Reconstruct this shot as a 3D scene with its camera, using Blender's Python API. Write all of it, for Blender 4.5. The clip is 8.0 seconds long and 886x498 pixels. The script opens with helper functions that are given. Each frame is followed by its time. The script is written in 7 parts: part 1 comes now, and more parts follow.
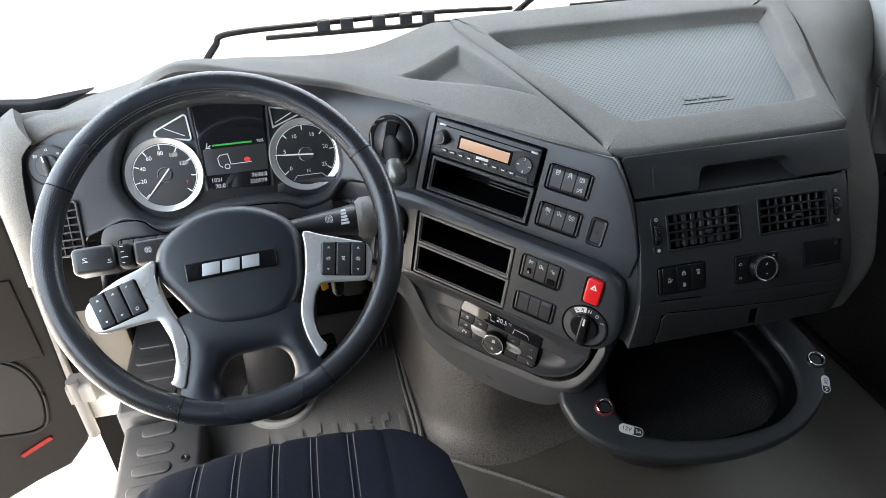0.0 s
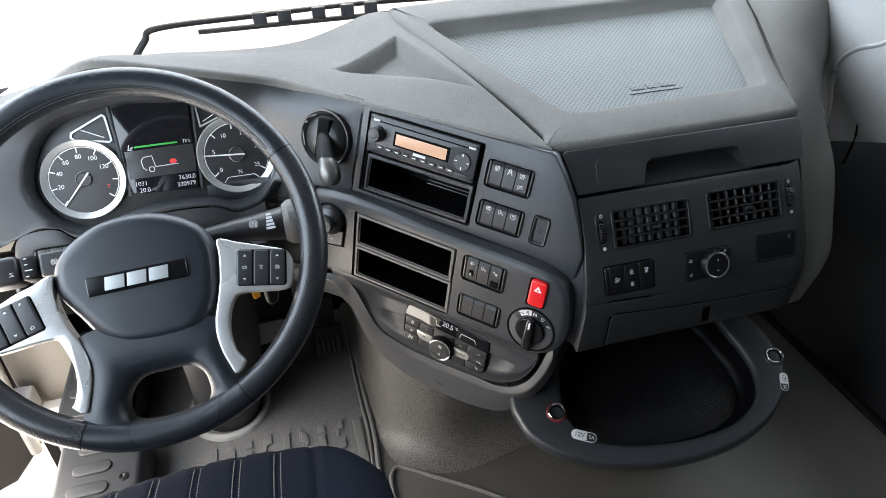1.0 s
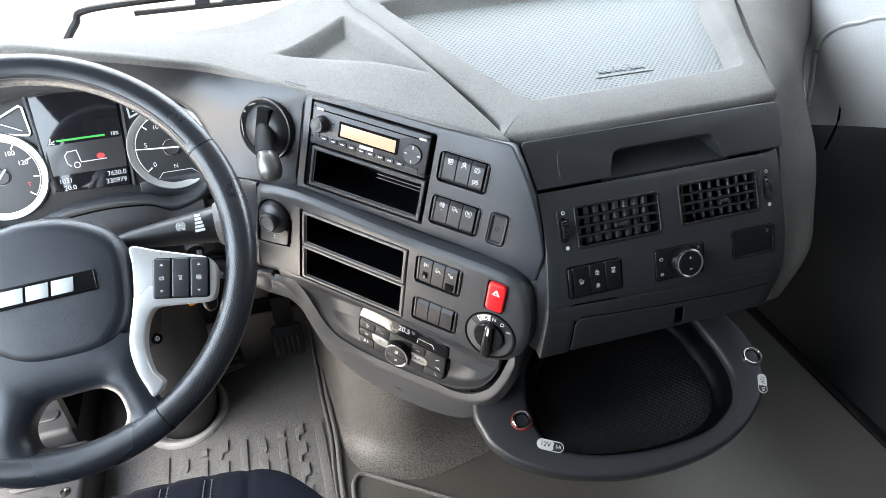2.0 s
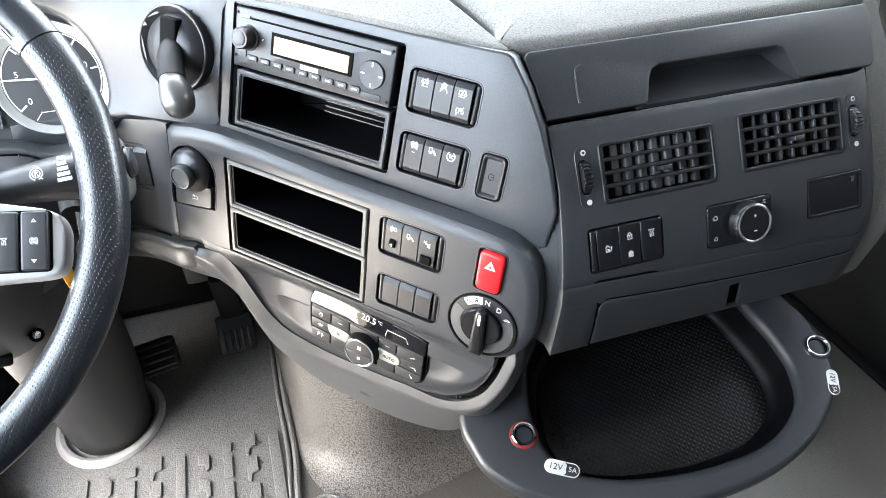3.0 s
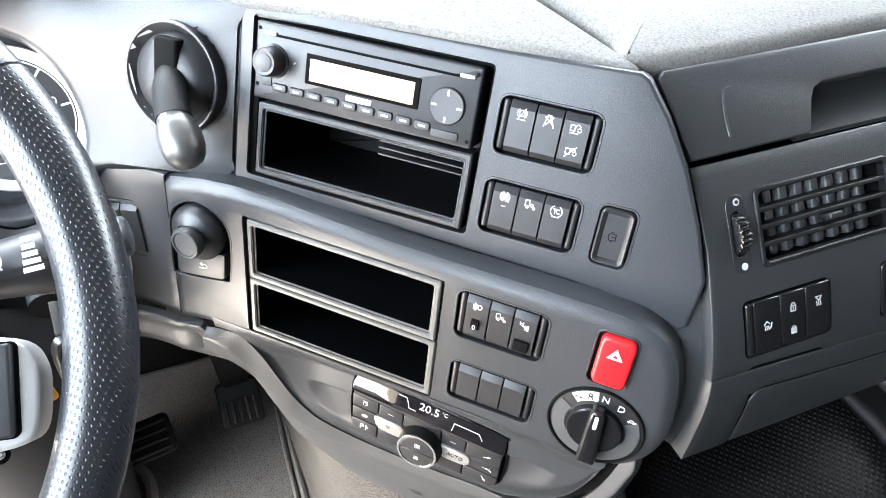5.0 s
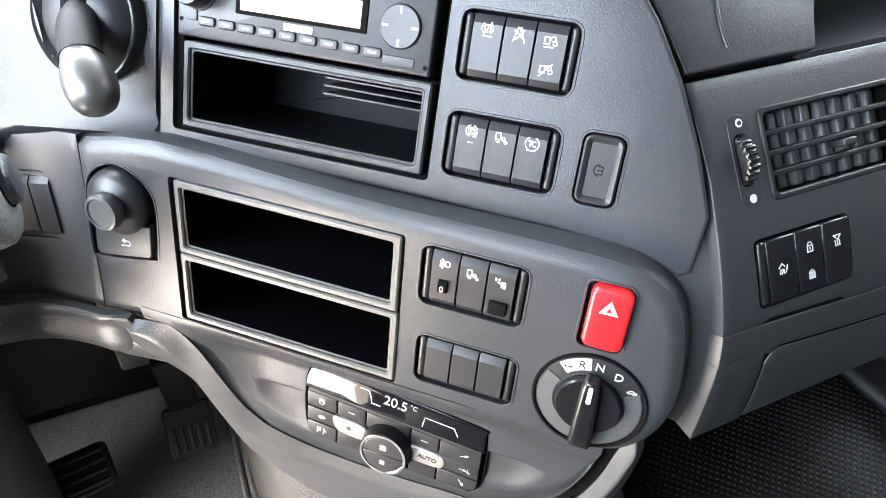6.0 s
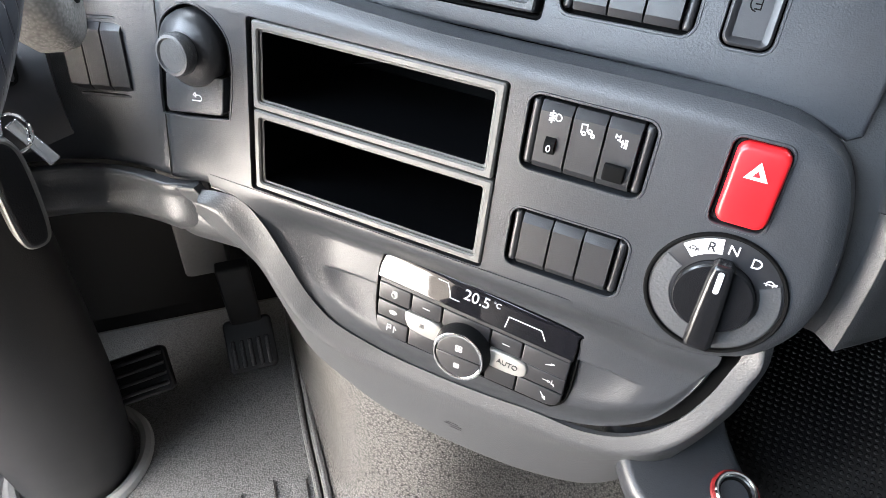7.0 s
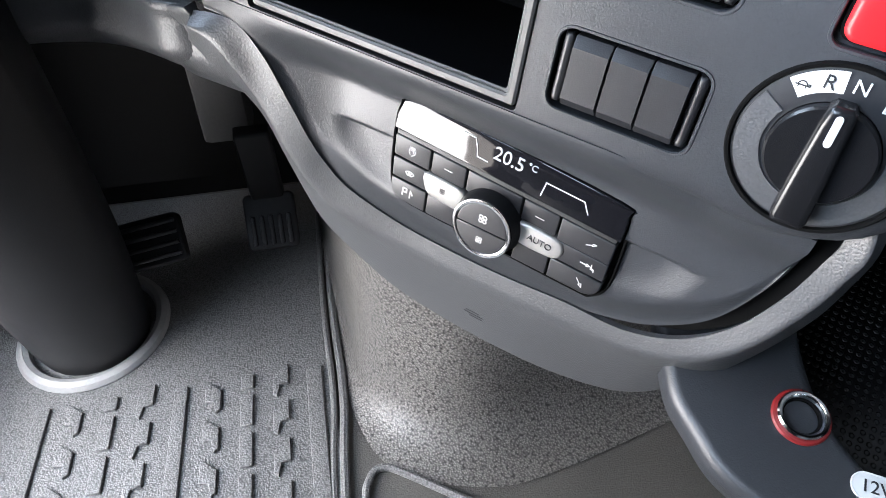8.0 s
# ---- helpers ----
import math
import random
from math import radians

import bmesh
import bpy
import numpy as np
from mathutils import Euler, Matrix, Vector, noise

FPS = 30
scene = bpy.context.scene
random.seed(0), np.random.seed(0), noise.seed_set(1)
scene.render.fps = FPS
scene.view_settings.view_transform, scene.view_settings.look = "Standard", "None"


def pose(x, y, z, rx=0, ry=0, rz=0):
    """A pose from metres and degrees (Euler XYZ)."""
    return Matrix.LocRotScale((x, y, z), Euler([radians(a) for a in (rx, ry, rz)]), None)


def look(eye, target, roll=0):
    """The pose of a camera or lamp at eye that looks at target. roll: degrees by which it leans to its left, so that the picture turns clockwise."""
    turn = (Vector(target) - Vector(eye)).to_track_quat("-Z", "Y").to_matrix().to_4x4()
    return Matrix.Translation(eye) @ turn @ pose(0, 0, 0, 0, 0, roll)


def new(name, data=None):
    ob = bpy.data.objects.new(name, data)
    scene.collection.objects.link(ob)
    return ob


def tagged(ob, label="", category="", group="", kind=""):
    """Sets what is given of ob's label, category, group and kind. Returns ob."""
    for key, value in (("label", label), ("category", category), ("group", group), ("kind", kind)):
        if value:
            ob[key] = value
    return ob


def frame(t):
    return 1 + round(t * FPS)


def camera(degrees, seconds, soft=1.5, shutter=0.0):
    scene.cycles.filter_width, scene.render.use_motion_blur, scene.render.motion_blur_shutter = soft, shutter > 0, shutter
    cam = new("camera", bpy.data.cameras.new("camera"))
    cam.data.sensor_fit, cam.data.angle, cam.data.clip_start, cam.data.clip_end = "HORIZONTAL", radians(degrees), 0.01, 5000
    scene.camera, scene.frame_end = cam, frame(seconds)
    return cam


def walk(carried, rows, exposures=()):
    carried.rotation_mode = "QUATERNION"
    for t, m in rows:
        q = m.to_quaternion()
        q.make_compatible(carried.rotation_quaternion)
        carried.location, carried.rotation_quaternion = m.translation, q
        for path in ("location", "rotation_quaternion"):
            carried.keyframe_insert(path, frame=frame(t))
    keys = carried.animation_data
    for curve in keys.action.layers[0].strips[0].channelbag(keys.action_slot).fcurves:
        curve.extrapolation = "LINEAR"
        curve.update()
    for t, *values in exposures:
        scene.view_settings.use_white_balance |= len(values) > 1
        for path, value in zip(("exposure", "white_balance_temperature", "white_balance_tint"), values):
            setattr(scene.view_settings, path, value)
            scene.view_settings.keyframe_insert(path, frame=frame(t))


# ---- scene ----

# ---------------------------------------------------------------- camera
cam = camera(66.3, 8.0, soft=0.8)
PATH = [
    (0, (0.013, -0.005, 1.236), (0.372, 1.618, 0.124), -1.4),
    (0.5, (0.04, 0.01, 1.226), (0.411, 1.63, 0.114), -1.5),
    (1, (0.095, 0.033, 1.212), (0.5, 1.634, 0.084), -1.8),
    (1.5, (0.125, 0.054, 1.201), (0.547, 1.634, 0.05), -1.8),
    (1.7, (0.145, 0.07, 1.193), (0.568, 1.644, 0.034), -2.0),
    (2.8, (0.214, 0.234, 1.066), (0.675, 1.765, -0.135), -1.1),
    (3, (0.229, 0.282, 1.006), (0.692, 1.813, -0.194), -1.6),
    (3.5, (0.184, 0.37, 0.984), (0.672, 1.887, -0.224), -2.2),
    (4, (0.177, 0.441, 0.974), (0.69, 1.968, -0.212), -2.0),
    (4.2, (0.177, 0.457, 0.976), (0.699, 1.973, -0.219), -2.0),
    (5.3, (0.192, 0.48, 0.929), (0.753, 2.002, -0.241), -2.2),
    (5.5, (0.195, 0.487, 0.908), (0.77, 1.993, -0.275), -2.2),
    (6, (0.201, 0.498, 0.853), (0.852, 2.059, -0.215), -2.5),
    (6.5, (0.195, 0.513, 0.809), (0.876, 2.046, -0.279), -2.2),
    (6.8, (0.183, 0.512, 0.788), (0.783, 2.064, -0.322), -2.5),
    (7, (0.182, 0.519, 0.757), (0.651, 2.113, -0.357), -1.8),
    (7.2, (0.182, 0.518, 0.725), (0.55, 2.122, -0.411), -1.0),
    (7.4, (0.203, 0.521, 0.707), (0.485, 2.097, -0.493), -1.1),
    (7.6, (0.216, 0.533, 0.692), (0.475, 2.078, -0.551), -0.8),
    (8, (0.211, 0.559, 0.674), (0.497, 2.047, -0.632), -0.8),
]
walk(cam, [(t, look(*r)) for t, *r in PATH], exposures=[(0.0, 1.28, 6400, 10), (1.7, 1.98, 6400, 10), (2.8, 2.94, 6400, 10), (3.5, 3.2, 6450, 10), (4.2, 3.04, 6450, 10), (5.3, 3.22, 6450, 11), (6.5, 3.24, 6400, 12), (7.2, 3.08, 6200, 11), (8.0, 2.62, 5800, 11)])

# ---------------------------------------------------------------- light
world = bpy.data.worlds.new("sky")
scene.world = world
world.use_nodes = True
wn = world.node_tree.nodes
sky = wn.new("ShaderNodeTexSky")
sky.sky_type, sky.sun_disc = "NISHITA", False
sky.sun_elevation, sky.sun_rotation = radians(72), radians(-4)
sky.air_density, sky.dust_density, sky.ozone_density = 0.7, 6.0, 0.4
wn["Background"].inputs["Strength"].default_value = 0.10
world.node_tree.links.new(sky.outputs[0], wn["Background"].inputs["Color"])
sun = new("sun", bpy.data.lights.new("sun", "SUN"))
sun.data.energy, sun.data.angle, sun.data.color = 4.0, radians(2), (1.0, 0.95, 0.87)
sun.matrix_world = look((-0.085, 1.2, 3.7), (0, 0, 0))
# sky light standing in the windscreen opening
pane_light = new("windscreen_skylight", bpy.data.lights.new("windscreen_skylight", "AREA"))
pane_light.data.shape, pane_light.data.size, pane_light.data.size_y = "RECTANGLE", 2.1, 0.55
pane_light.data.energy, pane_light.data.color = 9.0, (0.80, 0.91, 1.0)
pane_light.matrix_world = look((0.5, 1.34, 1.22), (0.5, 0.70, 0.98))
# the open driver's door: sunlit yard low down, sky higher up
door_light = new("door_yardlight", bpy.data.lights.new("door_yardlight", "AREA"))
door_light.data.shape, door_light.data.size, door_light.data.size_y = "RECTANGLE", 0.66, 1.00
door_light.data.energy, door_light.data.color = 8.6, (1.0, 0.92, 0.82)
door_light.matrix_world = look((-0.60, 0.93, 0.26), (0.4, 0.93, 0.26))
side_light = new("door_skylight", bpy.data.lights.new("door_skylight", "AREA"))
side_light.data.shape, side_light.data.size, side_light.data.size_y = "RECTANGLE", 1.50, 0.62
side_light.data.energy, side_light.data.color = 10.0, (0.77, 0.89, 1.0)
side_light.matrix_world = look((-0.60, 0.70, 1.12), (0.4, 0.70, 1.12))
# sky light standing in the passenger window
far_light = new("passenger_skylight", bpy.data.lights.new("passenger_skylight", "AREA"))
far_light.data.shape, far_light.data.size, far_light.data.size_y = "RECTANGLE", 0.82, 0.44
far_light.data.energy, far_light.data.color = 5.0, (0.82, 0.92, 1.0)
far_light.matrix_world = look((1.61, 0.92, 1.26), (0.4, 0.92, 1.20))


# ---------------------------------------------------------------- materials
def mat(name, col, rough=0.5, metal=0.0, grain=0.0, gscale=900.0, vary=0.12, vscale=9.0, coat=0.0, spec=0.5, gtype="noise", emit=None, trans=0.0, gcol=0.0):
    m = bpy.data.materials.new(name)
    m.use_nodes = True
    nt = m.node_tree
    b = nt.nodes["Principled BSDF"]
    L = nt.links.new
    b.inputs["Roughness"].default_value = rough
    b.inputs["Metallic"].default_value = metal
    b.inputs["Coat Weight"].default_value = coat
    b.inputs["Specular IOR Level"].default_value = spec
    b.inputs["Transmission Weight"].default_value = trans
    tc = nt.nodes.new("ShaderNodeTexCoord")
    if vary:
        n1 = nt.nodes.new("ShaderNodeTexNoise")
        n1.inputs["Scale"].default_value, n1.inputs["Detail"].default_value = vscale, 6
        n2 = nt.nodes.new("ShaderNodeTexNoise")
        n2.inputs["Scale"].default_value, n2.inputs["Detail"].default_value = vscale * 25, 2
        add = nt.nodes.new("ShaderNodeMath")
        add.operation = "MULTIPLY_ADD"
        add.inputs[1].default_value = 0.5
        for n in (n1, n2):
            L(tc.outputs["Object"], n.inputs["Vector"])
        L(n2.outputs["Fac"], add.inputs[0])
        L(n1.outputs["Fac"], add.inputs[2])
        rm = nt.nodes.new("ShaderNodeValToRGB")
        rm.color_ramp.elements[0].position, rm.color_ramp.elements[1].position = 0.45, 1.0
        rm.color_ramp.elements[0].color = (*[c * (1 - vary) for c in col], 1)
        rm.color_ramp.elements[1].color = (*[min(1, c * (1 + vary)) for c in col], 1)
        L(add.outputs[0], rm.inputs[0])
        L(rm.outputs[0], b.inputs["Base Color"])
        mr = nt.nodes.new("ShaderNodeMapRange")
        mr.inputs["To Min"].default_value, mr.inputs["To Max"].default_value = max(0.02, rough - 0.08), min(1, rough + 0.1)
        L(n1.outputs["Fac"], mr.inputs["Value"])
        L(mr.outputs[0], b.inputs["Roughness"])
    else:
        b.inputs["Base Color"].default_value = (*col, 1)
    if grain:
        if gtype == "voronoi":
            g = nt.nodes.new("ShaderNodeTexVoronoi")
            g.feature = "SMOOTH_F1"
            g.inputs["Scale"].default_value = gscale
            out = g.outputs["Distance"]
        else:
            g = nt.nodes.new("ShaderNodeTexNoise")
            g.inputs["Scale"].default_value, g.inputs["Detail"].default_value = gscale, 2
            out = g.outputs["Fac"]
        L(tc.outputs["Object"], g.inputs["Vector"])
        bp = nt.nodes.new("ShaderNodeBump")
        bp.inputs["Strength"].default_value, bp.inputs["Distance"].default_value = grain, 0.001
        L(out, bp.inputs["Height"])
        L(bp.outputs[0], b.inputs["Normal"])
        # grain lines darkened in colour too, adding relief shade to the bump
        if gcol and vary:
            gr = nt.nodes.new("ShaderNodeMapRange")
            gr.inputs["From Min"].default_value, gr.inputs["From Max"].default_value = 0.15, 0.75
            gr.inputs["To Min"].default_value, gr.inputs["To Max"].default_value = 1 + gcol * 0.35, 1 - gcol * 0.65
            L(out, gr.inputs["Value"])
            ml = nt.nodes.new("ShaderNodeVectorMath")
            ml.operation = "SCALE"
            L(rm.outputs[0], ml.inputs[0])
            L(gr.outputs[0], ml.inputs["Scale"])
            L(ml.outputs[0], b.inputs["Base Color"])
    if emit:
        b.inputs["Emission Color"].default_value = (*emit[:3], 1)
        b.inputs["Emission Strength"].default_value = emit[3]
    return m


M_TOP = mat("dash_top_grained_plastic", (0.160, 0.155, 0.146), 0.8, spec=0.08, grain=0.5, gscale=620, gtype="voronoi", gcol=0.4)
M_LIP = mat("lip_grained_plastic", (0.058, 0.059, 0.062), 0.38, grain=0.22, gscale=750, gtype="voronoi", gcol=0.10)
M_GREY = mat("panel_grey_plastic", (0.031, 0.033, 0.037), 0.35, grain=0.25, gscale=1100)
M_DARK = mat("panel_dark_plastic", (0.027, 0.028, 0.030), 0.38, grain=0.25, gscale=1100)
M_BLACK = mat("switch_black_plastic", (0.018, 0.018, 0.020), 0.38, grain=0.12, gscale=1400)
# near-black for black trim and joints; in recesses it stands for shade
M_GAP = mat("trim_and_recess_shade_black", (0.002, 0.002, 0.002), 0.8, vary=0.0, spec=0.1)
# black plastic taken near zero: shade inside slots and tray is in it
M_SLOT = mat("slot_shade_black", (0.0022, 0.0024, 0.003), 0.42, vary=0.0, spec=0.14)
M_RIMLINE = mat("slot_bezel_plastic", (0.10, 0.097, 0.092), 0.45, grain=0.1)
M_LEATHER = mat("wheel_leather", (0.016, 0.018, 0.022), 0.25, grain=0.22, gscale=1500, gtype="voronoi")
M_HUB = mat("wheel_hub_soft_plastic", (0.013, 0.0155, 0.021), 0.34, grain=0.22, gscale=1700, gtype="voronoi")
M_SILVER = mat("satin_silver_trim", (0.56, 0.555, 0.55), 0.27, metal=0.6, vary=0.05)
M_CHROME = mat("chrome", (0.75, 0.75, 0.76), 0.12, metal=1.0, vary=0.0)
M_WHITE = mat("white_print", (0.62, 0.62, 0.61), 0.5, vary=0.0)
M_RED = mat("red_switch", (0.62, 0.012, 0.016), 0.32, vary=0.06)
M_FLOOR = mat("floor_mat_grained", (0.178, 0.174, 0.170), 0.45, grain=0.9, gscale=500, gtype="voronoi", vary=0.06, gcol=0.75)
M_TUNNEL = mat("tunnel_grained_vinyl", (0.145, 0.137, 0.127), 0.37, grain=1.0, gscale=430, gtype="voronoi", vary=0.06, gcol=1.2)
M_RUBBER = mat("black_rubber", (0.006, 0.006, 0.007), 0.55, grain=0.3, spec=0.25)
M_SEAT = mat("seat_fabric", (0.0055, 0.007, 0.013), 0.85, spec=0.12, grain=0.6, gscale=1600)
M_DOOR = mat("door_card_plastic", (0.026, 0.025, 0.024), 0.6, grain=0.3)
M_PAINT = mat("white_cab_paint", (0.78, 0.77, 0.74), 0.35, coat=0.4)
M_LINER = mat("cab_liner", (0.09, 0.088, 0.086), 0.8, grain=0.3)
M_GROUND = mat("concrete_yard", (0.52, 0.475, 0.41), 0.9, grain=0.5, gscale=40, vscale=0.6)
M_ORANGE = mat("lcd_amber", (0.30, 0.17, 0.10), 0.3, vary=0.0, emit=(1.0, 0.62, 0.42, 0.14))
M_LCD = mat("lcd_dark", (0.008, 0.008, 0.010), 0.05, vary=0.0)
M_LCDW = mat("lcd_white", (0.35, 0.35, 0.36), 0.4, vary=0.0, emit=(0.9, 0.92, 1.0, 0.05))
M_GREEN = mat("lcd_green", (0.02, 0.22, 0.03), 0.4, vary=0.0, emit=(0.1, 1.0, 0.15, 0.03))
M_LCDRED = mat("lcd_red", (0.5, 0.02, 0.02), 0.4, vary=0.0, emit=(1.0, 0.05, 0.05, 0.06))
M_DIALFACE = mat("gauge_face", (0.012, 0.012, 0.013), 0.4, vary=0.0)
M_DIALRING = mat("gauge_ring_satin", (0.68, 0.68, 0.67), 0.32, metal=0.7, vary=0.0)
M_SILVBTN = mat("silver_button", (0.40, 0.39, 0.37), 0.33, metal=0.6, vary=0.05)
M_SOCKRED = mat("red_collar", (0.20, 0.010, 0.010), 0.45, vary=0.05)
M_STITCH = mat("grey_thread", (0.16, 0.15, 0.14), 0.8, vary=0.0)
M_KNOB = mat("worn_silver_knob", (0.15, 0.147, 0.14), 0.36, metal=0.7, vary=0.1)
M_PEDAL = mat("matt_black_rubber", (0.005, 0.0052, 0.006), 0.5, grain=0.2, spec=0.25)
M_BOOT = mat("satin_black_rubber", (0.008, 0.008, 0.0095), 0.5, grain=0.15, spec=0.4)
M_VENT = mat("vent_black_plastic", (0.009, 0.009, 0.010), 0.45, vary=0.0, spec=0.35)
M_PIANO = mat("gloss_black_switch", (0.007, 0.007, 0.008), 0.26, vary=0.0)
M_RIM = mat("tray_rim_blue_black", (0.028, 0.030, 0.034), 0.36, grain=0.2)
# darker than the driver's mat: passenger side shade is put into the colour
M_CARPET = mat("passenger_floor_shaded", (0.100, 0.094, 0.085), 0.65, grain=0.8, gscale=500, gcol=0.4)
M_DTRIM = mat("door_trim_light_grey", (0.36, 0.355, 0.345), 0.5, grain=0.3)
M_GLOSS = mat("gloss_black_plate", (0.004, 0.004, 0.005), 0.18, vary=0.0)
M_SILVBADGE = mat("badge_silver", (0.42, 0.43, 0.44), 0.42, metal=0.5, vary=0.0)
M_THREAD = mat("pale_thread", (0.09, 0.085, 0.08), 0.8, vary=0.0)
M_KICK = mat("sill_blue_black_plastic", (0.026, 0.028, 0.032), 0.45, grain=0.25, gscale=1100)
# beige paint taken darker, so the post's shade sits in the colour
M_POST = mat("post_shaded_beige", (0.17, 0.155, 0.13), 0.45, vary=0.15)
M_AMBER = mat("yellow_tag_plastic", (0.75, 0.34, 0.02), 0.4, vary=0.08)


def dotted(name, col, dot_col, rough, pitch, size, strength=0.8):
    """Rubber or leather with a regular field of small dots, in relief."""
    m = mat(name, col, rough, vary=0.12)
    nt = m.node_tree
    L = nt.links.new
    tc = [n for n in nt.nodes if n.bl_idname == "ShaderNodeTexCoord"][0]
    mp = nt.nodes.new("ShaderNodeMapping")
    mp.inputs["Scale"].default_value = (1 / pitch, 1 / pitch, 1 / pitch)
    mp.inputs["Rotation"].default_value = (0, 0, radians(45))
    L(tc.outputs["Object"], mp.inputs["Vector"])
    sx = nt.nodes.new("ShaderNodeSeparateXYZ")
    L(mp.outputs[0], sx.inputs[0])
    sq = []
    for ax in ("X", "Y"):
        fr = nt.nodes.new("ShaderNodeMath")
        fr.operation = "FRACT"
        L(sx.outputs[ax], fr.inputs[0])
        sb = nt.nodes.new("ShaderNodeMath")
        sb.operation = "SUBTRACT"
        sb.inputs[1].default_value = 0.5
        L(fr.outputs[0], sb.inputs[0])
        pw = nt.nodes.new("ShaderNodeMath")
        pw.operation = "MULTIPLY"
        L(sb.outputs[0], pw.inputs[0])
        L(sb.outputs[0], pw.inputs[1])
        sq.append(pw)
    ad = nt.nodes.new("ShaderNodeMath")
    L(sq[0].outputs[0], ad.inputs[0])
    L(sq[1].outputs[0], ad.inputs[1])
    mr = nt.nodes.new("ShaderNodeMapRange")
    mr.inputs["From Min"].default_value, mr.inputs["From Max"].default_value = size * size * 0.5, size * size * 1.3
    mr.inputs["To Min"].default_value, mr.inputs["To Max"].default_value = 1, 0
    L(ad.outputs[0], mr.inputs["Value"])
    bp = nt.nodes.new("ShaderNodeBump")
    bp.inputs["Strength"].default_value, bp.inputs["Distance"].default_value = abs(strength), 0.001
    bp.invert = strength < 0
    L(mr.outputs[0], bp.inputs["Height"])
    b = nt.nodes["Principled BSDF"]
    L(bp.outputs[0], b.inputs["Normal"])
    old = b.inputs["Base Color"].links[0].from_socket
    mx = nt.nodes.new("ShaderNodeMix")
    mx.data_type = "RGBA"
    L(mr.outputs[0], mx.inputs["Factor"])
    L(old, mx.inputs["A"])
    mx.inputs["B"].default_value = (*dot_col, 1)
    L(mx.outputs["Result"], b.inputs["Base Color"])
    return m


M_TRAYMAT = dotted("rubber_tray_mat", (0.078, 0.088, 0.084), (0.022, 0.026, 0.025), 0.5, 0.0062, 0.30, -0.9)
M_TRAYDOT = dotted("black_dotted_rubber", (0.0012, 0.0012, 0.0015), (0.005, 0.0053, 0.006), 0.30, 0.0058, 0.30, 0.9)
M_PERF = dotted("perforated_leather", (0.013, 0.014, 0.017), (0.003, 0.003, 0.004), 0.28, 0.0026, 0.20, -0.4)
M_GLASS = bpy.data.materials.new("windscreen_glass")
M_GLASS.use_nodes = True
_n = M_GLASS.node_tree.nodes
_t, _g, _m = _n.new("ShaderNodeBsdfTransparent"), _n.new("ShaderNodeBsdfGlossy"), _n.new("ShaderNodeMixShader")
_g.inputs["Roughness"].default_value = 0.02
_m.inputs[0].default_value = 0.05
M_GLASS.node_tree.links.new(_t.outputs[0], _m.inputs[1])
M_GLASS.node_tree.links.new(_g.outputs[0], _m.inputs[2])
M_GLASS.node_tree.links.new(_m.outputs[0], _n["Material Output"].inputs["Surface"])


# ---------------------------------------------------------------- mesh helpers
def thing(name, label, category, at=(0, 0, 0), group="", kind=""):
    ob = new(name)
    ob.location = at
    ob.empty_display_size = 0.02
    return tagged(ob, label, category, group, kind)


def part(name, bm, material, parent=None, label="", smooth=38):
    me = bpy.data.meshes.new(name)
    bmesh.ops.recalc_face_normals(bm, faces=bm.faces)
    for f in bm.faces:
        f.smooth = True
    for e in bm.edges:
        if len(e.link_faces) == 2 and e.calc_face_angle(0) > radians(smooth):
            e.smooth = False
    bm.to_mesh(me)
    bm.free()
    me.materials.append(material)
    ob = new(name, me)
    if parent:
        ob.parent = parent
        if parent.type == "EMPTY":
            ob.matrix_parent_inverse = Matrix.Translation(-parent.location)
    if label:
        ob["label"] = label
    return ob


def basis(c, u, v):
    u = Vector(u).normalized()
    n = u.cross(Vector(v)).normalized()
    v = n.cross(u)
    return Matrix(((u.x, v.x, n.x, c[0]), (u.y, v.y, n.y, c[1]), (u.z, v.z, n.z, c[2]), (0, 0, 0, 1)))


def rr(x0, y0, x1, y1, r, n=5):
    """Rounded rectangle outline, counter-clockwise."""
    r = min(r, (x1 - x0) / 2.001, (y1 - y0) / 2.001)
    out = []
    for cx, cy, a0 in ((x1 - r, y0 + r, -90), (x1 - r, y1 - r, 0), (x0 + r, y1 - r, 90), (x0 + r, y0 + r, 180)):
        for i in range(n + 1):
            a = radians(a0 + 90 * i / n)
            out.append((cx + r * math.cos(a), cy + r * math.sin(a)))
    return out


def circle(cx, cy, r, n=40, ry=None):
    return [(cx + r * math.cos(2 * math.pi * i / n), cy + (ry or r) * math.sin(2 * math.pi * i / n)) for i in range(n)]


def inset(o, d):
    """Moves a counter-clockwise outline inwards by d."""
    out, n = [], len(o)
    for i in range(n):
        a, b, c = Vector(o[i - 1]), Vector(o[i]), Vector(o[(i + 1) % n])
        e1, e2 = (b - a), (c - b)
        e1 = e1.normalized() if e1.length > 1e-9 else e2.normalized()
        e2 = e2.normalized() if e2.length > 1e-9 else e1
        n1, n2 = Vector((-e1.y, e1.x)), Vector((-e2.y, e2.x))
        m = n1 + n2
        m = m.normalized() if m.length > 1e-6 else n1
        k = max(0.4, m.dot(n1))
        out.append(tuple(b + m * d / k))
    return out


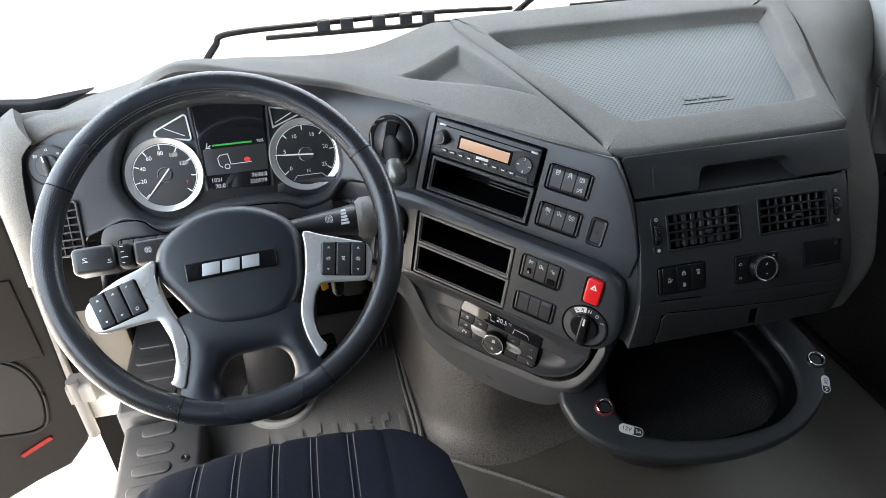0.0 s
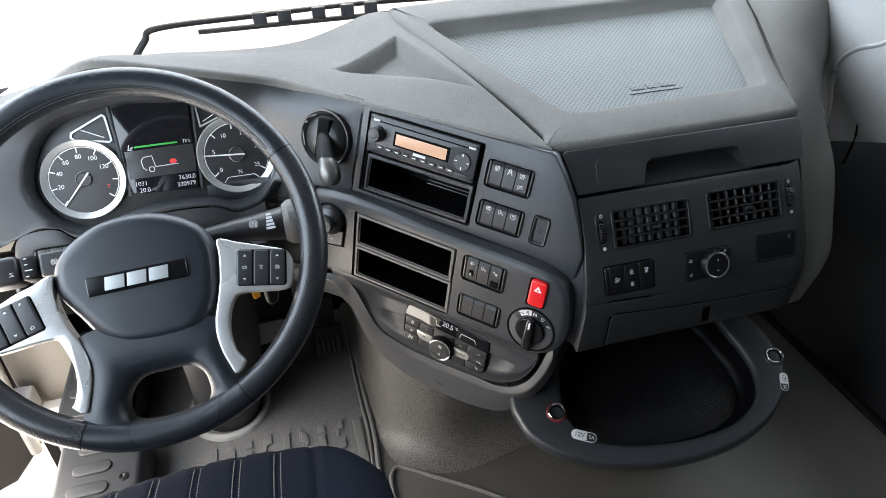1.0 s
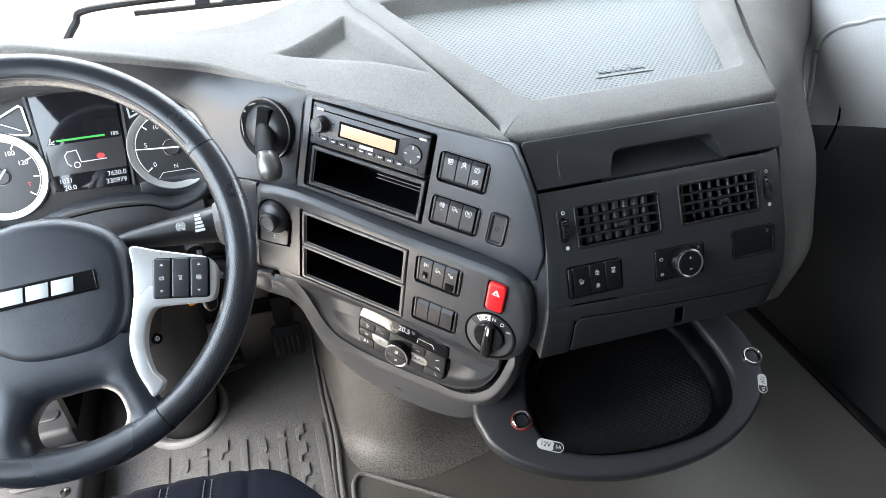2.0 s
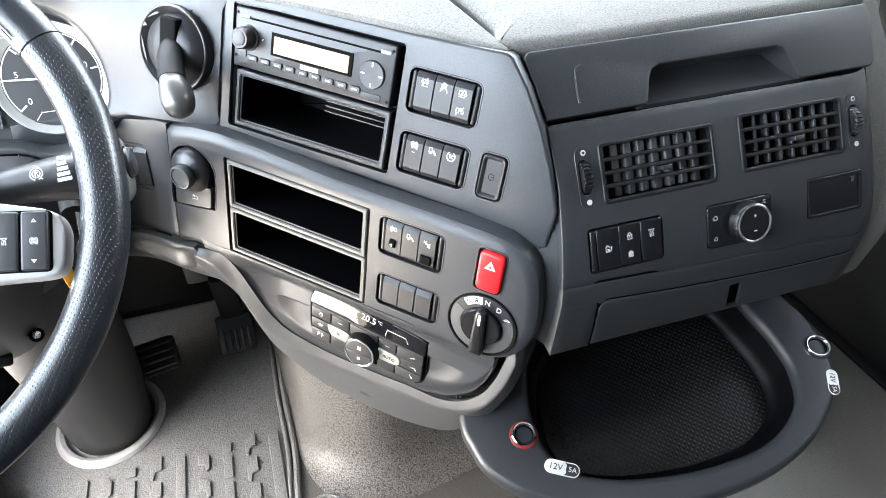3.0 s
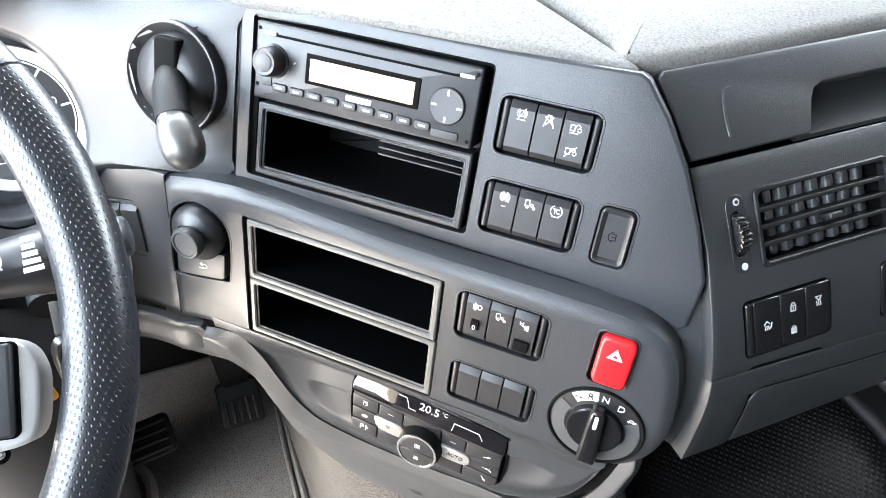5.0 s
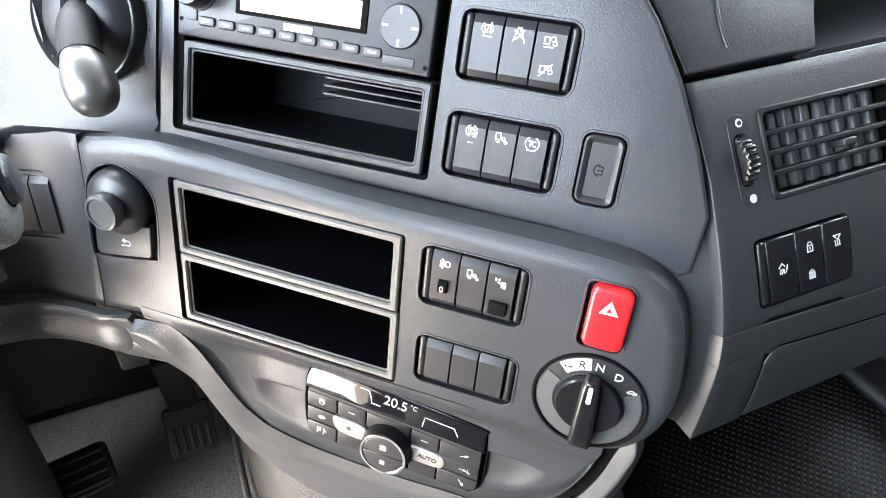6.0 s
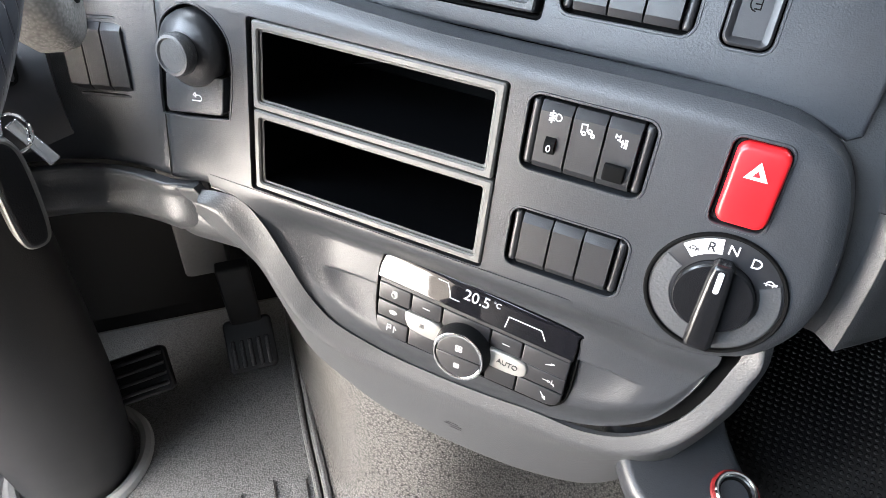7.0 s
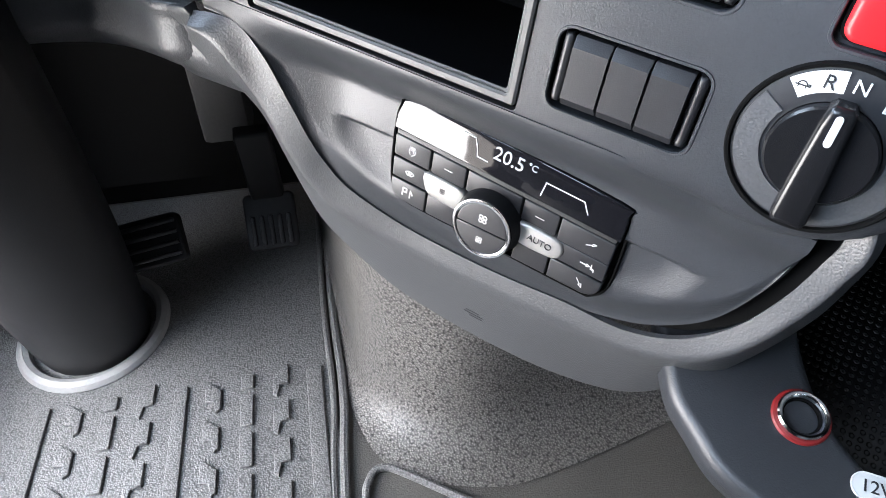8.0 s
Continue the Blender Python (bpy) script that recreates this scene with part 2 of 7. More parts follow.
def smooth_line(pts, n=8, closed=False):
    """Catmull-Rom through the points (2D or 3D)."""
    P = [Vector(p) for p in pts]
    out, m = [], len(P)
    for i in range(m if closed else m - 1):
        if closed:
            a, b, c, d = P[i - 1], P[i], P[(i + 1) % m], P[(i + 2) % m]
        else:
            a, b, c, d = P[max(0, i - 1)], P[i], P[i + 1], P[min(m - 1, i + 2)]
        for k in range(n):
            t = k / n
            out.append(0.5 * (2 * b + (c - a) * t + (2 * a - 5 * b + 4 * c - d) * t * t + (3 * b - a - 3 * c + d) * t ** 3))
    if not closed:
        out.append(P[-1])
    return [tuple(p) for p in out]


def rings(loops, closed=True, cap0=True, cap1=True, bm=None):
    """Skins a list of loops of 3D points."""
    bm = bm or bmesh.new()
    vs = [[bm.verts.new(p) for p in lp] for lp in loops]
    n = len(loops[0])
    for a, b in zip(vs, vs[1:]):
        for i in range(n if closed else n - 1):
            j = (i + 1) % n
            bm.faces.new((a[i], a[j], b[j], b[i]))
    if closed and cap0:
        bm.faces.new(vs[0][::-1])
    if closed and cap1:
        bm.faces.new(vs[-1])
    return bm


def plate(o, z0, z1, bev=0.001, M=None, bm=None, crown=0.0):
    """A slab with the outline o from z0 up to z1, its upper edge rounded."""
    lo = [[(x, y, z0) for x, y in o], [(x, y, z1 - bev) for x, y in o]]
    for k in (0.35, 0.7, 1.0):
        a = k * math.pi / 2
        lo.append([(x, y, z1 - bev * (1 - math.sin(a))) for x, y in inset(o, bev * (1 - math.cos(a)))])
    if crown:
        lo.append([(x, y, z1 + crown) for x, y in inset(o, bev * 4)])
    b = rings(lo)
    if M:
        b.transform(M)
    return join(bm, b)


def join(a, b):
    if a is None:
        return b
    me = bpy.data.meshes.new("tmp")
    b.to_mesh(me)
    b.free()
    a.from_mesh(me)
    bpy.data.meshes.remove(me)
    return a


def ring_plate(outer, inner, z0, z1, bev=0.001, M=None, depth=None):
    """A flat frame between two outlines with the same number of points; its inner wall reaches down to depth."""
    depth = z0 if depth is None else depth
    lo = [[(x, y, z0) for x, y in outer], [(x, y, z1 - bev) for x, y in outer], [(x, y, z1) for x, y in inset(outer, bev)],
          [(x, y, z1) for x, y in inset(inner, -bev)], [(x, y, z1 - bev) for x, y in inner], [(x, y, depth) for x, y in inner]]
    b = rings(lo, cap0=False, cap1=False)
    if M:
        b.transform(M)
    return b


def lathe(prof, n=40, M=None):
    """Turns a profile of (radius, height) round the z axis."""
    b = rings([[(r * math.cos(2 * math.pi * i / n), r * math.sin(2 * math.pi * i / n), z) for i in range(n)] for r, z in prof], cap0=False, cap1=False)
    bmesh.ops.remove_doubles(b, verts=b.verts, dist=1e-7)
    if M:
        b.transform(M)
    return b


def tube(pts, rad, n=12, closed=False, squash=1.0, up=(0, 0, 1)):
    P = [Vector(p) for p in pts]
    loops = []
    for i, p in enumerate(P):
        a = P[i - 1] if (i or closed) else p
        b = P[(i + 1) % len(P)] if (i < len(P) - 1 or closed) else p
        d = (b - a).normalized()
        s = d.cross(Vector(up))
        s = s.normalized() if s.length > 1e-4 else Vector((1, 0, 0))
        w = s.cross(d)
        r = rad(i / (len(P) - 1)) if callable(rad) else rad
        loops.append([tuple(p + s * r * math.cos(2 * math.pi * k / n) + w * r * squash * math.sin(2 * math.pi * k / n)) for k in range(n)])
    if closed:
        loops.append(loops[0])
    b = rings(loops, cap0=not closed, cap1=not closed)
    if closed:
        bmesh.ops.remove_doubles(b, verts=b.verts, dist=1e-6)
    return b


def sheet(f, nu, nv, thick=0.004, bev=0.0):
    """A slab whose outer face is f(s, t), s and t from 0 to 1, with rounded borders; it is thick below its face."""
    def P(s, t):
        return Vector(f(s, t))

    def N(s, t):
        e = 0.004
        s0, s1, t0, t1 = max(0, s - e), min(1, s + e), max(0, t - e), min(1, t + e)
        a, b = P(s1, t) - P(s0, t), P(s, t1) - P(s, t0)
        return a.cross(b).normalized()
    bm = bmesh.new()
    g = []
    for i in range(nu + 1):
        row = []
        for j in range(nv + 1):
            row.append(bm.verts.new(P(i / nu, j / nv)))
        g.append(row)
    for i in range(nu):
        for j in range(nv):
            bm.faces.new((g[i][j], g[i + 1][j], g[i + 1][j + 1], g[i][j + 1]))
    border = [(i, 0) for i in range(nu)] + [(nu, j) for j in range(nv)] + [(i, nv) for i in range(nu, 0, -1)] + [(0, j) for j in range(nv, 0, -1)]
    cen = P(0.5, 0.5)
    prev = [g[i][j] for i, j in border]
    for k in ((0.3, 0.7), (0.7, 1.0), (0, 0)):
        cur = []
        for (i, j), v in zip(border, prev):
            s, t = i / nu, j / nv
            n = N(s, t)
            p0 = g[i][j].co
            out = Vector((0, 0, 0))
            if bev:
                ds = (P(min(1, s + 0.01), t) - P(max(0, s - 0.01), t)).normalized()
                dt = (P(s, min(1, t + 0.01)) - P(s, max(0, t - 0.01))).normalized()
                if i == 0: out -= ds
                if i == nu: out += ds
                if j == 0: out -= dt
                if j == nv: out += dt
                out = out.normalized()
            if k[1]:
                cur.append(bm.verts.new(p0 + out * bev * k[1] - n * bev * k[0]))
            else:
                cur.append(bm.verts.new(p0 + out * bev - n * thick))
        for a in range(len(border)):
            b = (a + 1) % len(border)
            bm.faces.new((prev[a], prev[b], cur[b], cur[a]))
        prev = cur
    low = {q: v for q, v in zip(border, prev)}
    for i in range(1, nu):
        for j in range(1, nv):
            low[i, j] = bm.verts.new(g[i][j].co - N(i / nu, j / nv) * thick)
    for i in range(nu):
        for j in range(nv):
            bm.faces.new((low[i, j], low[i, j + 1], low[i + 1, j + 1], low[i + 1, j]))
    return bm


def lerp(a, b, t):
    return a + (b - a) * t


def curve_at(pts, s):
    """The point at 0..1 along a polyline, by even parameter."""
    k = s * (len(pts) - 1)
    i = min(int(k), len(pts) - 2)
    return Vector(pts[i]).lerp(Vector(pts[i + 1]), k - i)


def box(x0, y0, z0, x1, y1, z1, bev=0.004, M=None):
    b = plate(rr(x0, y0, x1, y1, bev, 2), z0, z1, min(bev, (z1 - z0) * 0.45))
    if M:
        b.transform(M)
    return b


def writing(name, text, size, M, material, parent, depth=0.0003, align="CENTER"):
    cu = bpy.data.curves.new(name, "FONT")
    cu.body, cu.size, cu.extrude, cu.align_x, cu.align_y = text, size, depth, align, "CENTER"
    tmp = bpy.data.objects.new("tmp", cu)
    scene.collection.objects.link(tmp)
    me = tmp.to_mesh()
    bm = bmesh.new()
    bm.from_mesh(me)
    tmp.to_mesh_clear()
    bpy.data.objects.remove(tmp)
    bm.transform(M)
    return part(name, bm, material, parent)


def T(x, y, z=0.0, rz=0.0):
    return Matrix.Translation((x, y, z)) @ Matrix.Rotation(radians(rz), 4, "Z")


# frames of the main panels: x along the panel, y up it, z out of it
MU = basis((0.3459, 0.9146, 0.7129), (0.7349, -0.6710, -0.0987), (0.2553, 0.1389, 0.9568))
ML = basis((0.3478, 0.8472, 0.5692), (0.7219, -0.6840, -0.1050), (0.1457, 0.0020, 0.9893))
MC = basis((-0.11, 1.146, 0.692), (1, 0, 0), (0, 0.408, 0.913))

# ---------------------------------------------------------------- setting
ground = part("ground", rings([[(-400, -400, -1.25), (400, -400, -1.25), (400, 400, -1.25), (-400, 400, -1.25)]] * 1, cap0=False), M_GROUND)
tagged(ground, "pale concrete yard outside the cab", "ground", kind="structure")

# cab shell: floor pan, roof, rear wall, side walls with window openings
floor = part("floor", box(-0.462, -0.9, -0.03, 1.62, 1.75, -0.004, 0.004), M_CARPET)
tagged(floor, "brown-grey cab floor covering, darkened for shade", "floor", kind="structure")
# unseen; its overhang past the windscreen keeps sun off the dash top
roof = part("ceiling", box(-0.68, -0.95, 1.95, 1.68, 1.75, 2.0, 0.02), M_LINER)
tagged(roof, "cab headlining, out of view, reaching forward to block the sun", "ceiling", kind="structure")
# unseen; its dark lining holds back bounce light
rear = part("wall_rear", box(-0.68, -0.97, -0.03, 1.68, -0.9, 1.95, 0.01), M_LINER)
tagged(rear, "dark rear cab wall, out of view, cutting bounce light", "wall", kind="structure")


def wall_with_hole(name, outer, inner, x0, x1, label, material):
    """A side wall in the y-z plane between x0 and x1 with one opening."""
    M = Matrix(((0, 0, 1, 0), (1, 0, 0, 0), (0, 1, 0, 0), (0, 0, 0, 1)))
    lo = [[(y, z, x0) for y, z in outer], [(y, z, x1) for y, z in outer], [(y, z, x1) for y, z in inner], [(y, z, x0) for y, z in inner]]
    lo.append(lo[0])
    b = rings(lo, cap0=False, cap1=False)
    bmesh.ops.remove_doubles(b, verts=b.verts, dist=1e-6)
    b.transform(M)
    return tagged(part(name, b, material), label, "wall", kind="structure")


wall_with_hole("wall_right", rr(-0.95, -0.03, 1.6, 1.95, 0.02), rr(0.45, 1.02, 1.35, 1.50, 0.1), 1.62, 1.68, "grey passenger side cab wall with window opening", M_LINER)
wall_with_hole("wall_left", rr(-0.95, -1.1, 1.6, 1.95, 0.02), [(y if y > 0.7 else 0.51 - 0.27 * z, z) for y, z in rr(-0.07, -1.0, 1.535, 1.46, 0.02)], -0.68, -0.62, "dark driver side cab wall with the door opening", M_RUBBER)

# windscreen: pane, lower scuttle sheet added to stop light, and header
wsc = lambda s, t: (lerp(-0.62, 1.62, s), 1.36 + 0.09 * (1 - (2 * s - 1) ** 4) - 0.25 * t, lerp(0.77, 1.86, t))
window = part("window_1", sheet(wsc, 16, 6, 0.006), M_GLASS)
window.visible_shadow = False
tagged(window, "large curved windscreen with bright yard outside", "window", kind="structure")
# bulkhead coloured near black: the footwell's shade is put into it
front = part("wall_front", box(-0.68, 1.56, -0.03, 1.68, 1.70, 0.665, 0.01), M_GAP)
tagged(front, "front bulkhead below the windscreen, black for the footwell's shade", "wall", kind="structure")
# added out of view to keep windscreen light from the footwell
scuttle = part("trim_light_block", sheet(lambda s, t: (lerp(-0.62, 1.62, s), lerp(1.27, 1.60, t), lerp(0.775, 0.66, t)), 10, 4, 0.02), M_DARK)
tagged(scuttle, "unseen sheet between dashboard and windscreen, blocks light to the footwell", "trim", kind="structure")

# ---------------------------------------------------------------- shape helpers for panels
def cut(bm, cutters):
    """Takes the cutters' volumes out of bm."""
    def ob(b, nm):
        me = bpy.data.meshes.new(nm)
        bmesh.ops.recalc_face_normals(b, faces=b.faces)
        b.to_mesh(me)
        b.free()
        o = bpy.data.objects.new(nm, me)
        scene.collection.objects.link(o)
        return o
    base = ob(bm, "tmp_base")
    made = [base]
    for c in cutters:
        k = ob(c, "tmp_cut")
        made.append(k)
        md = base.modifiers.new("cut", "BOOLEAN")
        md.object, md.operation, md.solver = k, "DIFFERENCE", "EXACT"
    deps = bpy.context.evaluated_depsgraph_get()
    deps.update()
    ev = base.evaluated_get(deps)
    me = ev.to_mesh()
    out = bmesh.new()
    out.from_mesh(me)
    ev.to_mesh_clear()
    for o in made:
        d = o.data
        bpy.data.objects.remove(o)
        bpy.data.meshes.remove(d)
    return out


def bead(o, M, r=0.0012, z=0.0, n=6):
    """A rounded rim along an outline."""
    b = tube([(x, y, z) for x, y in o], r, n, True)
    b.transform(M)
    return b


def well(o, M, depth):
    b = rings([[(x, y, -depth) for x, y in o], [(x, y, 0.02) for x, y in o]])
    b.transform(M)
    return b


def pocket(o, M, z0, depth, taper=0.0):
    """An open box behind an outline."""
    i = inset(o, taper)
    b = rings([[(x, y, z0) for x, y in inset(o, -0.0015)], [(x, y, z0) for x, y in o], [(x, y, z0 - depth) for x, y in i]], cap0=False)
    b.transform(M)
    return b


def stroke(lines, w, h, M):
    """Thin raised lines; each line a list of 2D points."""
    bm = bmesh.new()
    for ln in lines:
        for a, b in zip(ln, ln[1:]):
            a, b = Vector(a), Vector(b)
            d = (b - a)
            if d.length < 1e-7:
                continue
            d.normalize()
            p = Vector((-d.y, d.x)) * w / 2
            a2, b2 = a - d * w * 0.4, b + d * w * 0.4
            q = [a2 - p, b2 - p, b2 + p, a2 + p]
            lo = [bm.verts.new((v.x, v.y, 0)) for v in q]
            hi = [bm.verts.new((v.x, v.y, h)) for v in q]
            bm.faces.new(hi)
            for i in range(4):
                bm.faces.new((lo[i], lo[(i + 1) % 4], hi[(i + 1) % 4], hi[i]))
    bm.transform(M)
    return bm


def arc(cx, cy, r, a0, a1, n=10, ry=None):
    return [(cx + r * math.cos(radians(lerp(a0, a1, i / n))), cy + (ry or r) * math.sin(radians(lerp(a0, a1, i / n)))) for i in range(n + 1)]


ICONS = {
    "brake": [arc(0, 0, .5, 0, 360, 16), arc(0, 0, .85, 130, 230), arc(0, 0, .85, -50, 50), [(-.5, -.9), (.6, .9)], [(-.7, -1.1), (.7, -1.1)]],
    "lane": [[(-.7, -.9), (-.2, .9)], [(.2, .9), (.8, -.9)], [(-.6, .5), (.7, -.5)], [(-.4, -.6), (.6, .6)], [(0, .8), (.5, 0)]],
    "exhaust": [[(-.9, -.4), (-.2, -.4), (-.2, .5), (-.9, .5), (-.9, -.4)], arc(.3, .3, .35, -90, 200), arc(.6, -.2, .3, -150, 120), [(-.9, -.8), (.4, -.8)]],
    "noexhaust": [[(-.9, -.4), (-.2, -.4), (-.2, .5), (-.9, .5), (-.9, -.4)], arc(.3, .3, .35, -90, 200), arc(.6, -.2, .3, -150, 120), [(-.9, -.9), (.8, .9)]],
    "hold": [arc(0, 0, .55, 0, 360, 16), arc(0, 0, .9, 110, 250), arc(0, 0, .9, -70, 70), [(-.15, -.3), (-.15, .3), (.2, .2), (-.1, 0)], [(.2, -.2), (.8, -.9)]],
    "truck": [[(-.9, -.4), (-.9, .7), (-.2, .8), (-.1, -.1), (.9, -.5)], arc(-.5, -.5, .25, 0, 360, 10), arc(.3, -.1, .28, 0, 360, 10), arc(.75, -.6, .22, 0, 360, 10)],
    "tc": [arc(0, 0, .95, 120, 240), arc(0, 0, .95, -60, 60), [(-.5, .35), (.0, .35)], [(-.25, .35), (-.25, -.35)], arc(.35, 0, .33, 60, 300), [(-.55, -.95), (.55, -.95)]],
    "lamp": [arc(.35, 0, .5, -90, 90), [(.35, .5), (.1, .3), (.1, -.3), (.35, -.5)], [(-.1, .5), (-.8, .4)], [(-.1, .15), (-.8, .05)], [(-.1, -.2), (-.8, -.3)], [(-.1, -.5), (-.8, -.6)], [(-.45, .8), (-.45, -.9)]],
    "axle": [[(-.9, .8), (-.9, .3)], [(-.9, .55), (-.3, .55)], [(-.3, .2), (-.3, .8)], [(-.6, .1), (.6, -.3)], [(.1, -.7), (.1, .2)], [(.7, -.8), (.7, .3)], [(.45, -.8), (.45, .3)], [(.1, -.3), (.7, -.3)]],
    "lock": [[(-.5, -.8), (.5, -.8), (.5, .1), (-.5, .1), (-.5, -.8)], arc(0, .1, .35, 0, 180), [(0, -.2), (0, -.5)], [(-.4, -.3), (.4, -.3)], [(-.4, -.6), (.4, -.6)], [(-.4, -.05), (.4, -.05)]],
    "unlock": [[(-.5, -.8), (.5, -.8), (.5, .1), (-.5, .1), (-.5, -.8)], arc(-.05, .25, .38, 10, 190), [(0, -.2), (0, -.5)]],
    "window": [[(-.8, .2), (-.2, .8), (.3, .3)], [(-.6, -.7), (-.5, -.1), (.1, -.1), (.2, -.7)], [(.5, -.6), (.8, .4)], [(-.3, -.7), (.0, -.2)]],
    "rear": [[(-.7, .8), (.7, .8), (.1, .1), (-.7, .8)], [(-.4, .0), (-.3, -.8)], [(0, .0), (.1, -.8)], [(.4, .0), (.5, -.8)]],
    "fan": [arc(-.35, .35, .3, 0, 360, 8), arc(.35, .35, .3, 0, 360, 8), arc(-.35, -.35, .3, 0, 360, 8), arc(.35, -.35, .3, 0, 360, 8)],
    "defrost": [arc(0, -.9, 1.2, 45, 135), arc(0, -.9, .5, 45, 135), [(-.85, -.05), (-.35, -.55)], [(.85, -.05), (.35, -.55)], [(-.3, .1), (-.2, -.5)], [(0, .15), (0, -.5)], [(.3, .1), (.2, -.5)]],
    "recirc": [arc(0, 0, .7, -60, 240), [(.3, -.6), (0, -.9)], [(-.2, .3), (.3, .3), (.3, -.2)], [(-.6, .9), (.6, .9)]],
    "minus": [[(-.8, 0), (.8, 0)]],
    "up": [[(-.9, -.4), (.2, .1)], [(.2, .4), (.9, .4), (.2, -.1), (.2, .4)]],
    "right": [[(-.9, 0), (.3, 0)], [(.3, .3), (.9, 0), (.3, -.3), (.3, .3)], [(1.2, .6), (1.3, -.2), (1.8, -.3), (1.9, -.8)], [(1.2, .2), (1.2, -.4), (1.7, -.5)]],
    "down": [[(-.7, .8), (.2, -.2)], [(0, -.4), (.7, -.8), (.5, .0), (0, -.4)]],
    "return": [[(-.9, -.4), (.4, -.4)], arc(.4, 0, .4, -90, 90, 8), [(.4, .4), (-.2, .4)], [(-.2, .75), (-.6, .4), (-.2, .1), (-.2, .75)]],
    "seatheat": [arc(.1, 0, .9, 100, 260), [(-.2, -.6), (.5, -.6)], [(-.2, .0), (.5, .0)], [(-.2, .6), (.5, .6)], [(.5, -.6), (.5, .6)]],
    "tortoise": [arc(0, 0, .6, 0, 180), [(-.9, 0), (1.0, 0)], [(.6, .2), (1.0, .3), (1.0, 0)], [(-.5, 0), (-.5, -.3)], [(.5, 0), (.5, -.3)]],
    "phone": [arc(-.1, .1, .8, 100, 170, 6), arc(-.1, .1, .55, 100, 170, 6), [(-.2, .9), (-.2, .6)]],
    "tri_up": [[(-.5, -.3), (.5, -.3), (0, .4), (-.5, -.3)], [(-.2, -.15), (.2, -.15)]],
    "tri_dn": [[(-.5, .3), (.5, .3), (0, -.4), (-.5, .3)], [(-.2, .15), (.2, .15)]],
    "car": [[(-.9, -.3), (-.7, .3), (.5, .3), (.8, -.3), (-.9, -.3)], [(.2, .7), (.8, .3)], arc(-.4, -.5, .2, 0, 360, 8), arc(.4, -.5, .2, 0, 360, 8)],
    "mirror": [arc(0, 0, .6, 200, 520, 10), [(-.6, -.6), (-.9, .2)]],
    "wiper": [arc(0, -.5, 1.0, 60, 120), [(-.5, .3), (.5, -.5)], [(-.7, -.6), (.7, -.6)]],
}


def icon(kind, x, y, s, M, parent, z=0.0, w=None, rz=0.0, material=None, name="symbol"):
    return part(name, stroke(ICONS[kind], w or 0.17, 0.08, M @ T(x, y, z, rz) @ Matrix.Diagonal((s, s, 0.003, 1))), material or M_WHITE, parent)


# ---------------------------------------------------------------- dashboard body
dash = thing("dashboard", "dark grey moulded truck dashboard wrapping round the driver", "dashboard", (0.2, 1.2, 0.0))

# front edge of the top, from the driver's left round to the passenger side
EDGE = [(-0.419, 1.144, 0.778), (-0.383, 1.151, 0.794), (-0.344, 1.151, 0.802), (-0.299, 1.149, 0.811), (-0.262, 1.139, 0.836), (-0.17, 1.118, 0.892), (-0.06, 1.118, 0.873), (0.03, 1.13, 0.848), (0.115, 1.142, 0.820),
        (0.235, 1.044, 0.803), (0.33, 0.960, 0.795), (0.40, 0.899, 0.788), (0.466, 0.850, 0.778)]
BACK = [(-0.430, 1.169, 0.814), (-0.402, 1.19, 0.812), (-0.378, 1.21, 0.806), (-0.342, 1.24, 0.811), (-0.290, 1.265, 0.816), (-0.17, 1.29, 0.836), (-0.09, 1.30, 0.838), (0.01, 1.305, 0.830), (0.10, 1.31, 0.826),
        (0.17, 1.31, 0.832), (0.22, 1.30, 0.848), (0.285, 1.295, 0.870), (0.322, 1.29, 0.872)]
E_L, B_L = smooth_line(EDGE, 6), smooth_line(BACK, 6)


def top_left(s, t):
    p = curve_at(E_L, s).lerp(curve_at(B_L, s), t)
    # shallow triangular bin beside the ridge
    a, b, c = Vector((0.19, 1.160)), Vector((0.320, 1.205)), Vector((0.412, 1.00))
    q = Vector((p.x, p.y))
    d1 = -(b - a).normalized().cross(q - a)
    d2 = -(c - b).normalized().cross(q - b)
    d3 = -(a - c).normalized().cross(q - c)
    k = max(0.0, min(1.0, d1 / 0.016, d2 / 0.014, d3 / 0.05))
    p.z -= 0.026 * k * k * (3 - 2 * k)
    p.z += 0.006 * math.sin(math.pi * min(1, t * 1.2)) * (1 - k)
    return p


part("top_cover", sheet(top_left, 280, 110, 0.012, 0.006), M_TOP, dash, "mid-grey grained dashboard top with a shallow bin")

# passenger side top with the tray recess
MT = basis((0.0, 0.86, 0.779), (1, 0, 0), (0, 0.975, 0.2214))


def tv(y):
    return (y - 0.86) / 0.975


outer = smooth_line([(0.476, tv(0.850)), (0.70, tv(0.848)), (0.868, tv(0.852)), (0.896, tv(0.880)), (0.935, tv(1.0)), (1.00, tv(1.16)), (1.035, tv(1.285)), (0.99, tv(1.30)), (0.65, tv(1.305)),
                     (0.36, tv(1.295)), (0.326, tv(1.275)), (0.349, tv(1.20)), (0.404, tv(1.06)), (0.452, tv(0.94)), (0.467, tv(0.885))], 6, True)
inner = smooth_line([(0.545, tv(0.925)), (0.70, tv(0.926)), (0.850, tv(0.930)), (0.882, tv(0.955)), (0.922, tv(1.08)), (0.966, tv(1.203)), (0.958, tv(1.226)), (0.90, tv(1.230)), (0.65, tv(1.226)),
                     (0.41, tv(1.222)), (0.389, tv(1.210)), (0.40, tv(1.18)), (0.442, tv(1.09)), (0.485, tv(1.0)), (0.517, tv(0.938))], 6, True)
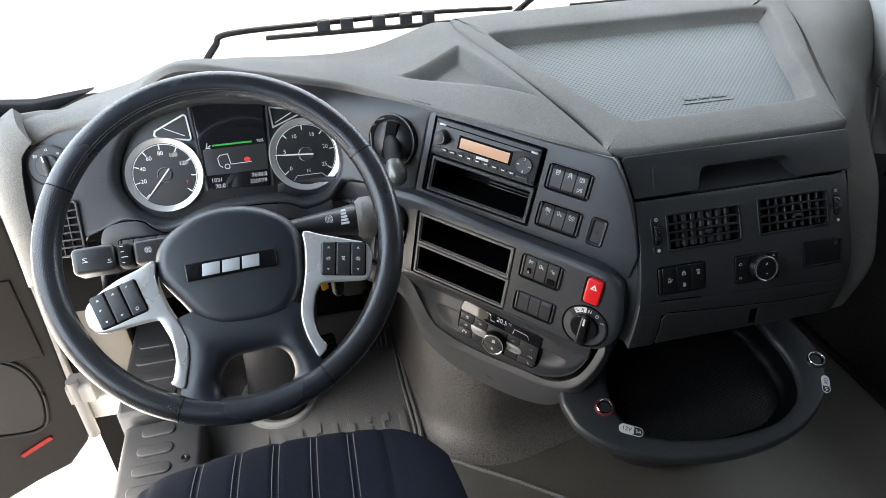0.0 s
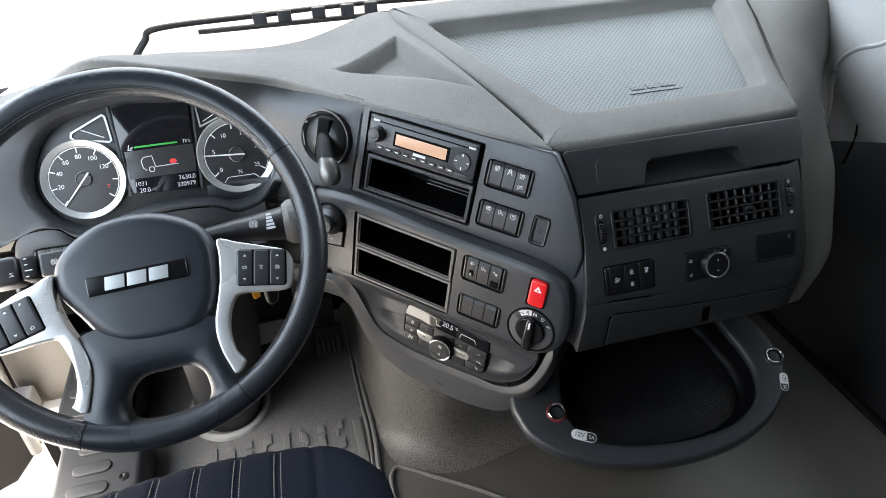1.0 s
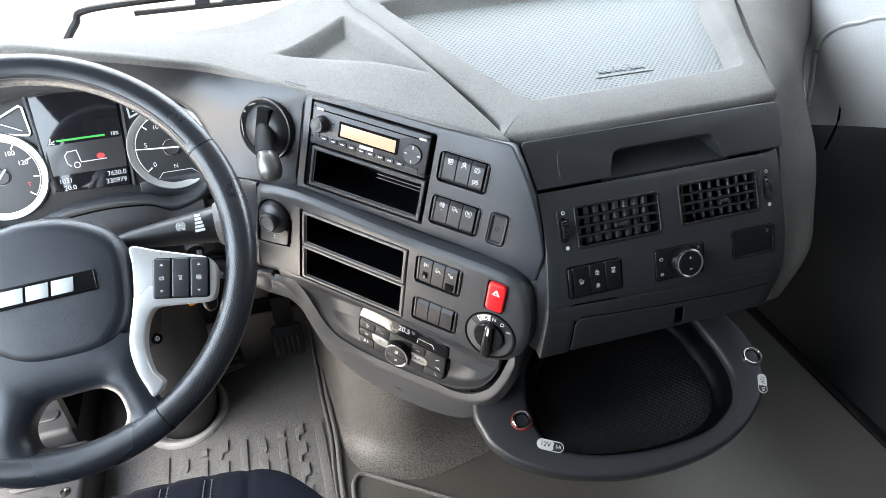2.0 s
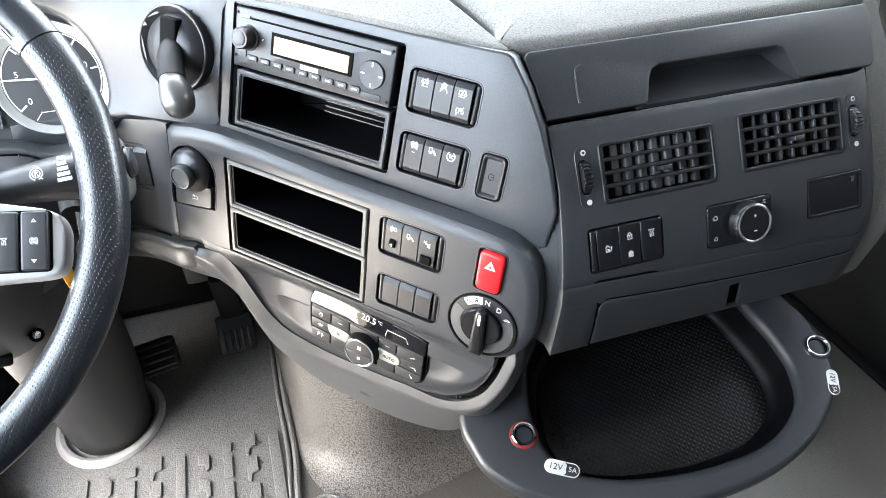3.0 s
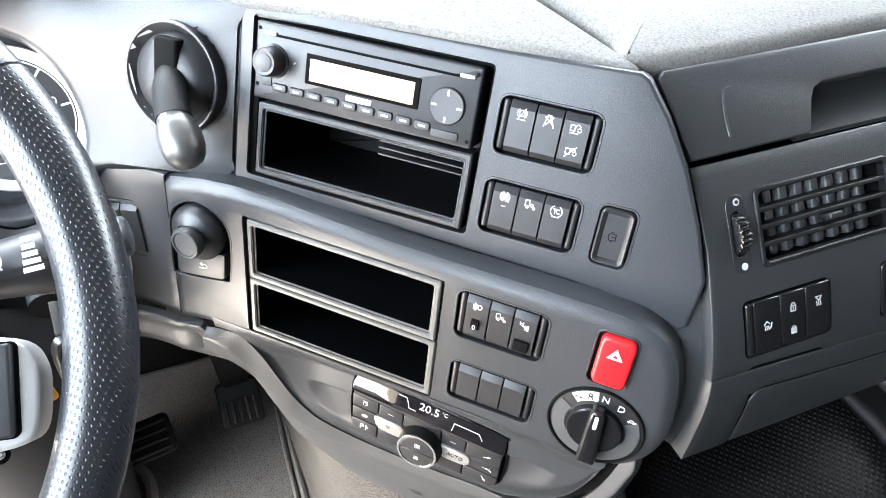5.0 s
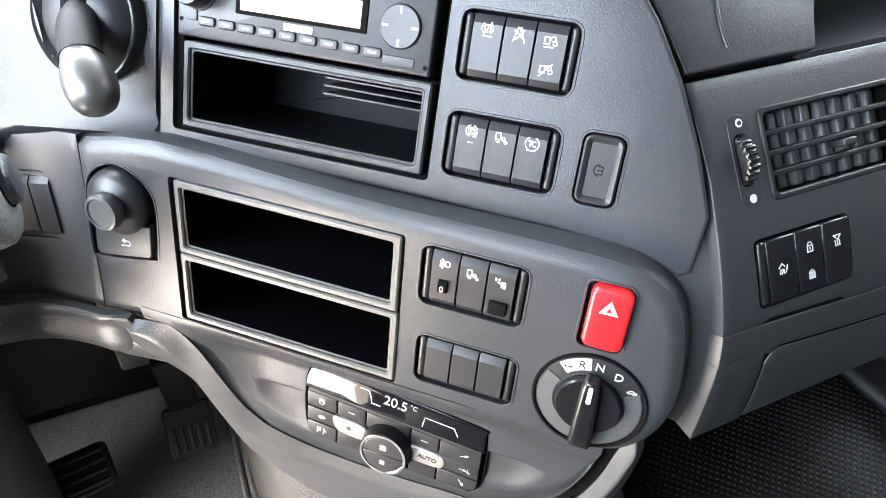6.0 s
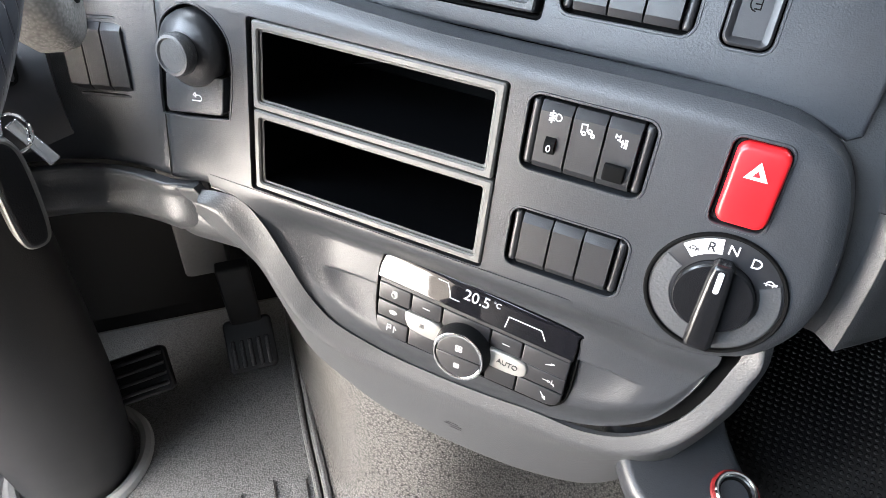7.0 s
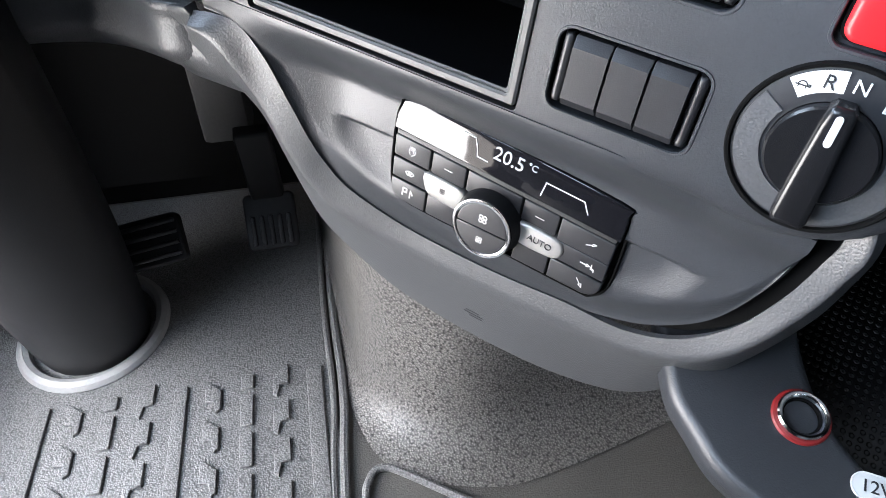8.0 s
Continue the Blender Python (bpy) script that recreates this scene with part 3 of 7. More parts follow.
lo = [[(x, y, -0.02) for x, y in outer]] + [[(x, y, 0.004 - 0.010 * (1 - math.sin(a))) for x, y in inset(outer, 0.010 * (1 - math.cos(a)))] for a in (0, 0.5, 1.0, math.pi / 2)]
lo += [[(x, y, 0.004) for x, y in inset(inner, -0.010)]] + [[(x, y, 0.004 - 0.008 * (1 - math.cos(a))) for x, y in inset(inner, -0.010 + 0.010 * math.sin(a))] for a in (0.5, 1.0, math.pi / 2)]
lo += [[(x, y, -0.016) for x, y in inset(inner, 0.010)], [(x, y, -0.022) for x, y in inset(inner, 0.016)]]
bm = rings(lo, cap0=False, cap1=False)
bm.transform(MT)
part("tray_surround", bm, M_TOP, dash, "grey grained surround of the dash-top tray")
part("tray_floor", rings([[MT @ Vector((x, y, -0.0205)) for x, y in inset(inner, 0.004)], [MT @ Vector((lerp(x, 0.68, 0.5), lerp(y, 0.24, 0.5), -0.0205)) for x, y in inset(inner, 0.004)], [MT @ Vector((lerp(x, 0.68, 0.97), lerp(y, 0.24, 0.97), -0.0205)) for x, y in inset(inner, 0.004)]], cap0=False), M_TRAYMAT, dash, "blue-grey rubber tray mat with fine dimples")
# moulded marks in the mat (plain bars)
for k, (x0, x1) in enumerate(((0.668, 0.692), (0.697, 0.716), (0.722, 0.748))):
    part("moulded_mark", plate(rr(x0, tv(0.985), x1, tv(1.0), 0.002, 2), -0.0205, -0.0194, 0.0004, MT), M_TRAYMAT, dash)
part("moulded_mark", plate(rr(0.66, tv(0.975), 0.756, tv(0.978), 0.001, 2), -0.0205, -0.0194, 0.0004, MT), M_TRAYMAT, dash)

# passenger front: profile from the top edge down
PROF = smooth_line([(0.846, 0.772), (0.828, 0.742), (0.808, 0.714), (0.790, 0.688), (0.766, 0.646), (0.747, 0.610), (0.734, 0.575), (0.730, 0.545), (0.732, 0.510), (0.736, 0.478)], 6)


def prof_at(z):
    """(y, tangent) on the passenger front at height z."""
    for a, b in zip(PROF, PROF[1:]):
        if b[1] <= z <= a[1]:
            t = (a[1] - z) / (a[1] - b[1])
            return lerp(a[0], b[0], t), Vector((0, b[0] - a[0], b[1] - a[1])).normalized()
    return PROF[-1][0], Vector((0, 0, -1))


def left_x(z):
    """Left border of the passenger front."""
    pts = [(0.776, 0.478), (0.714, 0.491), (0.66, 0.493), (0.60, 0.487), (0.52, 0.481), (0.47, 0.479)]
    for a, b in zip(pts, pts[1:]):
        if b[0] <= z <= a[0]:
            return lerp(a[1], b[1], (a[0] - z) / (a[0] - b[0]))
    return pts[-1][1]


def front_strip(z_top, z_bot, x_left=None, x_right=0.872, lift=0.0):
    def f(s, t):
        z = lerp(z_bot, z_top, t)
        y, tan = prof_at(z)
        x0 = (left_x(z) + 0.003) if x_left is None else x_left
        x = lerp(x0, x_right, s)
        e = max(0.0, x - 0.84)
        return (x, y + 9.0 * e * e - lift, z)
    return f


def MP(x, z, lift=0.0):
    """Frame on the passenger front at (x, z): x along, y up the face, z out."""
    y, tan = prof_at(z)
    return basis((x, y - lift, z), (1, 0, 0), (0, -tan.y, -tan.z))


VENT_L, VENT_R = MP(0.6045, 0.667), MP(0.7625, 0.670)
VO = rr(-0.063, -0.0285, 0.063, 0.0285, 0.004)


def seam(x):
    """Height of the groove under the passenger switches."""
    return 0.569 - 0.049 * (x - 0.519)


def drawer_top(x):
    k = max(0.0, min(1.0, (x - 0.528) / 0.26))
    return 0.5455 - 0.019 * k * (1.5 - 0.5 * k) - max(0.0, 0.010 - math.sqrt(max(0.0, 0.0001 - max(0.0, 0.5402 - x) ** 2))) * (x < 0.5402)


def front_band(top, bot, x_left=None, x_right=0.872):
    """Like front_strip, between two heights that change along x."""
    def f(s, t):
        x0 = (left_x(bot(0.5)) + 0.003) if x_left is None else x_left
        x = lerp(x0, x_right, s)
        z = lerp(bot(x), top(x), t)
        if x_left is None:
            x += (left_x(z) - left_x(bot(0.5))) * (1 - s)
        e = max(0.0, x - 0.84)
        return (x, prof_at(z)[0] + 9.0 * e * e, z)
    return f


mid = sheet(front_band(lambda x: 0.712, lambda x: seam(x) + (0.0048 if 0.520 < x < 0.592 else 0.0020)), 60, 24, 0.02, 0.0012)
mid = cut(mid, [well(VO, VENT_L, 0.05), well(VO, VENT_R, 0.05), well(rr(-0.0415, -0.023, 0.0415, 0.023, 0.005), MP(0.559, 0.602), 0.008), well(rr(-0.0395, -0.0235, 0.0395, 0.0235, 0.005), MP(0.690, 0.600), 0.008), well(rr(-0.036, -0.022, 0.036, 0.022, 0.004), MP(0.811, 0.606), 0.006),
                well(rr(-0.0055, -0.017, 0.0055, 0.017, 0.005), MP(0.5235, 0.667), 0.03), well(rr(-0.0055, -0.017, 0.0055, 0.017, 0.005), MP(0.8415, 0.671), 0.03)])
part("passenger_panel", mid, M_DARK, dash, "dark grey panel with two air vents", smooth=30)

# upper drawer with the grip notch
MD = basis((0.0, 0.8095, 0.7165), (1, 0, 0), (0, 0.038, 0.0555))
o = [(0.494, 0.0), (0.600, 0.0), (0.602, 0.004), (0.608, 0.026), (0.612, 0.033), (0.620, 0.036), (0.756, 0.036), (0.764, 0.033), (0.770, 0.024), (0.778, 0.004), (0.781, 0.0), (0.870, 0.0), (0.876, 0.004), (0.880, 0.060), (0.874, 0.066), (0.487, 0.066), (0.482, 0.061)]
part("upper_drawer", plate(o, -0.03, 0.003, 0.002, MD), M_DARK, dash, "dark grey drawer front with a grip notch")
part("raised_arc", tube([MD @ Vector((x, y, 0.0030)) for x, y in smooth_line([(0.537, 0.0460), (0.5315, 0.0438), (0.5293, 0.037), (0.5285, 0.022), (0.5292, 0.0115)], 4)], 0.0012, 8), M_DARK, dash)
grip = sheet(lambda s, t: MD @ Vector((lerp(0.592, 0.79, s), lerp(0.0, 0.045, t), -0.030 + 0.026 * (1 - t) ** 2)), 8, 10, 0.004)
part("grip_recess", grip, M_DARK, dash)
bm = cut(sheet(front_band(drawer_top, lambda x: 0.482, 0.5302, 0.868), 90, 12, 0.004, 0.0012), [well([(0.6975, 0.4865), (0.7130, 0.4865), (0.7060, 0.5240), (0.6905, 0.5225)], basis((0, 0.731, 0), (1, 0, 0), (0, 0, 1)), 0.04)])
# black sheet behind the latch opening gives it shade by colour
part("latch_shade_sheet", plate(rr(0.683, 0.4835, 0.720, 0.530, 0.002), -0.013, -0.010, 0.0005, basis((0, 0.731, 0), (1, 0, 0), (0, 0, 1))), M_GAP, dash)
part("lower_drawer", bm, M_DARK, dash, "dark grey lower drawer front with a black latch opening", smooth=30)
part("lower_panel_side", sheet(front_strip(0.5470, 0.480, None, 0.5258), 4, 8, 0.02, 0.0008), M_DARK, dash)
part("lower_panel_strip", sheet(front_band(seam, lambda x: max(0.5472 if x < 0.531 else 0, drawer_top(x) + 0.0046)), 60, 4, 0.02, 0.0005), M_DARK, dash)
# black sheets just behind the faces put shade into the seams
for xa, xb, za, zb in ((0.5195, 0.866, 0.5275, 0.575), (0.5195, 0.535, 0.484, 0.5265)):
    part("seam_shade_sheet", sheet(lambda s, t: (lerp(xa, xb, s), prof_at(lerp(za, zb, t))[0] + 0.0013 + 9.0 * max(0.0, lerp(xa, xb, s) - 0.84) ** 2, lerp(za, zb, t)), 40, 12, 0.003), M_GAP, dash)
# black sheets behind and below the front stand for the shade there
part("front_shade_sheet", sheet(lambda s, t: (lerp(0.487, 0.885, s), prof_at(lerp(0.475, 0.77, t))[0] + 0.05, lerp(0.475, 0.77, t)), 8, 16, 0.01), M_GAP, dash)
part("dash_underside_shade", sheet(lambda s, t: (lerp(0.50, 0.865, s), lerp(0.770, 1.4, t), 0.486), 6, 6, 0.01), M_GAP, dash)
part("side_filler", sheet(lambda s, t: (left_x(lerp(0.482, 0.765, t)) + lerp(-0.026 + 0.020 * max(0.0, 1 - t / 0.14) ** 2, 0.005, s), prof_at(lerp(0.482, 0.765, t))[0] + 0.010 + 0.022 * (1 - s), lerp(0.482, 0.765, t)), 6, 20, 0.008), M_DARK, dash)
# end of the dash towards the passenger door
EN_I = smooth_line([(0.880, 0.752, 0.470), (0.880, 0.748, 0.54), (0.882, 0.768, 0.60), (0.885, 0.800, 0.66), (0.888, 0.835, 0.72), (0.893, 0.870, 0.768), (0.905, 0.905, 0.786), (0.944, 1.0, 0.806), (1.008, 1.16, 0.840), (1.045, 1.29, 0.866)], 6)
EN_O = smooth_line([(0.918, 0.800, 0.470), (0.96, 0.793, 0.54), (1.0, 0.84, 0.582), (1.06, 0.92, 0.623), (1.12, 1.017, 0.642), (1.16, 1.088, 0.665), (1.18, 1.125, 0.707), (1.19, 1.141, 0.762), (1.20, 1.20, 0.87), (1.22, 1.30, 0.90)], 6)


def dash_end(s, t):
    a, b = curve_at(EN_I, t), curve_at(EN_O, t)
    p = a.lerp(b, s)
    k = math.sin(math.pi * s)
    return p + Vector((0.010 * k, -0.018 * k * (1 - t), 0.006 * k))


part("dash_end", sheet(dash_end, 20, 60, 0.012), M_TOP, dash, "grey grained end of the dashboard sweeping to the door")
LE_I = smooth_line([MC @ Vector((x, y, 0.038)) for x, y in ((-0.309, 0.0777), (-0.326, 0.058), (-0.334, 0.032), (-0.337, -0.02), (-0.336, -0.085), (-0.332, -0.152))], 6)
LE_O = smooth_line([MC @ Vector((x, y, 0.024)) for x, y in ((-0.319, 0.1195), (-0.344, 0.0986), (-0.357, 0.0485), (-0.362, -0.0044), (-0.356, -0.06), (-0.344, -0.152))], 6)
part("dash_left_end", sheet(lambda s, t: curve_at(LE_O, t).lerp(curve_at(LE_I, t), s) + Vector((0, -0.008 * math.sin(math.pi * s), 0.002)), 8, 40, 0.02, 0.003), M_TOP, dash, "grey grained left end of the dashboard")

# centre fascia, upper: radio panel
R_REC = rr(-0.1705, -0.0665, 0.032, 0.0665, 0.004)
up_o = [(-0.183, -0.0745), (-0.10, -0.0765), (0.0, -0.078), (0.12, -0.080), (0.178, -0.084), (0.205, -0.094), (0.2115, -0.090), (0.2135, -0.052), (0.198, -0.014), (0.1785, 0.024), (0.158, 0.055), (0.1385, 0.078), (0.132, 0.081), (0.11, 0.080), (0.03, 0.0775), (-0.08, 0.077), (-0.18, 0.0755), (-0.183, 0.073)]
UPB = [(rr(0.0395, 0.003, 0.1165, 0.0485, 0.008), 0.012), (rr(0.0395, -0.060, 0.1165, -0.015, 0.008), 0.012), (rr(0.128, -0.061, 0.157, -0.013, 0.007), 0.010)]
bm = plate(up_o, -0.022, 0.0, 0.003, MU)
bm = cut(bm, [well(R_REC, MU, 0.05)] + [well(q, MU, d) for q, d in UPB])
for q, d in UPB:
    part("well_rim", bead(q, MU, 0.0011, -0.0004), M_GREY, dash)
part("radio_fascia", bm, M_GREY, dash, "dark grey radio fascia", smooth=30)
# lower
lo_o = smooth_line([(-0.222, -0.094), (-0.12, -0.094), (-0.03, -0.094), (0.035, -0.0935), (0.065, -0.0925), (0.10, -0.0955), (0.135, -0.086), (0.155, -0.066), (0.164, -0.040), (0.1635, -0.01), (0.158, 0.021), (0.148, 0.044), (0.130, 0.057), (0.103, 0.0635), (0.04, 0.0645), (-0.086, 0.0645), (-0.233, 0.071), (-0.311, 0.059)], 3)
lo_o += [(-0.3115, 0.02), (-0.311, -0.05), (-0.311, -0.102), (-0.27, -0.096)]
DIN_O = rr(-0.2225, -0.0805, -0.0325, 0.0465, 0.003)
JOY_O = [(-0.305, -0.036), (-0.298, -0.042), (-0.247, -0.033), (-0.239, -0.026), (-0.236, 0.015), (-0.242, 0.032), (-0.257, 0.043), (-0.275, 0.045), (-0.292, 0.036), (-0.301, 0.022), (-0.304, -0.005)]
LOB = [(rr(-0.021, -0.003, 0.055, 0.045, 0.008), 0.012), (rr(-0.019, -0.071, 0.0575, -0.0275, 0.008), 0.012), (rr(0.0903, -0.0025, 0.1217, 0.0492, 0.006), 0.008), (smooth_line(JOY_O, 3, True), 0.010)]
bm = plate(lo_o, -0.022, 0.004, 0.014, ML)
ML4 = ML @ T(0, 0, 0.004)
bm = cut(bm, [well(DIN_O, ML, 0.05), well(circle(0.1086, -0.0445, 0.0392, 48), ML4, 0.004)] + [well(q, ML4, d) for q, d in LOB])
for q, d in LOB:
    part("well_rim", bead(q, ML4, 0.0011, -0.0004), M_GREY, dash)
part("switch_fascia", bm, M_GREY, dash, "dark grey lower switch fascia with rounded end", smooth=30)

# bowl with the heater panel
b_bot = smooth_line([(-0.264, -0.0945, 0.002), (-0.240, -0.098, 0.0), (-0.218, -0.119, -0.006), (-0.202, -0.148, -0.012), (-0.189, -0.177, -0.020), (-0.180, -0.195, -0.027), (-0.163, -0.212, -0.033), (-0.12, -0.227, -0.040), (-0.072, -0.231, -0.042), (-0.027, -0.230, -0.042),
                     (0.016, -0.224, -0.040), (0.045, -0.2165, -0.037), (0.075, -0.203, -0.034), (0.103, -0.178, -0.031), (0.120, -0.140, -0.026), (0.127, -0.103, -0.020)], 6)


def ease(k):
    k = max(0.0, min(1.0, k))
    return k * k * (3 - 2 * k)


def ear(x, y):
    """Depth of the sunken ears on both sides of the heater panel."""
    d = 0.0
    for cx, sx in ((0.034, 1), (-0.118, -1)):
        u, v = (x - cx) * sx / 0.058, (-0.1455 - y) / 0.050
        if u > 0 and v > 0:
            f = 1 - u * u - v * v
            if f > 0:
                d = max(d, 0.0048 * ease(v * 12) * ease(f * 1.3))
    return d


def bowl(s, t):
    """Leaves the fascia tangentially and sinks to the plane of the heater panel, then meets the lip."""
    e = curve_at(b_bot, s)
    u = e.x
    k = ease((u - 0.02) / 0.06)
    vt = lerp(-0.0815, -0.0875, k) - 0.003 * ease((u - 0.07) / 0.03)
    z0 = lerp(0.0043, -0.006, k)
    base = lerp(-0.004, -0.0245, ease((u + 0.245) / 0.085))
    v = lerp(vt, e.y, t)
    n = lerp(z0, base, ease((vt - v) / 0.040))
    n = lerp(n, e.z, ease((t - 0.72) / 0.28))
    return ML @ Vector((u, v, n - ear(u, v)))


HV_O = smooth_line([(-0.112, -0.1135), (-0.06, -0.1150), (0.033, -0.1230), (0.0405, -0.131), (0.0412, -0.150), (0.0408, -0.184), (0.033, -0.1968), (0.02, -0.1985), (-0.05, -0.1955), (-0.108, -0.1925), (-0.119, -0.187), (-0.1237, -0.175), (-0.1240, -0.138), (-0.121, -0.120)][::-1], 4, True)
bm = cut(sheet(lambda s, t: bowl(s, 1 - t), 220, 110, 0.0025), [well(HV_O, ML @ T(0, 0, -0.014), 0.024)])
part("heater_bowl", bm, M_GREY, dash, "dark grey bowl round the heater panel", smooth=40)
# rolled lip below: shelf, ridge and front face
L_IN = [(-0.276, -0.0995, 0.002), (-0.254, -0.0955, 0.002), (-0.236, -0.098, 0), (-0.218, -0.116, -0.004), (-0.202, -0.145, -0.010), (-0.189, -0.174, -0.018), (-0.180, -0.192, -0.025), (-0.163, -0.209, -0.031), (-0.12, -0.224, -0.038), (-0.072, -0.228, -0.040), (-0.027, -0.227, -0.040), (0.016, -0.222, -0.038), (0.057, -0.218, -0.034), (0.089, -0.203, -0.030), (0.114, -0.175, -0.026), (0.129, -0.137, -0.020), (0.136, -0.104, -0.016), (0.138, -0.090, -0.015), (0.134, -0.068, -0.017)]
L_RI = [(-0.272, -0.107, 0.011), (-0.256, -0.110, 0.009), (-0.244, -0.122, 0.005), (-0.229, -0.150, -0.006), (-0.214, -0.180, -0.013), (-0.201, -0.203, -0.019), (-0.190, -0.219, -0.025), (-0.171, -0.233, -0.030), (-0.125, -0.242, -0.036), (-0.076, -0.2445, -0.038), (-0.029, -0.243, -0.038), (0.016, -0.239, -0.036), (0.06, -0.232, -0.032), (0.098, -0.214, -0.027), (0.124, -0.184, -0.022), (0.141, -0.140, -0.016), (0.148, -0.106, -0.011), (0.150, -0.090, -0.009), (0.145, -0.068, -0.011)]
L_BO = [(-0.280, -0.121, 0.004), (-0.263, -0.135, 0.000), (-0.250, -0.148, -0.008), (-0.237, -0.171, -0.020), (-0.224, -0.206, -0.030), (-0.212, -0.240, -0.040), (-0.199, -0.262, -0.045), (-0.180, -0.279, -0.050), (-0.133, -0.302, -0.054), (-0.083, -0.311, -0.056), (-0.03, -0.312, -0.056), (0.023, -0.307, -0.056), (0.074, -0.290, -0.055), (0.109, -0.250, -0.050), (0.132, -0.206, -0.045), (0.149, -0.154, -0.035), (0.154, -0.115, -0.025), (0.155, -0.092, -0.020), (0.151, -0.068, -0.020)]
LC = [smooth_line(q, 6) for q in (L_IN, L_RI, L_BO)]


def lip(s, t):
    a, b, c = (curve_at(q, s) for q in LC)
    p0, p1 = a.lerp(b, 0.72), b.lerp(c, 0.13)
    if t < 0.3:
        p = a.lerp(p0, t / 0.3)
    elif t < 0.5:
        k = (t - 0.3) / 0.2
        p = p0.lerp(b, k).lerp(b.lerp(p1, k), k)
    elif t < 0.9:
        p = p1.lerp(c, (t - 0.5) / 0.4)
    else:
        p = c + Vector((0, 0.004, -0.05)) * ((t - 0.9) / 0.1)
    return ML @ p


part("lower_lip", sheet(lambda s, t: lip(s, 1 - t), 140, 40, 0.006), M_LIP, dash, "grey grained lip curling under the heater panel")
MLM = basis(tuple(lip(0.534, 0.70)), lip(0.556, 0.70) - lip(0.51, 0.70), lip(0.534, 0.62) - lip(0.534, 0.78)) @ T(0, 0, 0.0004)
for q in ([(-0.007, 0.003), (0.004, 0.003)], [(-0.009, 0.0), (0.008, 0.0)], [(-0.004, -0.003), (0.007, -0.003)]):
    part("lip_mark", stroke([q], 0.0005, 0.0003, MLM @ T(0, 0, 0.0004)), M_BLACK, dash)
# dark gap between bowl and lip: a black sheet stands for its shade
part("bowl_gap_shade", sheet(lambda s, t: ML @ (curve_at(b_bot, 0.45 + 0.55 * s).lerp(curve_at(LC[0], 0.5 + 0.5 * s), lerp(-0.6, 1.2, t)) * 1.0 + Vector((0, 0, -0.022))), 30, 6, 0.006), M_GAP, dash)

# fascia between the cluster and the radio, wrapping the instrument bowl
BOWL = [(-0.212, -0.006), (-0.196, 0.051), (-0.162, 0.090), (-0.117, 0.109), (-0.051, 0.118), (0.015, 0.113), (0.082, 0.104), (0.158, 0.076), (0.190, 0.029), (0.192, -0.028), (0.163, -0.066), (0.115, -0.077), (0.077, -0.064), (0.017, -0.059), (-0.058, -0.067), (-0.124, -0.088), (-0.169, -0.075), (-0.197, -0.047)]
MCi = MC.inverted()


def mc(p):
    q = MCi @ Vector(p)
    return (q.x, q.y, q.z)


OUT = [mc(MU @ Vector((-0.1855, v, 0.0))) for v in (-0.0745, -0.06, -0.045, -0.03, -0.015, 0.0, 0.015, 0.03, 0.045, 0.06, 0.0745)]
OUT += [mc(Vector(p) + Vector((0, 0.004, -0.008))) for p in EDGE[8::-1]]
OUT += [(-0.326, 0.058, 0.036), (-0.333, 0.032, 0.036), (-0.3356, -0.02, 0.036), (-0.3345, -0.085, 0.036), (-0.331, -0.150, 0.036), (-0.27, -0.155, 0.036), (-0.238, -0.127, 0.035), (-0.228, -0.082, 0.035), (-0.20, -0.070, 0.034), (-0.165, -0.073, 0.034), (-0.145, -0.090, 0.034), (-0.12, -0.098, 0.034), (-0.06, -0.078, 0.034), (0.017, -0.070, 0.034), (0.080, -0.074, 0.034), (0.115, -0.088, 0.034), (0.16, -0.077, 0.034), mc(MU @ Vector((-0.318, -0.104, 0.0))), mc(MU @ Vector((-0.262, -0.087, 0.0)))]


def by_angle(loop, n, c=(-0.012, 0.015)):
    L = smooth_line(loop, 6, True)
    out = []
    for i in range(n):
        a = 2 * math.pi * i / n
        d = Vector((math.cos(a), math.sin(a)))
        best = None
        for p, q in zip(L, L[1:] + L[:1]):
            P, Q = Vector(p[:2]) - Vector(c), Vector(q[:2]) - Vector(c)
            x, y = d.cross(P), d.cross(Q)
            if x * y <= 0 and abs(x - y) > 1e-12:
                t = x / (x - y)
                R = P.lerp(Q, t)
                if R.dot(d) > 0:
                    best = Vector(p).lerp(Vector(q), t)
        out.append(best)
    return out


NB = 240
bo = [Vector((p.x * 0.975 + 0.003, p.y * 0.975 + 0.001, 0.030)) for p in by_angle([(x, y, 0) for x, y in BOWL], NB)]
oo = by_angle(OUT, NB)
loops = []
for i in range(25):
    k = 1 - i / 24
    loops.append([tuple(b.lerp(a, k) + Vector((0, 0, 0.004 * math.sin(math.pi * k)))) for a, b in zip(oo, bo)])
for z, f in ((0.028, 0.985), (0.020, 0.97), (0.006, 0.955), (-0.006, 0.95)):
    loops.append([(b.x * f, b.y * f + 0.0005, z) for b in bo])
bm = rings(loops, cap0=False, cap1=False)
bm.transform(MC)
MUi = MU.inverted()
gone = [f for f in bm.faces if (MUi @ f.calc_center_median() - Vector((-0.2392, 0.002, 0))).xy.length < 0.0435 and abs((MUi @ f.calc_center_median()).z) < 0.03]
bmesh.ops.delete(bm, geom=gone, context="FACES")
part("joint_strip", plate(rr(-0.222, -0.078, -0.1838, 0.079, 0.002, 2), -0.014, -0.003, 0.0004, MU), M_GREY, dash)
part("cluster_fascia", bm, M_GREY, dash, "grey fascia round the instrument cluster", smooth=40)

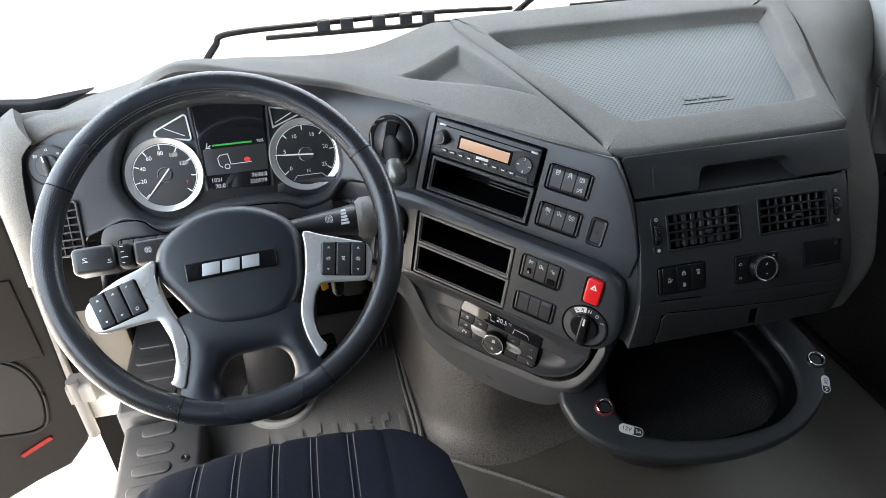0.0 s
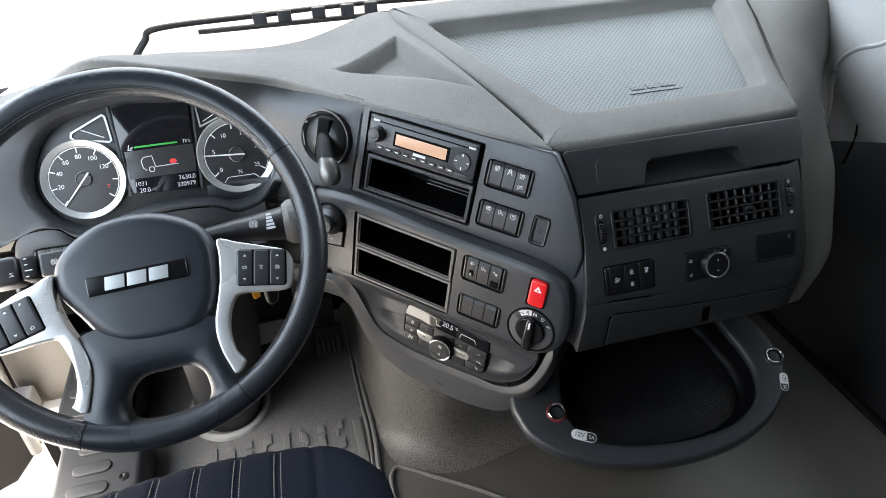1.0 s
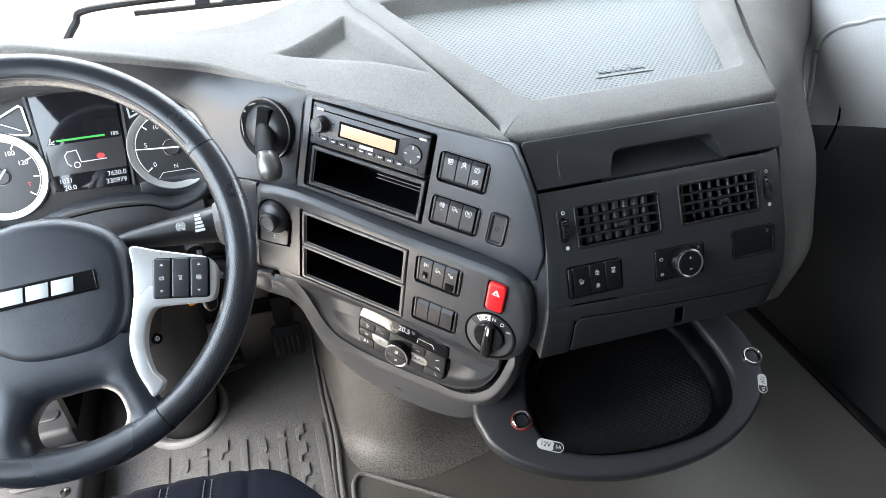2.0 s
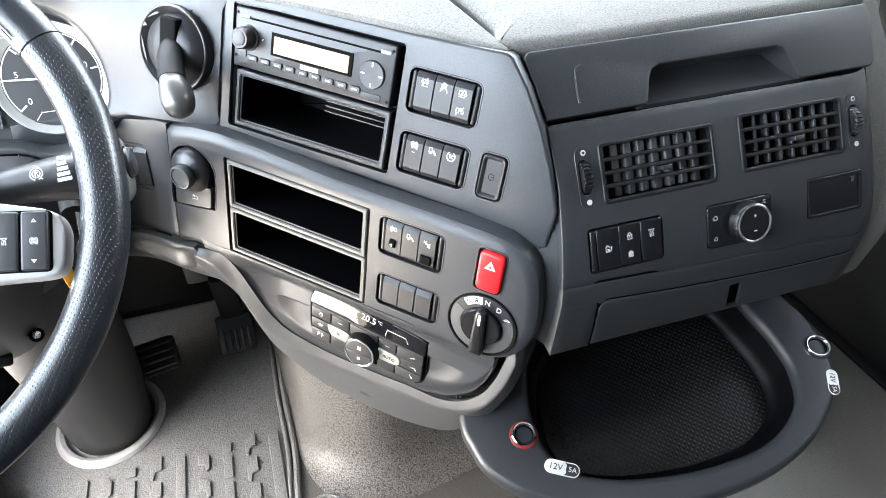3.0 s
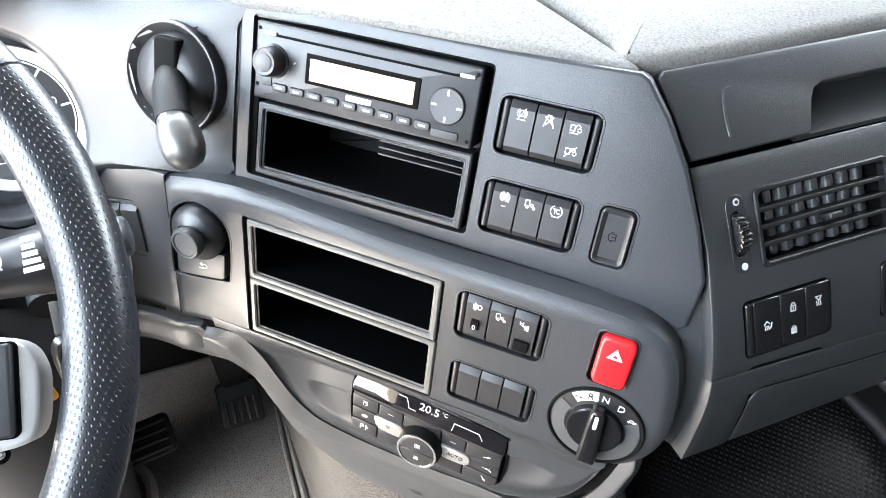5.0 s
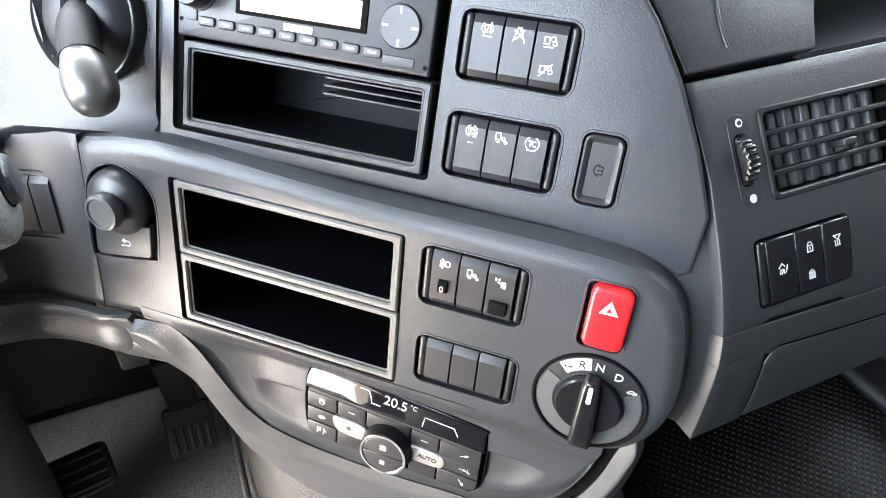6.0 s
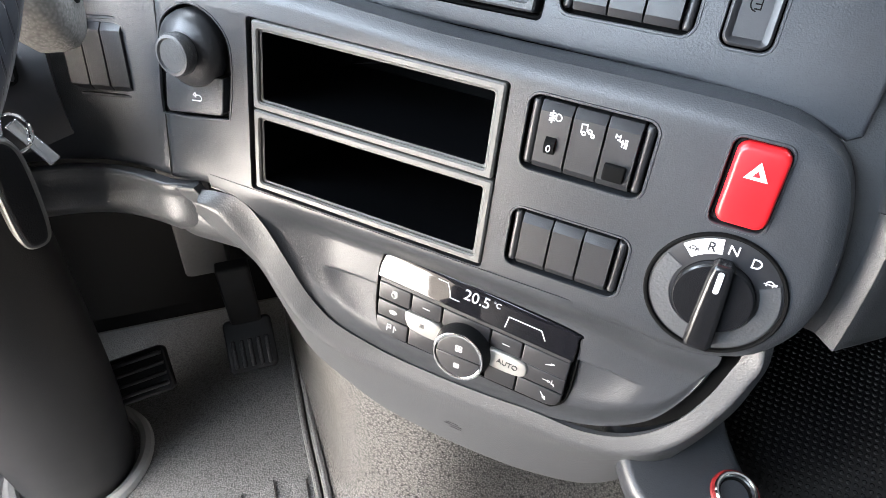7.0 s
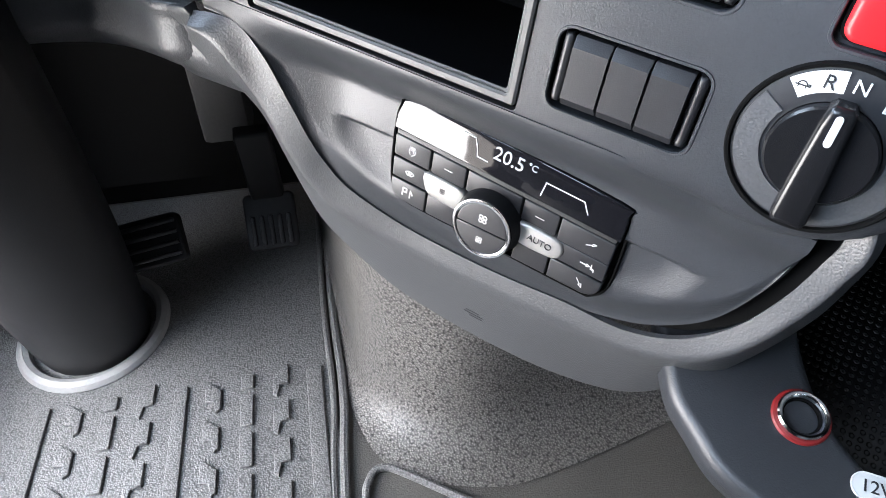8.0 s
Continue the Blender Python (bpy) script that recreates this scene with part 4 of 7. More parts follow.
# ---------------------------------------------------------------- controls in the centre fascia
def bank(M, x0, y0, x1, y1, icons, label, z=-0.011, face=0.002, group="rocker switch banks", material=None):
    """A row of rocker switches between two rounded end caps."""
    th = thing("switch_bank", label, "switches", tuple(M @ Vector(((x0 + x1) / 2, y0, 0))), group)
    part("well", plate(rr(x0, y0, x1, y1, 0.007), z, z + 0.003, 0.0005, M), M_GAP, th)
    e, g, n = 0.0068, 0.0006, len(icons)
    w = (x1 - x0 - 2 * e - 0.002) / n
    xs = x0 + 0.001 + e
    yb, yt = y0 + 0.0028, y1 - 0.0028
    for side in (0, 1):
        xa, xb = (x0 + 0.0018, xs - g) if side == 0 else (x1 - 0.001 - e + g, x1 - 0.0018)
        o = [(xa, yb + 0.002), (xa + 0.001, yb), (xb - 0.001, yb), (xb, yb + 0.002), (xb, yt - 0.002), (xb - 0.001, yt), (xa + 0.001, yt), (xa, yt - 0.002)]
        part("end_cap", plate(o, z + 0.002, face - 0.003, 0.0024, M), M_BLACK, th)
    for i, ic in enumerate(icons):
        xa, xb = xs + i * w + g / 2, xs + (i + 1) * w - g / 2
        o = rr(xa, yb, xb, yt, 0.0008, 2)
        lo = [[(x, y, z + 0.002) for x, y in o], [(x, y, face - 0.0035) for x, y in o]]
        i1 = [(max(xa + 0.0004, min(xb - 0.0004, x)), max(yb + 0.0045, min(yt - 0.0055, y)), face) for x, y in o]
        lo.append([(x, y + (0.0006 if y < (yb + yt) / 2 else -0.0006), face - 0.003) for x, y in o])
        lo.append(i1)
        b = rings(lo)
        b.transform(M)
        r = part("rocker", b, material or M_BLACK, th, smooth=20)
        cx = (xa + xb) / 2
        for nm, dy, s in ic:
            if nm == "thumbwheel":
                wheel = lathe([(0.004, -0.0035), (0.0058, -0.003), (0.0058, 0.003), (0.004, 0.0035)], 20, M @ T(cx, dy, face - 0.0025) @ Matrix.Rotation(radians(90), 4, "Y"))
                part("thumbwheel", wheel, M_GAP, r)
                writing("digit", "0", 0.006, M @ T(cx, dy - 0.001, face + 0.0034), M_WHITE, r)
            elif nm == "guard":
                part("guard", plate(rr(cx - 0.0062, dy - 0.005, cx + 0.0062, dy + 0.005, 0.001, 2), face - 0.001, face + 0.0025, 0.001, M), M_GAP, r)
            elif nm == "pip":
                part("indicator", plate(rr(cx - 0.0018, dy - 0.0003, cx + 0.0018, dy + 0.0003, 0.0002, 2), face - 0.0005, face + 0.0003, 0.0001, M), M_WHITE, r)
            else:
                icon(nm, cx, dy, s, M, r, face)
    return th


bank(MU, 0.040, 0.004, 0.116, 0.048, [[("brake", 0.037, 0.0042)], [("lane", 0.036, 0.0048)], [("exhaust", 0.035, 0.0044), ("noexhaust", 0.018, 0.0044)]], "bank of three black rocker switches with white brake and exhaust symbols")
bank(MU, 0.040, -0.0592, 0.116, -0.016, [[("hold", -0.027, 0.0042), ("pip", -0.0345, 0)], [("truck", -0.028, 0.0042)], [("tc", -0.028, 0.0046)]], "bank of three black rocker switches with white traction symbols")
bank(ML4, -0.0203, -0.0022, 0.0542, 0.0443, [[("lamp", 0.034, 0.0042), ("thumbwheel", 0.0165, 0)], [("truck", 0.031, 0.0042)], [("axle", 0.030, 0.0042), ("guard", 0.011, 0)]], "black switch bank with headlamp levelling wheel and guarded axle switch")
bank(ML4, -0.0183, -0.0702, 0.0567, -0.0282, [[], [], []], "bank of three blank black switch covers")

# blank cover with a moulded symbol
sw = thing("blank_switch", "single dark grey switch blank with an embossed seat symbol", "switch", tuple(MU @ Vector((0.1425, -0.06, 0))))
part("well", plate(rr(0.1285, -0.0605, 0.1565, -0.0135, 0.007), -0.009, -0.007, 0.0005, MU), M_GAP, sw)
o = rr(0.1300, -0.0590, 0.1550, -0.0150, 0.0055)
bm = rings([[(x, y, z) for x, y in inset(o, d)] for d, z in ((0.0, -0.008), (0.0, 0.0004), (0.0006, 0.0014), (0.0014, 0.0019), (0.0024, 0.0016), (0.0048, -0.0008))])
bm.transform(MU)
sc = part("cover", bm, M_BLACK, sw)
icon("seatheat", 0.1425, -0.037, 0.0042, MU, sc, -0.0010, material=M_GAP, rz=0)

# hazard switch
hz = thing("hazard_switch", "bright red hazard warning switch with a white triangle", "switch", tuple(ML @ Vector((0.106, 0, 0))))
part("well", plate(rr(0.0926, 0.0004, 0.1220, 0.0488, 0.006), -0.004, -0.002, 0.0005, ML4), M_GAP, hz)
hb = part("button", plate(rr(0.0939, 0.0018, 0.1207, 0.0474, 0.0060), -0.003, 0.0055, 0.003, ML4), M_RED, hz)
tri_o = [(0.1012, 0.0295), (0.1134, 0.0295), (0.1073, 0.0395)]
tri = part("triangle", plate(tri_o, 0.003, 0.0059, 0.0002, ML4), M_WHITE, hb, "white warning triangle")
part("inner_triangle", plate([(0.1052, 0.0313), (0.1094, 0.0313), (0.1073, 0.0348)], 0.004, 0.0061, 0.0001, ML4), M_RED, tri, "small red triangle")

# gear selector
gs = thing("gear_selector", "round black rotary gear selector with white N and D marks", "selector", tuple(ML @ Vector((0.1086, -0.088, 0))))
MG = ML4 @ T(0.1086, -0.0445, 0)
part("bezel_ring", lathe([(0.0392, -0.004), (0.0392, 0.0012), (0.0385, 0.0020), (0.0372, 0.0018), (0.0366, 0.0006), (0.0366, -0.004)], 56, MG), M_GAP, gs)
part("dial_plate", lathe([(0.0366, -0.004), (0.0366, 0.0002), (0.030, 0.0014), (0.0225, 0.0012), (0.022, -0.001)], 56, MG), M_BLACK, gs)
# white sector R, and the marks
sec = [(0.0355 * math.cos(radians(a)), 0.0355 * math.sin(radians(a))) for a in range(97, 137, 4)] + [(0.0265 * math.cos(radians(a)), 0.0265 * math.sin(radians(a))) for a in range(133, 93, -4)]
part("reverse_sector", plate(sec[::-1], 0.0008, 0.0016, 0.0001, MG), M_WHITE, gs)
for ch, a, m in (("R", 108, M_BLACK), ("N", 86, M_WHITE), ("D", 60, M_WHITE)):
    writing("mark", ch, 0.0084, MG @ T(0.0305 * math.cos(radians(a)), 0.0305 * math.sin(radians(a)), 0.0018, 0), m, gs)
icon("tortoise", 0.031 * math.cos(radians(127)), 0.031 * math.sin(radians(127)), 0.003, MG, gs, 0.0016, material=M_BLACK)
icon("tortoise", 0.0305 * math.cos(radians(34)), 0.0305 * math.sin(radians(34)), 0.0034, MG, gs, 0.0014)
# paler than the dial plate: the arc's gloss is put into its colour
part("lower_arc", rings([[(r * math.cos(radians(a)), r * math.sin(radians(a)), z) for r, z in ((0.0245, 0.0008), (0.0245, 0.0022), (0.0352, 0.0014), (0.0352, 0.0004))] for a in range(150, 391, 8)]), M_LIP, gs).data.transform(MG)
part("knob_base", lathe([(0.0222, -0.002), (0.0222, 0.006), (0.0212, 0.0072), (0.0, 0.0074)], 48, MG), M_PIANO, gs)
KO = [(-0.0068, -0.0325), (0.0068, -0.0325), (0.0080, -0.0290), (0.0073, -0.006), (0.0063, 0.016), (0.0055, 0.0225), (0.0035, 0.0245), (-0.0035, 0.0245), (-0.0055, 0.0225), (-0.0063, 0.016), (-0.0073, -0.006), (-0.0080, -0.0290)]
part("grip", plate(KO, 0.002, 0.0130, 0.0030, MG @ T(0, 0, 0, 1)), M_PIANO, gs)
part("pointer", plate(rr(-0.0016, 0.0075, 0.0016, 0.0215, 0.0018, 3), 0.0126, 0.0134, 0.0002, MG @ T(0, 0, 0, 1)), M_WHITE, gs)

# radio
rd = thing("car_radio", "black car radio with amber display and small buttons", "radio", tuple(MU @ Vector((-0.07, 0, 0))))
part("frame_recess", ring_plate(rr(-0.1705, -0.0665, 0.032, 0.0665, 0.004), rr(-0.1645, -0.0635, 0.0295, 0.0635, 0.003), -0.03, -0.004, 0.001, MU), M_GAP, rd)
rf = part("faceplate", plate(rr(-0.1655, 0.0015, 0.0245, 0.0625, 0.002), -0.03, 0.003, 0.002, MU), M_BLACK, rd)
part("disc_slot", plate(rr(-0.148, 0.0525, 0.012, 0.0545, 0.001, 2), 0.0025, 0.0034, 0.0002, MU), M_GAP, rf)
bz = part("display_bezel", plate(rr(-0.119, 0.022, -0.0215, 0.0455, 0.001, 2), 0.002, 0.0040, 0.0008, MU), M_GAP, rf)
part("display", plate(rr(-0.115, 0.0248, -0.026, 0.0420, 0.0006, 2), 0.0035, 0.0043, 0.0001, MU), M_ORANGE, bz)
vk = part("volume_knob", lathe([(0.0135, 0.002), (0.0135, 0.004), (0.0118, 0.005), (0.0112, 0.016), (0.0098, 0.0185), (0.0070, 0.0182), (0.0, 0.0176)], 36, MU @ T(-0.148, 0.0335)), M_BLACK, rf)
part("knob_cap", lathe([(0.0072, 0.0175), (0.0072, 0.0188), (0.006, 0.0192), (0.0, 0.0193)], 28, MU @ T(-0.148, 0.0335)), M_DARK, vk)
for i in range(9):
    x, y = lerp(-0.141, -0.016, i / 8), lerp(0.0135, 0.0115, i / 8)
    k = part("button", plate(rr(x - 0.0066, y - 0.0033, x + 0.0066, y + 0.0033, 0.002, 3), 0.002, 0.0046, 0.0012, MU), M_BLACK, rf)
    part("print_bar", plate(rr(x - 0.003, y - 0.0008, x + 0.003, y + 0.0008, 0.0003, 1), 0.0042, 0.0048, 0.0001, MU), M_WHITE, k)
part("disc_pad", lathe([(0.0142, 0.002), (0.0142, 0.004), (0.0132, 0.0055), (0.0, 0.0050)], 36, MU @ T(0.0015, 0.030)), M_BLACK, rf)
part("pad_marks", stroke([[(0, 0.0085), (0, 0.0115)], [(0, -0.0085), (0, -0.0115)], [(0.0085, 0), (0.0115, 0)], [(-0.0085, 0), (-0.0115, 0)]], 0.0016, 0.0004, MU @ T(0.0015, 0.030, 0.0054)), M_WHITE, rf)
for x, y in ((-0.1525, 0.0545), (0.0135, 0.0545)):
    part("corner_button", plate(rr(x - 0.006, y - 0.0016, x + 0.006, y + 0.0016, 0.001, 2), 0.002, 0.0046, 0.0008, MU), M_SILVBTN, rf)
for x, y in ((-0.162, 0.057), (-0.162, 0.013), (0.021, 0.057), (0.021, 0.007)):
    part("pin_hole", lathe([(0.0016, 0.002), (0.0016, 0.0032), (0.0, 0.0032)], 12, MU @ T(x, y)), M_GAP, rf)
part("badge_bar", plate(rr(-0.082, 0.0162, -0.060, 0.0208, 0.0006, 1), 0.002, 0.0036, 0.0002, MU), M_WHITE, rf)
part("blank_key", plate(rr(-0.0085, 0.0055, 0.0135, 0.0115, 0.001, 2), 0.002, 0.0038, 0.0005, MU), M_BLACK, rf)
part("blank_key", plate(rr(-0.1575, 0.013, -0.149, 0.021, 0.001, 2), 0.002, 0.0038, 0.0005, MU), M_BLACK, rf)
icon("phone", -0.128, 0.0335, 0.0028, MU, rf, 0.003)


# storage slots
def slot(M, x0, y0, x1, y1, z, label, ribs=False, t=0.0052):
    th = thing("storage_slot", label, "storage slot", tuple(M @ Vector(((x0 + x1) / 2, y0, 0))), "storage slots in the fascia")
    o, i = rr(x0, y0, x1, y1, 0.002), rr(x0 + t, y0 + t, x1 - t, y1 - t, 0.002)
    part("bezel", ring_plate(o, i, z - 0.02, z + 0.0025, 0.0012, M), M_DARK if ribs else M_RIMLINE, th)
    i2 = rr(x0 + t + 0.0016, y0 + t + 0.0016, x1 - t - 0.0016, y1 - t - 0.0016, 0.002)
    part("step", ring_plate(inset(i, -0.001), i2, z - 0.02, z - 0.0002, 0.0006, M), M_DARK if ribs else M_RIMLINE, th)
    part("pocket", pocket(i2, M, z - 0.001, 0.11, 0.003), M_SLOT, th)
    if ribs:
        for k in range(3):
            y = lerp(y0, y1, 0.66 + 0.09 * k)
            part("guide_rib", box(x1 - t - 0.075, y, z - 0.085, x1 - t - 0.002, y + 0.0016, z - 0.006, 0.0005, M), M_BLACK, th)
    return th


slot(MU, -0.1600, -0.0625, 0.0275, -0.0015, 0.001, "empty black storage slot under the radio", True)
slot(ML, -0.2165, -0.0150, -0.0345, 0.0455, 0.004, "empty black storage slot with a light bezel, upper of two")
slot(ML, -0.2165, -0.0770, -0.0330, -0.0162, 0.004, "empty black storage slot with a light bezel, lower of two")
part("slot_gap", ring_plate(rr(-0.2225, -0.0805, -0.0325, 0.0465, 0.003), rr(-0.216, -0.0765, -0.0355, 0.045, 0.002), -0.03, 0.000, 0.001, ML), M_GAP, dash)

# mirror joystick
jy = thing("mirror_joystick", "black mirror joystick over a grey return button", "joystick", tuple(ML @ Vector((-0.27, -0.04, 0))))
jo = smooth_line(JOY_O, 3, True)
part("well", plate(inset(jo, 0.0005), -0.0058, -0.0045, 0.0005, ML4), M_GAP, jy)
bt = part("return_button", plate([(-0.297, -0.034), (-0.294, -0.037), (-0.246, -0.029), (-0.243, -0.026), (-0.241, 0.0), (-0.295, -0.008)], -0.005, 0.0035, 0.0012, ML4), M_GREY, jy)
icon("return", -0.266, -0.020, 0.0052, ML4, bt, 0.0036, rz=8)
MJ = ML4 @ T(-0.2695, 0.0145)
part("boot", lathe([(0.0272, -0.004), (0.0272, 0.001), (0.0258, 0.006), (0.0215, 0.0100), (0.0160, 0.0125), (0.0135, 0.0145)], 40, MJ), M_BLACK, jy)
part("stick_cap", lathe([(0.0125, 0.0135), (0.0145, 0.0160), (0.0150, 0.0225), (0.0138, 0.0248), (0.0118, 0.0253), (0.0108, 0.0240), (0.0, 0.0246)], 36, MJ @ T(0.0035, 0.0005)), M_LIP, jy)

# parking brake lever in its socket
pb = thing("brake_lever", "black parking brake lever with a silver knob in a round socket", "lever", tuple(MU @ Vector((-0.239, -0.04, 0))))
MB = MU @ T(-0.2392, 0.002, 0.0118)
part("socket", lathe([(0.0470, -0.018), (0.0470, 0.0012), (0.0462, 0.0022), (0.0445, 0.0020), (0.0425, 0.0000), (0.0375, -0.006), (0.030, -0.022), (0.018, -0.030), (0.0, -0.032)], 48, MB), M_BLACK, pb)
part("dome", lathe([(0.0385, -0.006), (0.035, 0.001), (0.027, 0.0065), (0.016, 0.0098), (0.0, 0.0108)], 40, MB), M_BLACK, pb)
part("gate", box(-0.010, -0.030, -0.004, 0.013, 0.034, 0.0112, 0.003, MB), M_GAP, pb)
p0, p1, p2, p3 = (MU @ Vector(p) for p in ((-0.238, 0.006, 0.010), (-0.226, -0.004, 0.030), (-0.208, -0.022, 0.046), (-0.184, -0.054, 0.056)))
part("arm", tube(smooth_line([p0, p1, p2], 5), lambda s: 0.0130 + 0.0015 * s, 18), M_RUBBER, pb)
kp = [p2.lerp(p3, k) for k in (-0.12, 0.0, 0.05, 0.17, 0.36, 0.58, 0.77, 0.90, 0.97, 1.0)]
part("knob", tube(kp, lambda s: (0.0132, 0.0136, 0.0146, 0.0162, 0.0175, 0.0173, 0.0153, 0.0118, 0.0070, 0.001)[round(s * 9)], 22), M_KNOB, pb, "satin silver knob end")

# ---------------------------------------------------------------- heater panel
hv = thing("heater_panel", "black automatic heater control panel with silver buttons and digital display", "heater control", tuple(ML @ Vector((-0.04, -0.2, -0.02))))
MH = ML @ T(0, 0, -0.027)
part("well", plate(inset(HV_O, 0.0004), -0.006, -0.003, 0.0005, MH), M_GAP, hv)
part("surround", ring_plate(inset(HV_O, -0.0016), inset(HV_O, 0.0002), -0.014, 0.0006, 0.0006, MH), M_GAP, hv)


def hrow(u, v):
    """Panel skew: its top edge runs down to the right."""
    return (u, v - 0.068 * (u + 0.12) * (1 if v > -0.15 else (0.45 + 0.55 * max(0, (v + 0.20) / 0.05))))


def hplate(pts, z1, bev, name, material, parent, r=0.0, sub=3):
    b = plate([hrow(*p) for p in pts], -0.004, z1, bev, MH)
    return part(name, b, material, parent)


def clip(o, f):
    """The part of an outline where f(x, y) is positive."""
    out = []
    for p, q in zip(o, o[1:] + o[:1]):
        a, b = f(*p), f(*q)
        if a >= 0:
            out.append(p)
        if a * b < 0:
            out.append(tuple(Vector(p).lerp(Vector(q), a / (a - b))))
    return out


glass_o = clip([tuple(p) for p in inset(HV_O, 0.0012)], lambda x, y: y - hrow(x, -0.1368)[1])
MHD = MH @ T(0, -0.127, 0.001) @ Matrix.Rotation(radians(-6), 4, "X") @ T(0, 0.127, 0)
disp = part("display_glass", plate(glass_o, -0.004, 0.0030, 0.0010, MHD), M_LCD, hv)
tm = MHD @ T(-0.0395, -0.1262, 0.0033, -3.9)
writing("temperature", "20.5", 0.0125, tm, M_LCDW, disp)
writing("unit", "\u00b0C", 0.006, MHD @ T(-0.0235, -0.1252, 0.0033, -3.9), M_LCDW, disp)
for q in ([(-0.072, -0.1205), (-0.064, -0.1212), (-0.0615, -0.1275), (-0.0605, -0.1325), (-0.053, -0.1332)], [(-0.0145, -0.1395), (-0.013, -0.1305), (0.0125, -0.1322), (0.0165, -0.139)]):
    part("display_line", stroke([q], 0.0007, 0.0003, MHD @ T(0, 0, 0.0031)), M_WHITE, disp)
part("front_edge", rings([[tuple(Vector((*hrow(u, v), z))) for v, z in ((-0.1365, 0.002), (-0.1365, 0.0045), (-0.1395, 0.0045), (-0.1395, 0.002))] for u in (-0.120, -0.08, -0.04, 0.0, 0.0375)]), M_BLACK, hv).data.transform(MH)
rows = [(-0.1400, -0.1565), (-0.1570, -0.1730), (-0.1735, -0.1905)]
g = 0.0003
keys = {}
for ci, (xa, xb) in enumerate(((-0.1215, -0.0925), (-0.092, -0.0655), (-0.065, -0.0245), (-0.024, 0.0015), (0.002, 0.0385))):
    for ri, (yt, yb) in enumerate(rows):
        if ci == 2 and ri > 0:
            continue
        if ri == 1 and ci in (1, 3):
            continue
        x0, x1, y0, y1 = xa + g, xb - g, yb + g, yt - g
        if ci == 4 and ri == 0: y0 -= 0.0012
        o = rr(x0, y0, x1, y1, 0.0012, 2)
        if ci == 0 and ri == 2: o = [(x1, y0), (x1, y1), (x0, y1)] + [(x0 + 0.010 - 0.010 * math.cos(radians(a)), y0 + 0.010 - 0.010 * math.sin(radians(a))) for a in range(0, 91, 15)]
        if ci == 4 and ri == 2: o = [(x0, y1), (x0, y0)] + [(x1 - 0.012 + 0.012 * math.sin(radians(a)), y0 + 0.012 - 0.012 * math.cos(radians(a))) for a in range(0, 91, 15)] + [(x1, y1)]
        keys[ci, ri] = hplate(o, 0.0045, 0.0010, "key", M_BLACK, hv)
for (ci, ri), nm, s in (((0, 0), "recirc", 0.0036), ((0, 1), "defrost", 0.0040), ((1, 0), "minus", 0.0036), ((3, 0), "minus", 0.0036), ((4, 0), "up", 0.0034), ((4, 1), "right", 0.0034), ((4, 2), "down", 0.0034)):
    xa, xb = ((-0.1215, -0.0925), (-0.092, -0.0655), (-0.065, -0.0245), (-0.024, 0.0015), (0.002, 0.0385))[ci]
    u, v = hrow((xa + xb) / 2 + (0.004 if ci == 4 else 0), (rows[ri][0] + rows[ri][1]) / 2)
    icon(nm, u, v, s, MH, keys[ci, ri], 0.0046, rz=-4)
u, v = hrow(-0.107, -0.1815)
part("print_bar", stroke([[(-0.004, -0.003), (-0.004, 0.003), (-0.001, 0.003), (-0.001, 0), (-0.004, 0)], [(0.002, -0.003), (0.002, 0.003), (0.004, 0.0)]], 0.0009, 0.0003, MH @ T(u, v, 0.0046, -4)), M_WHITE, keys[0, 2])
sl = hplate(smooth_line([(-0.096, -0.1585), (-0.093, -0.171), (-0.085, -0.174), (-0.066, -0.174), (-0.063, -0.165), (-0.066, -0.1575), (-0.085, -0.1565)], 3, True), 0.0062, 0.0016, "silver_key", M_SILVBTN, hv)
sr = hplate(smooth_line([(-0.025, -0.1575), (-0.028, -0.166), (-0.023, -0.174), (0.000, -0.174), (0.0075, -0.170), (0.0085, -0.162), (0.002, -0.1570)], 3, True), 0.0062, 0.0016, "silver_key", M_SILVBTN, hv)
u, v = hrow(-0.0070, -0.1655)
writing("auto_mark", "AUTO", 0.0062, MH @ T(u, v, 0.0064, -5), M_BLACK, sr)
u, v = hrow(-0.080, -0.165)
icon("fan", u, v, 0.0028, MH, sl, 0.0063, material=M_RIMLINE)
MK = MH @ T(-0.0435, -0.1740, 0.003) @ Matrix.Diagonal((1.14, 1.14, 0.60, 1))
kb = part("fan_knob", lathe([(0.0205, 0.0), (0.0205, 0.004), (0.0198, 0.010), (0.0188, 0.0205), (0.0180, 0.0215)], 48, MK), M_RUBBER, hv)
part("knob_ring", lathe([(0.0184, 0.0205), (0.0186, 0.0225), (0.0172, 0.0230), (0.0162, 0.0222), (0.0162, 0.0205)], 48, MK), M_CHROME, kb)
for a0, dy, s in ((0, 0.007, 0.0036), (180, -0.0075, 0.0028)):
    hh = [(0.0160 * math.cos(radians(a0 + a)), 0.0160 * math.sin(radians(a0 + a)) + (0.0003 if a0 == 0 else -0.0003)) for a in range(0, 181, 12)]
    k = part("half_key", plate(hh, 0.015, 0.0222, 0.0008, MK), M_BLACK, kb)
    icon("fan", 0, dy, s, MK, k, 0.0223)

